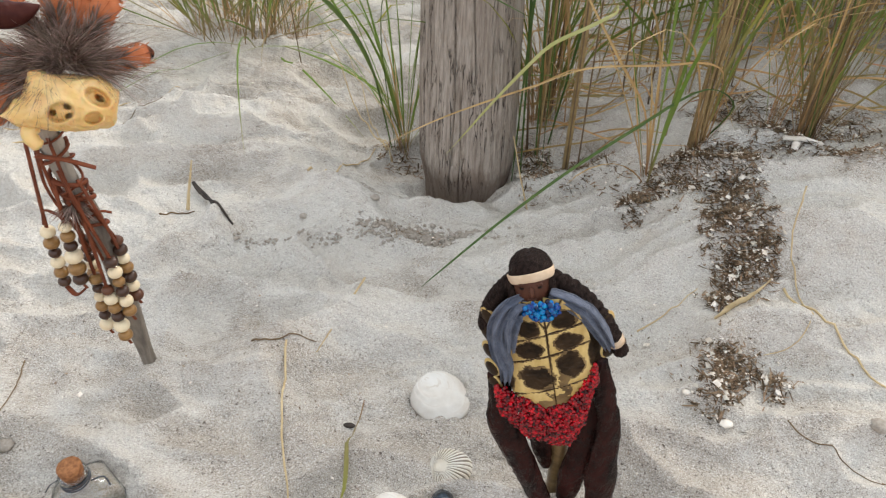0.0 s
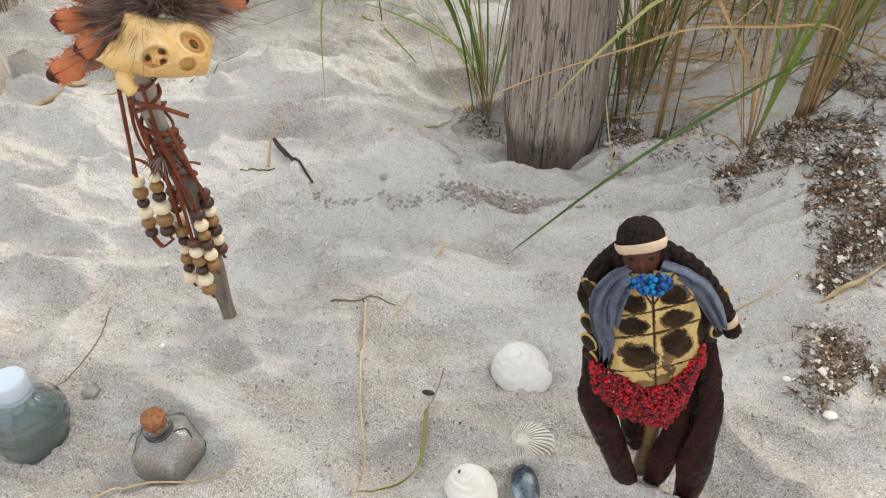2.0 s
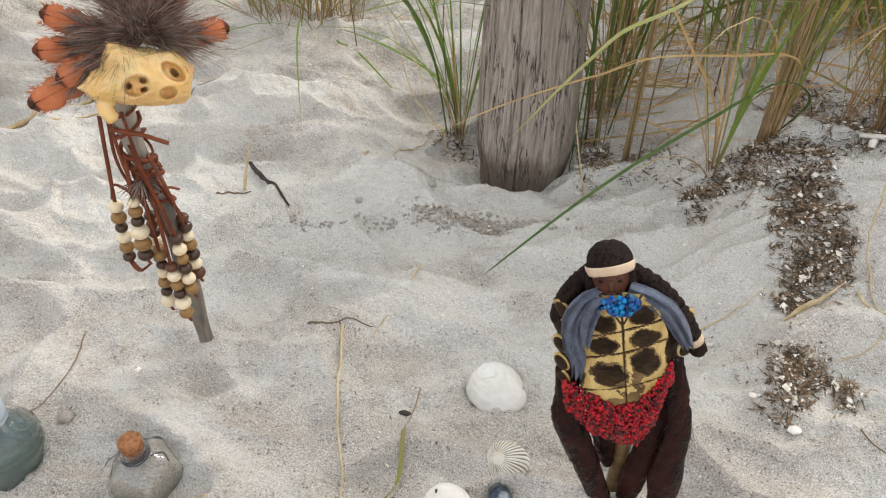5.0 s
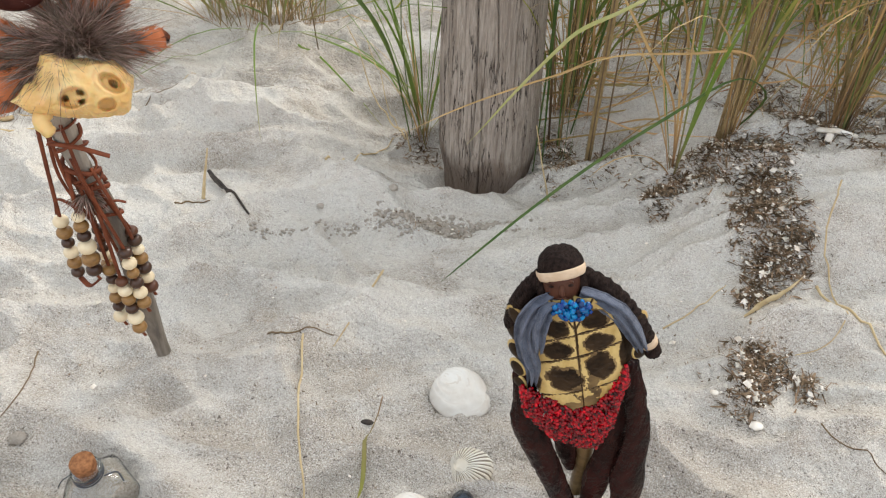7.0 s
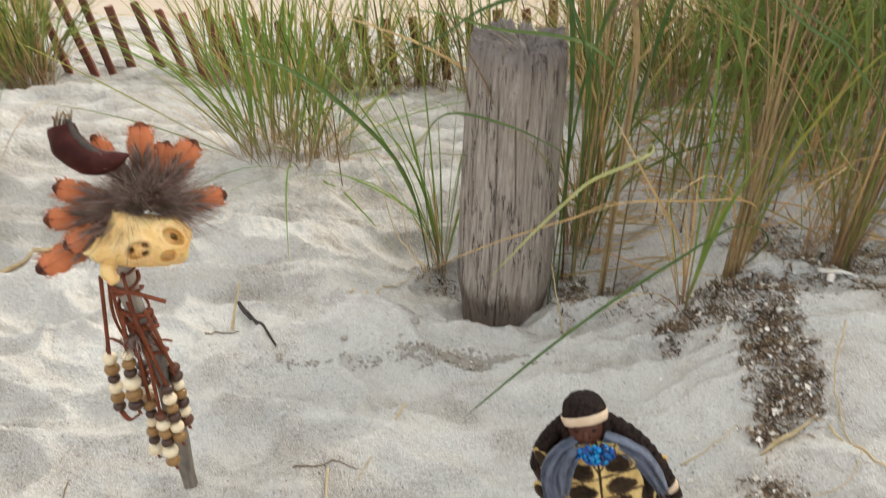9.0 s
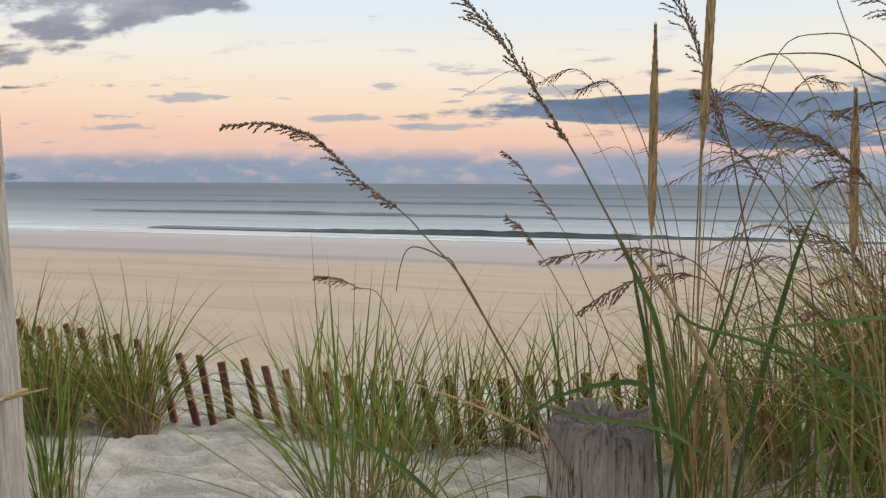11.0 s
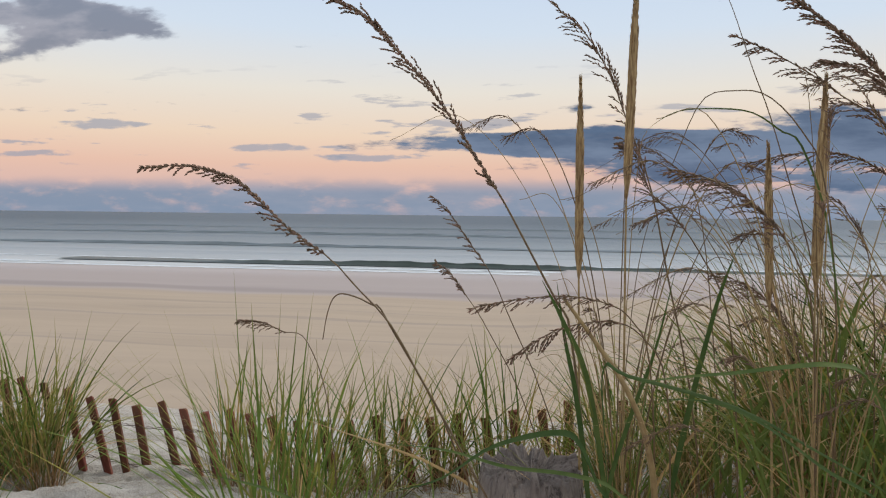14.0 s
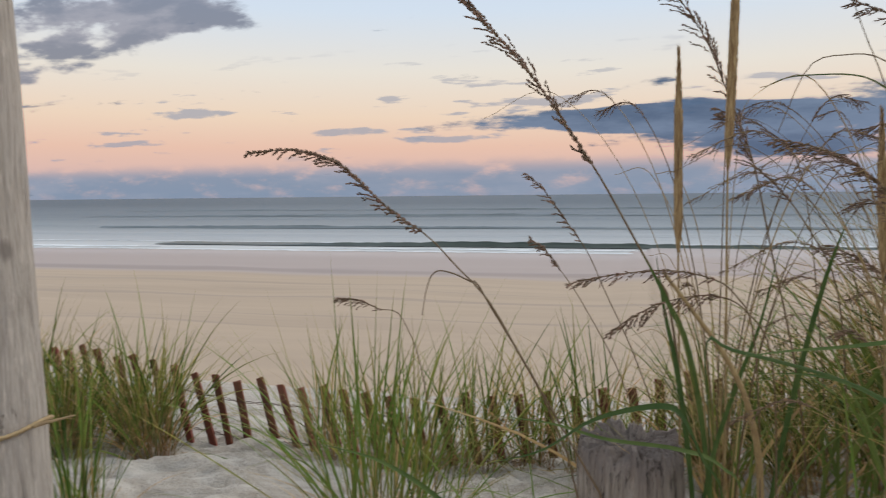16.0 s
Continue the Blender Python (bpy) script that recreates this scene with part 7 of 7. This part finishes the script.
for k, (x, y, s) in enumerate(((0.226, 1.150, 0.009), (0.245, 1.118, 0.007), (0.469, 0.623, 0.008), (0.425, 0.654, 0.005), (0.441, 0.654, 0.004), (0.40, 1.02, 0.005), (0.53, 0.98, 0.005), (0.47, 0.99, 0.006))):
    q = Shape()
    q.ball((x, y, ground_z(x, y) + s * 0.4), (s, s * 0.75, s * 0.45), 0, 14, 8, warp=lambda u: 1 + 0.25 * noise.noise(u * 2.3))
    tagged(q.done("shell_fragment", BITS), "white broken shell piece among the litter", "seashell")
for k, (x, y, s) in enumerate(((-0.333, 0.503, 0.009), (-0.004, 0.985, 0.008), (-0.109, 0.945, 0.006), (0.63, 0.62, 0.010))):
    q = Shape()
    q.ball((x, y, ground_z(x, y) + s * 0.2), (s, s * 0.9, s * 0.6), 0, 14, 9, warp=lambda u: 1 + 0.3 * noise.noise(u * 2.0 + V(k, 0, 0)))
    tagged(q.done("sand_lump", CLOD), "small lump of damp sand", "sand lump")
rd = random.Random(31)


def litter(name, spots, n_dark, n_white, label, fine=1.0):
    """Dry seaweed slivers and shell crumbs heaped over the spots (x, y, radius x, radius y)."""
    dark, white = Shape(), Shape()
    weights = [a * b for _, _, a, b in spots]
    knots = [(rd.gauss(0, 0.5), rd.gauss(0, 0.5)) for _ in range(14)]
    for k in range(n_dark + n_white):
        x0, y0, a, b = rd.choices(spots, weights)[0]
        q, t = rd.gauss(0, 0.48), rd.gauss(0, 0.48)
        if fine == 1.0 and k % 10 > 4:
            q, t = math.sqrt(rd.random()), rd.uniform(0, 2 * math.pi)
            q, t = 0.95 * q * math.cos(t), 0.95 * q * math.sin(t)
        elif k % 10 > 2:
            q, t = rd.choice(knots)
            q, t = q + rd.gauss(0, 0.10), t + rd.gauss(0, 0.10)
        x, y = x0 + a * q, y0 + b * t
        heap = 0.010 * math.exp(-(q * q + t * t) * 1.5)
        z = ground_z(x, y) + rd.uniform(0, heap)
        if k < n_dark:
            ln, w = rd.uniform(0.003, 0.014) * rd.uniform(0.6, 1.9) * fine, rd.uniform(0.0006, 0.0022) * fine ** 0.3
            ya, el = rd.uniform(0, 2 * math.pi), rd.gauss(0, 0.3)
            dd = V(math.cos(ya) * math.cos(el), math.sin(ya) * math.cos(el), math.sin(el))
            o = V(rd.uniform(-1, 1), rd.uniform(-1, 1), rd.uniform(-1, 1)) * 0.0012
            p = V(x, y, z + 0.001)
            dark.strip([p - dd * ln / 2, p + o, p + dd * ln / 2], [w, w * 1.6, w * 0.6], dd.cross(V(0.1, 0.2, 1)).normalized() + V(0, 0, rd.uniform(-0.6, 0.6)), 0.3)
        else:
            s = rd.uniform(0.0010, 0.0030) * (2.4 if rd.random() < 0.10 else 1)
            ya = rd.uniform(0, 6.28)
            u, v = V(math.cos(ya), math.sin(ya), rd.uniform(-0.5, 0.5)) * s, V(-math.sin(ya), math.cos(ya), rd.uniform(-0.5, 0.5)) * s * 0.7
            p = V(x, y, z + 0.0015)
            nn = V(0, 0, s * 0.5)
            white.add([p - u, p - v, p + u * 0.8, p + v, p + nn, p - nn * 0.6], [(0, 1, 4), (1, 2, 4), (2, 3, 4), (3, 0, 4), (1, 0, 5), (2, 1, 5), (3, 2, 5), (0, 3, 5)])
    e = base_at(name, spots[0][0], spots[0][1], ground_z(spots[0][0], spots[0][1]), label, "beach litter", kind="stuff")
    dark.done("seaweed_bits", WRACK, e, kind="stuff")
    white.done("shell_crumbs", BITS, e, kind="stuff", smooth=False)


litter("shell_litter", [(0.40, 1.005, 0.035, 0.04), (0.46, 1.03, 0.05, 0.05), (0.53, 1.03, 0.05, 0.05), (0.525, 0.97, 0.04, 0.05), (0.508, 0.90, 0.042, 0.06), (0.510, 0.83, 0.030, 0.04), (0.540, 0.86, 0.030, 0.05), (0.485, 0.79, 0.02, 0.022)], 4400, 1100,
       "dry seaweed and crushed shell trailing over the sand")
litter("shell_litter", [(0.470, 0.680, 0.033, 0.030), (0.49, 0.70, 0.040, 0.026), (0.455, 0.65, 0.024, 0.026), (0.54, 0.685, 0.02, 0.02)], 800, 260, "small heap of dry seaweed and crushed shell")
clods = Shape()
for k in range(560):
    x = 0.075 + 0.05 * rd.gauss(0, 1) if k % 3 else rd.uniform(-0.2, 0.16)
    y = float(np.interp(x, (-0.20, -0.137, -0.078, -0.027, 0.021, 0.089, 0.16), (0.885, 0.890, 0.892, 0.924, 0.936, 0.948, 0.965))) + rd.gauss(0, 0.009 if x > -0.03 else 0.005)
    g = rd.uniform(0.0010, 0.0036) * (1.0 if x > -0.03 else 0.75) * (1.7 if rd.random() < 0.06 else 1)
    clods.ball((x, y, ground_z(x, y) + g * 0.4), (g, g * rd.uniform(0.7, 1.1), g * 0.8), 0, 7, 5, warp=lambda u: 1 + 0.35 * noise.noise(u * 1.7 + V(k, 0, 0)))
tagged(clods.done("sand_clods", CLOD), "line of crumbled sand clods in front of the post", "sand clods", kind="stuff")
litter("shell_litter", [(0.08, 0.945, 0.06, 0.014), (0.03, 0.938, 0.05, 0.014)], 90, 30, "few dark seaweed crumbs among sand clods", 0.4)
litter("shell_litter", [(0.240, 1.125, 0.022, 0.05), (0.235, 1.19, 0.03, 0.04), (0.26, 1.16, 0.03, 0.05), (0.0, 1.20, 0.05, 0.03), (0.33, 1.13, 0.05, 0.05), (0.61, 1.09, 0.06, 0.05), (0.69, 1.04, 0.05, 0.04), (0.70, 1.15, 0.08, 0.06), (0.56, 1.17, 0.08, 0.05)], 2400, 420, "plant litter at the foot of the grass and post")
litter("shell_litter", [(0.30, 0.62, 0.35, 0.14), (-0.1, 0.72, 0.35, 0.2), (0.3, 0.85, 0.3, 0.15), (-0.4, 0.85, 0.25, 0.25), (0.62, 0.75, 0.14, 0.16), (-0.3, 1.3, 0.4, 0.2)], 600, 150, "scattered dark crumbs and shell grains on the sand", 0.22)
# fallen dry stalks under the tall grass
fs = Shape()
for k in range(160):
    x, y = rd.uniform(0.24, 1.0), rd.uniform(1.14, 1.75)
    ya, ln = rd.gauss(0.1, 0.8), rd.uniform(0.10, 0.34)
    p = V(x, y, ground_z(x, y) + rd.uniform(0.004, 0.06))
    dd = V(math.cos(ya), math.sin(ya) * 0.7, rd.gauss(0.0, 0.18))
    q = [p + dd * (ln * t) + V(0, 0, -0.05 * t * t) for t in (-0.5, -0.2, 0.1, 0.5)]
    q = [V(a.x, a.y, max(a.z, ground_z(a.x, a.y) + 0.002)) for a in q]
    fs.strip(spline(q, 8), [0.0015, 0.0026, 0.003, 0.003, 0.003, 0.0028, 0.002, 0.0008], V(0.2, 0.4, 1), 0.2)
tagged(fs.done("fallen_stalks", STRAW), "tangle of fallen dry grass stalks on the bank", "dry grass", kind="stuff")
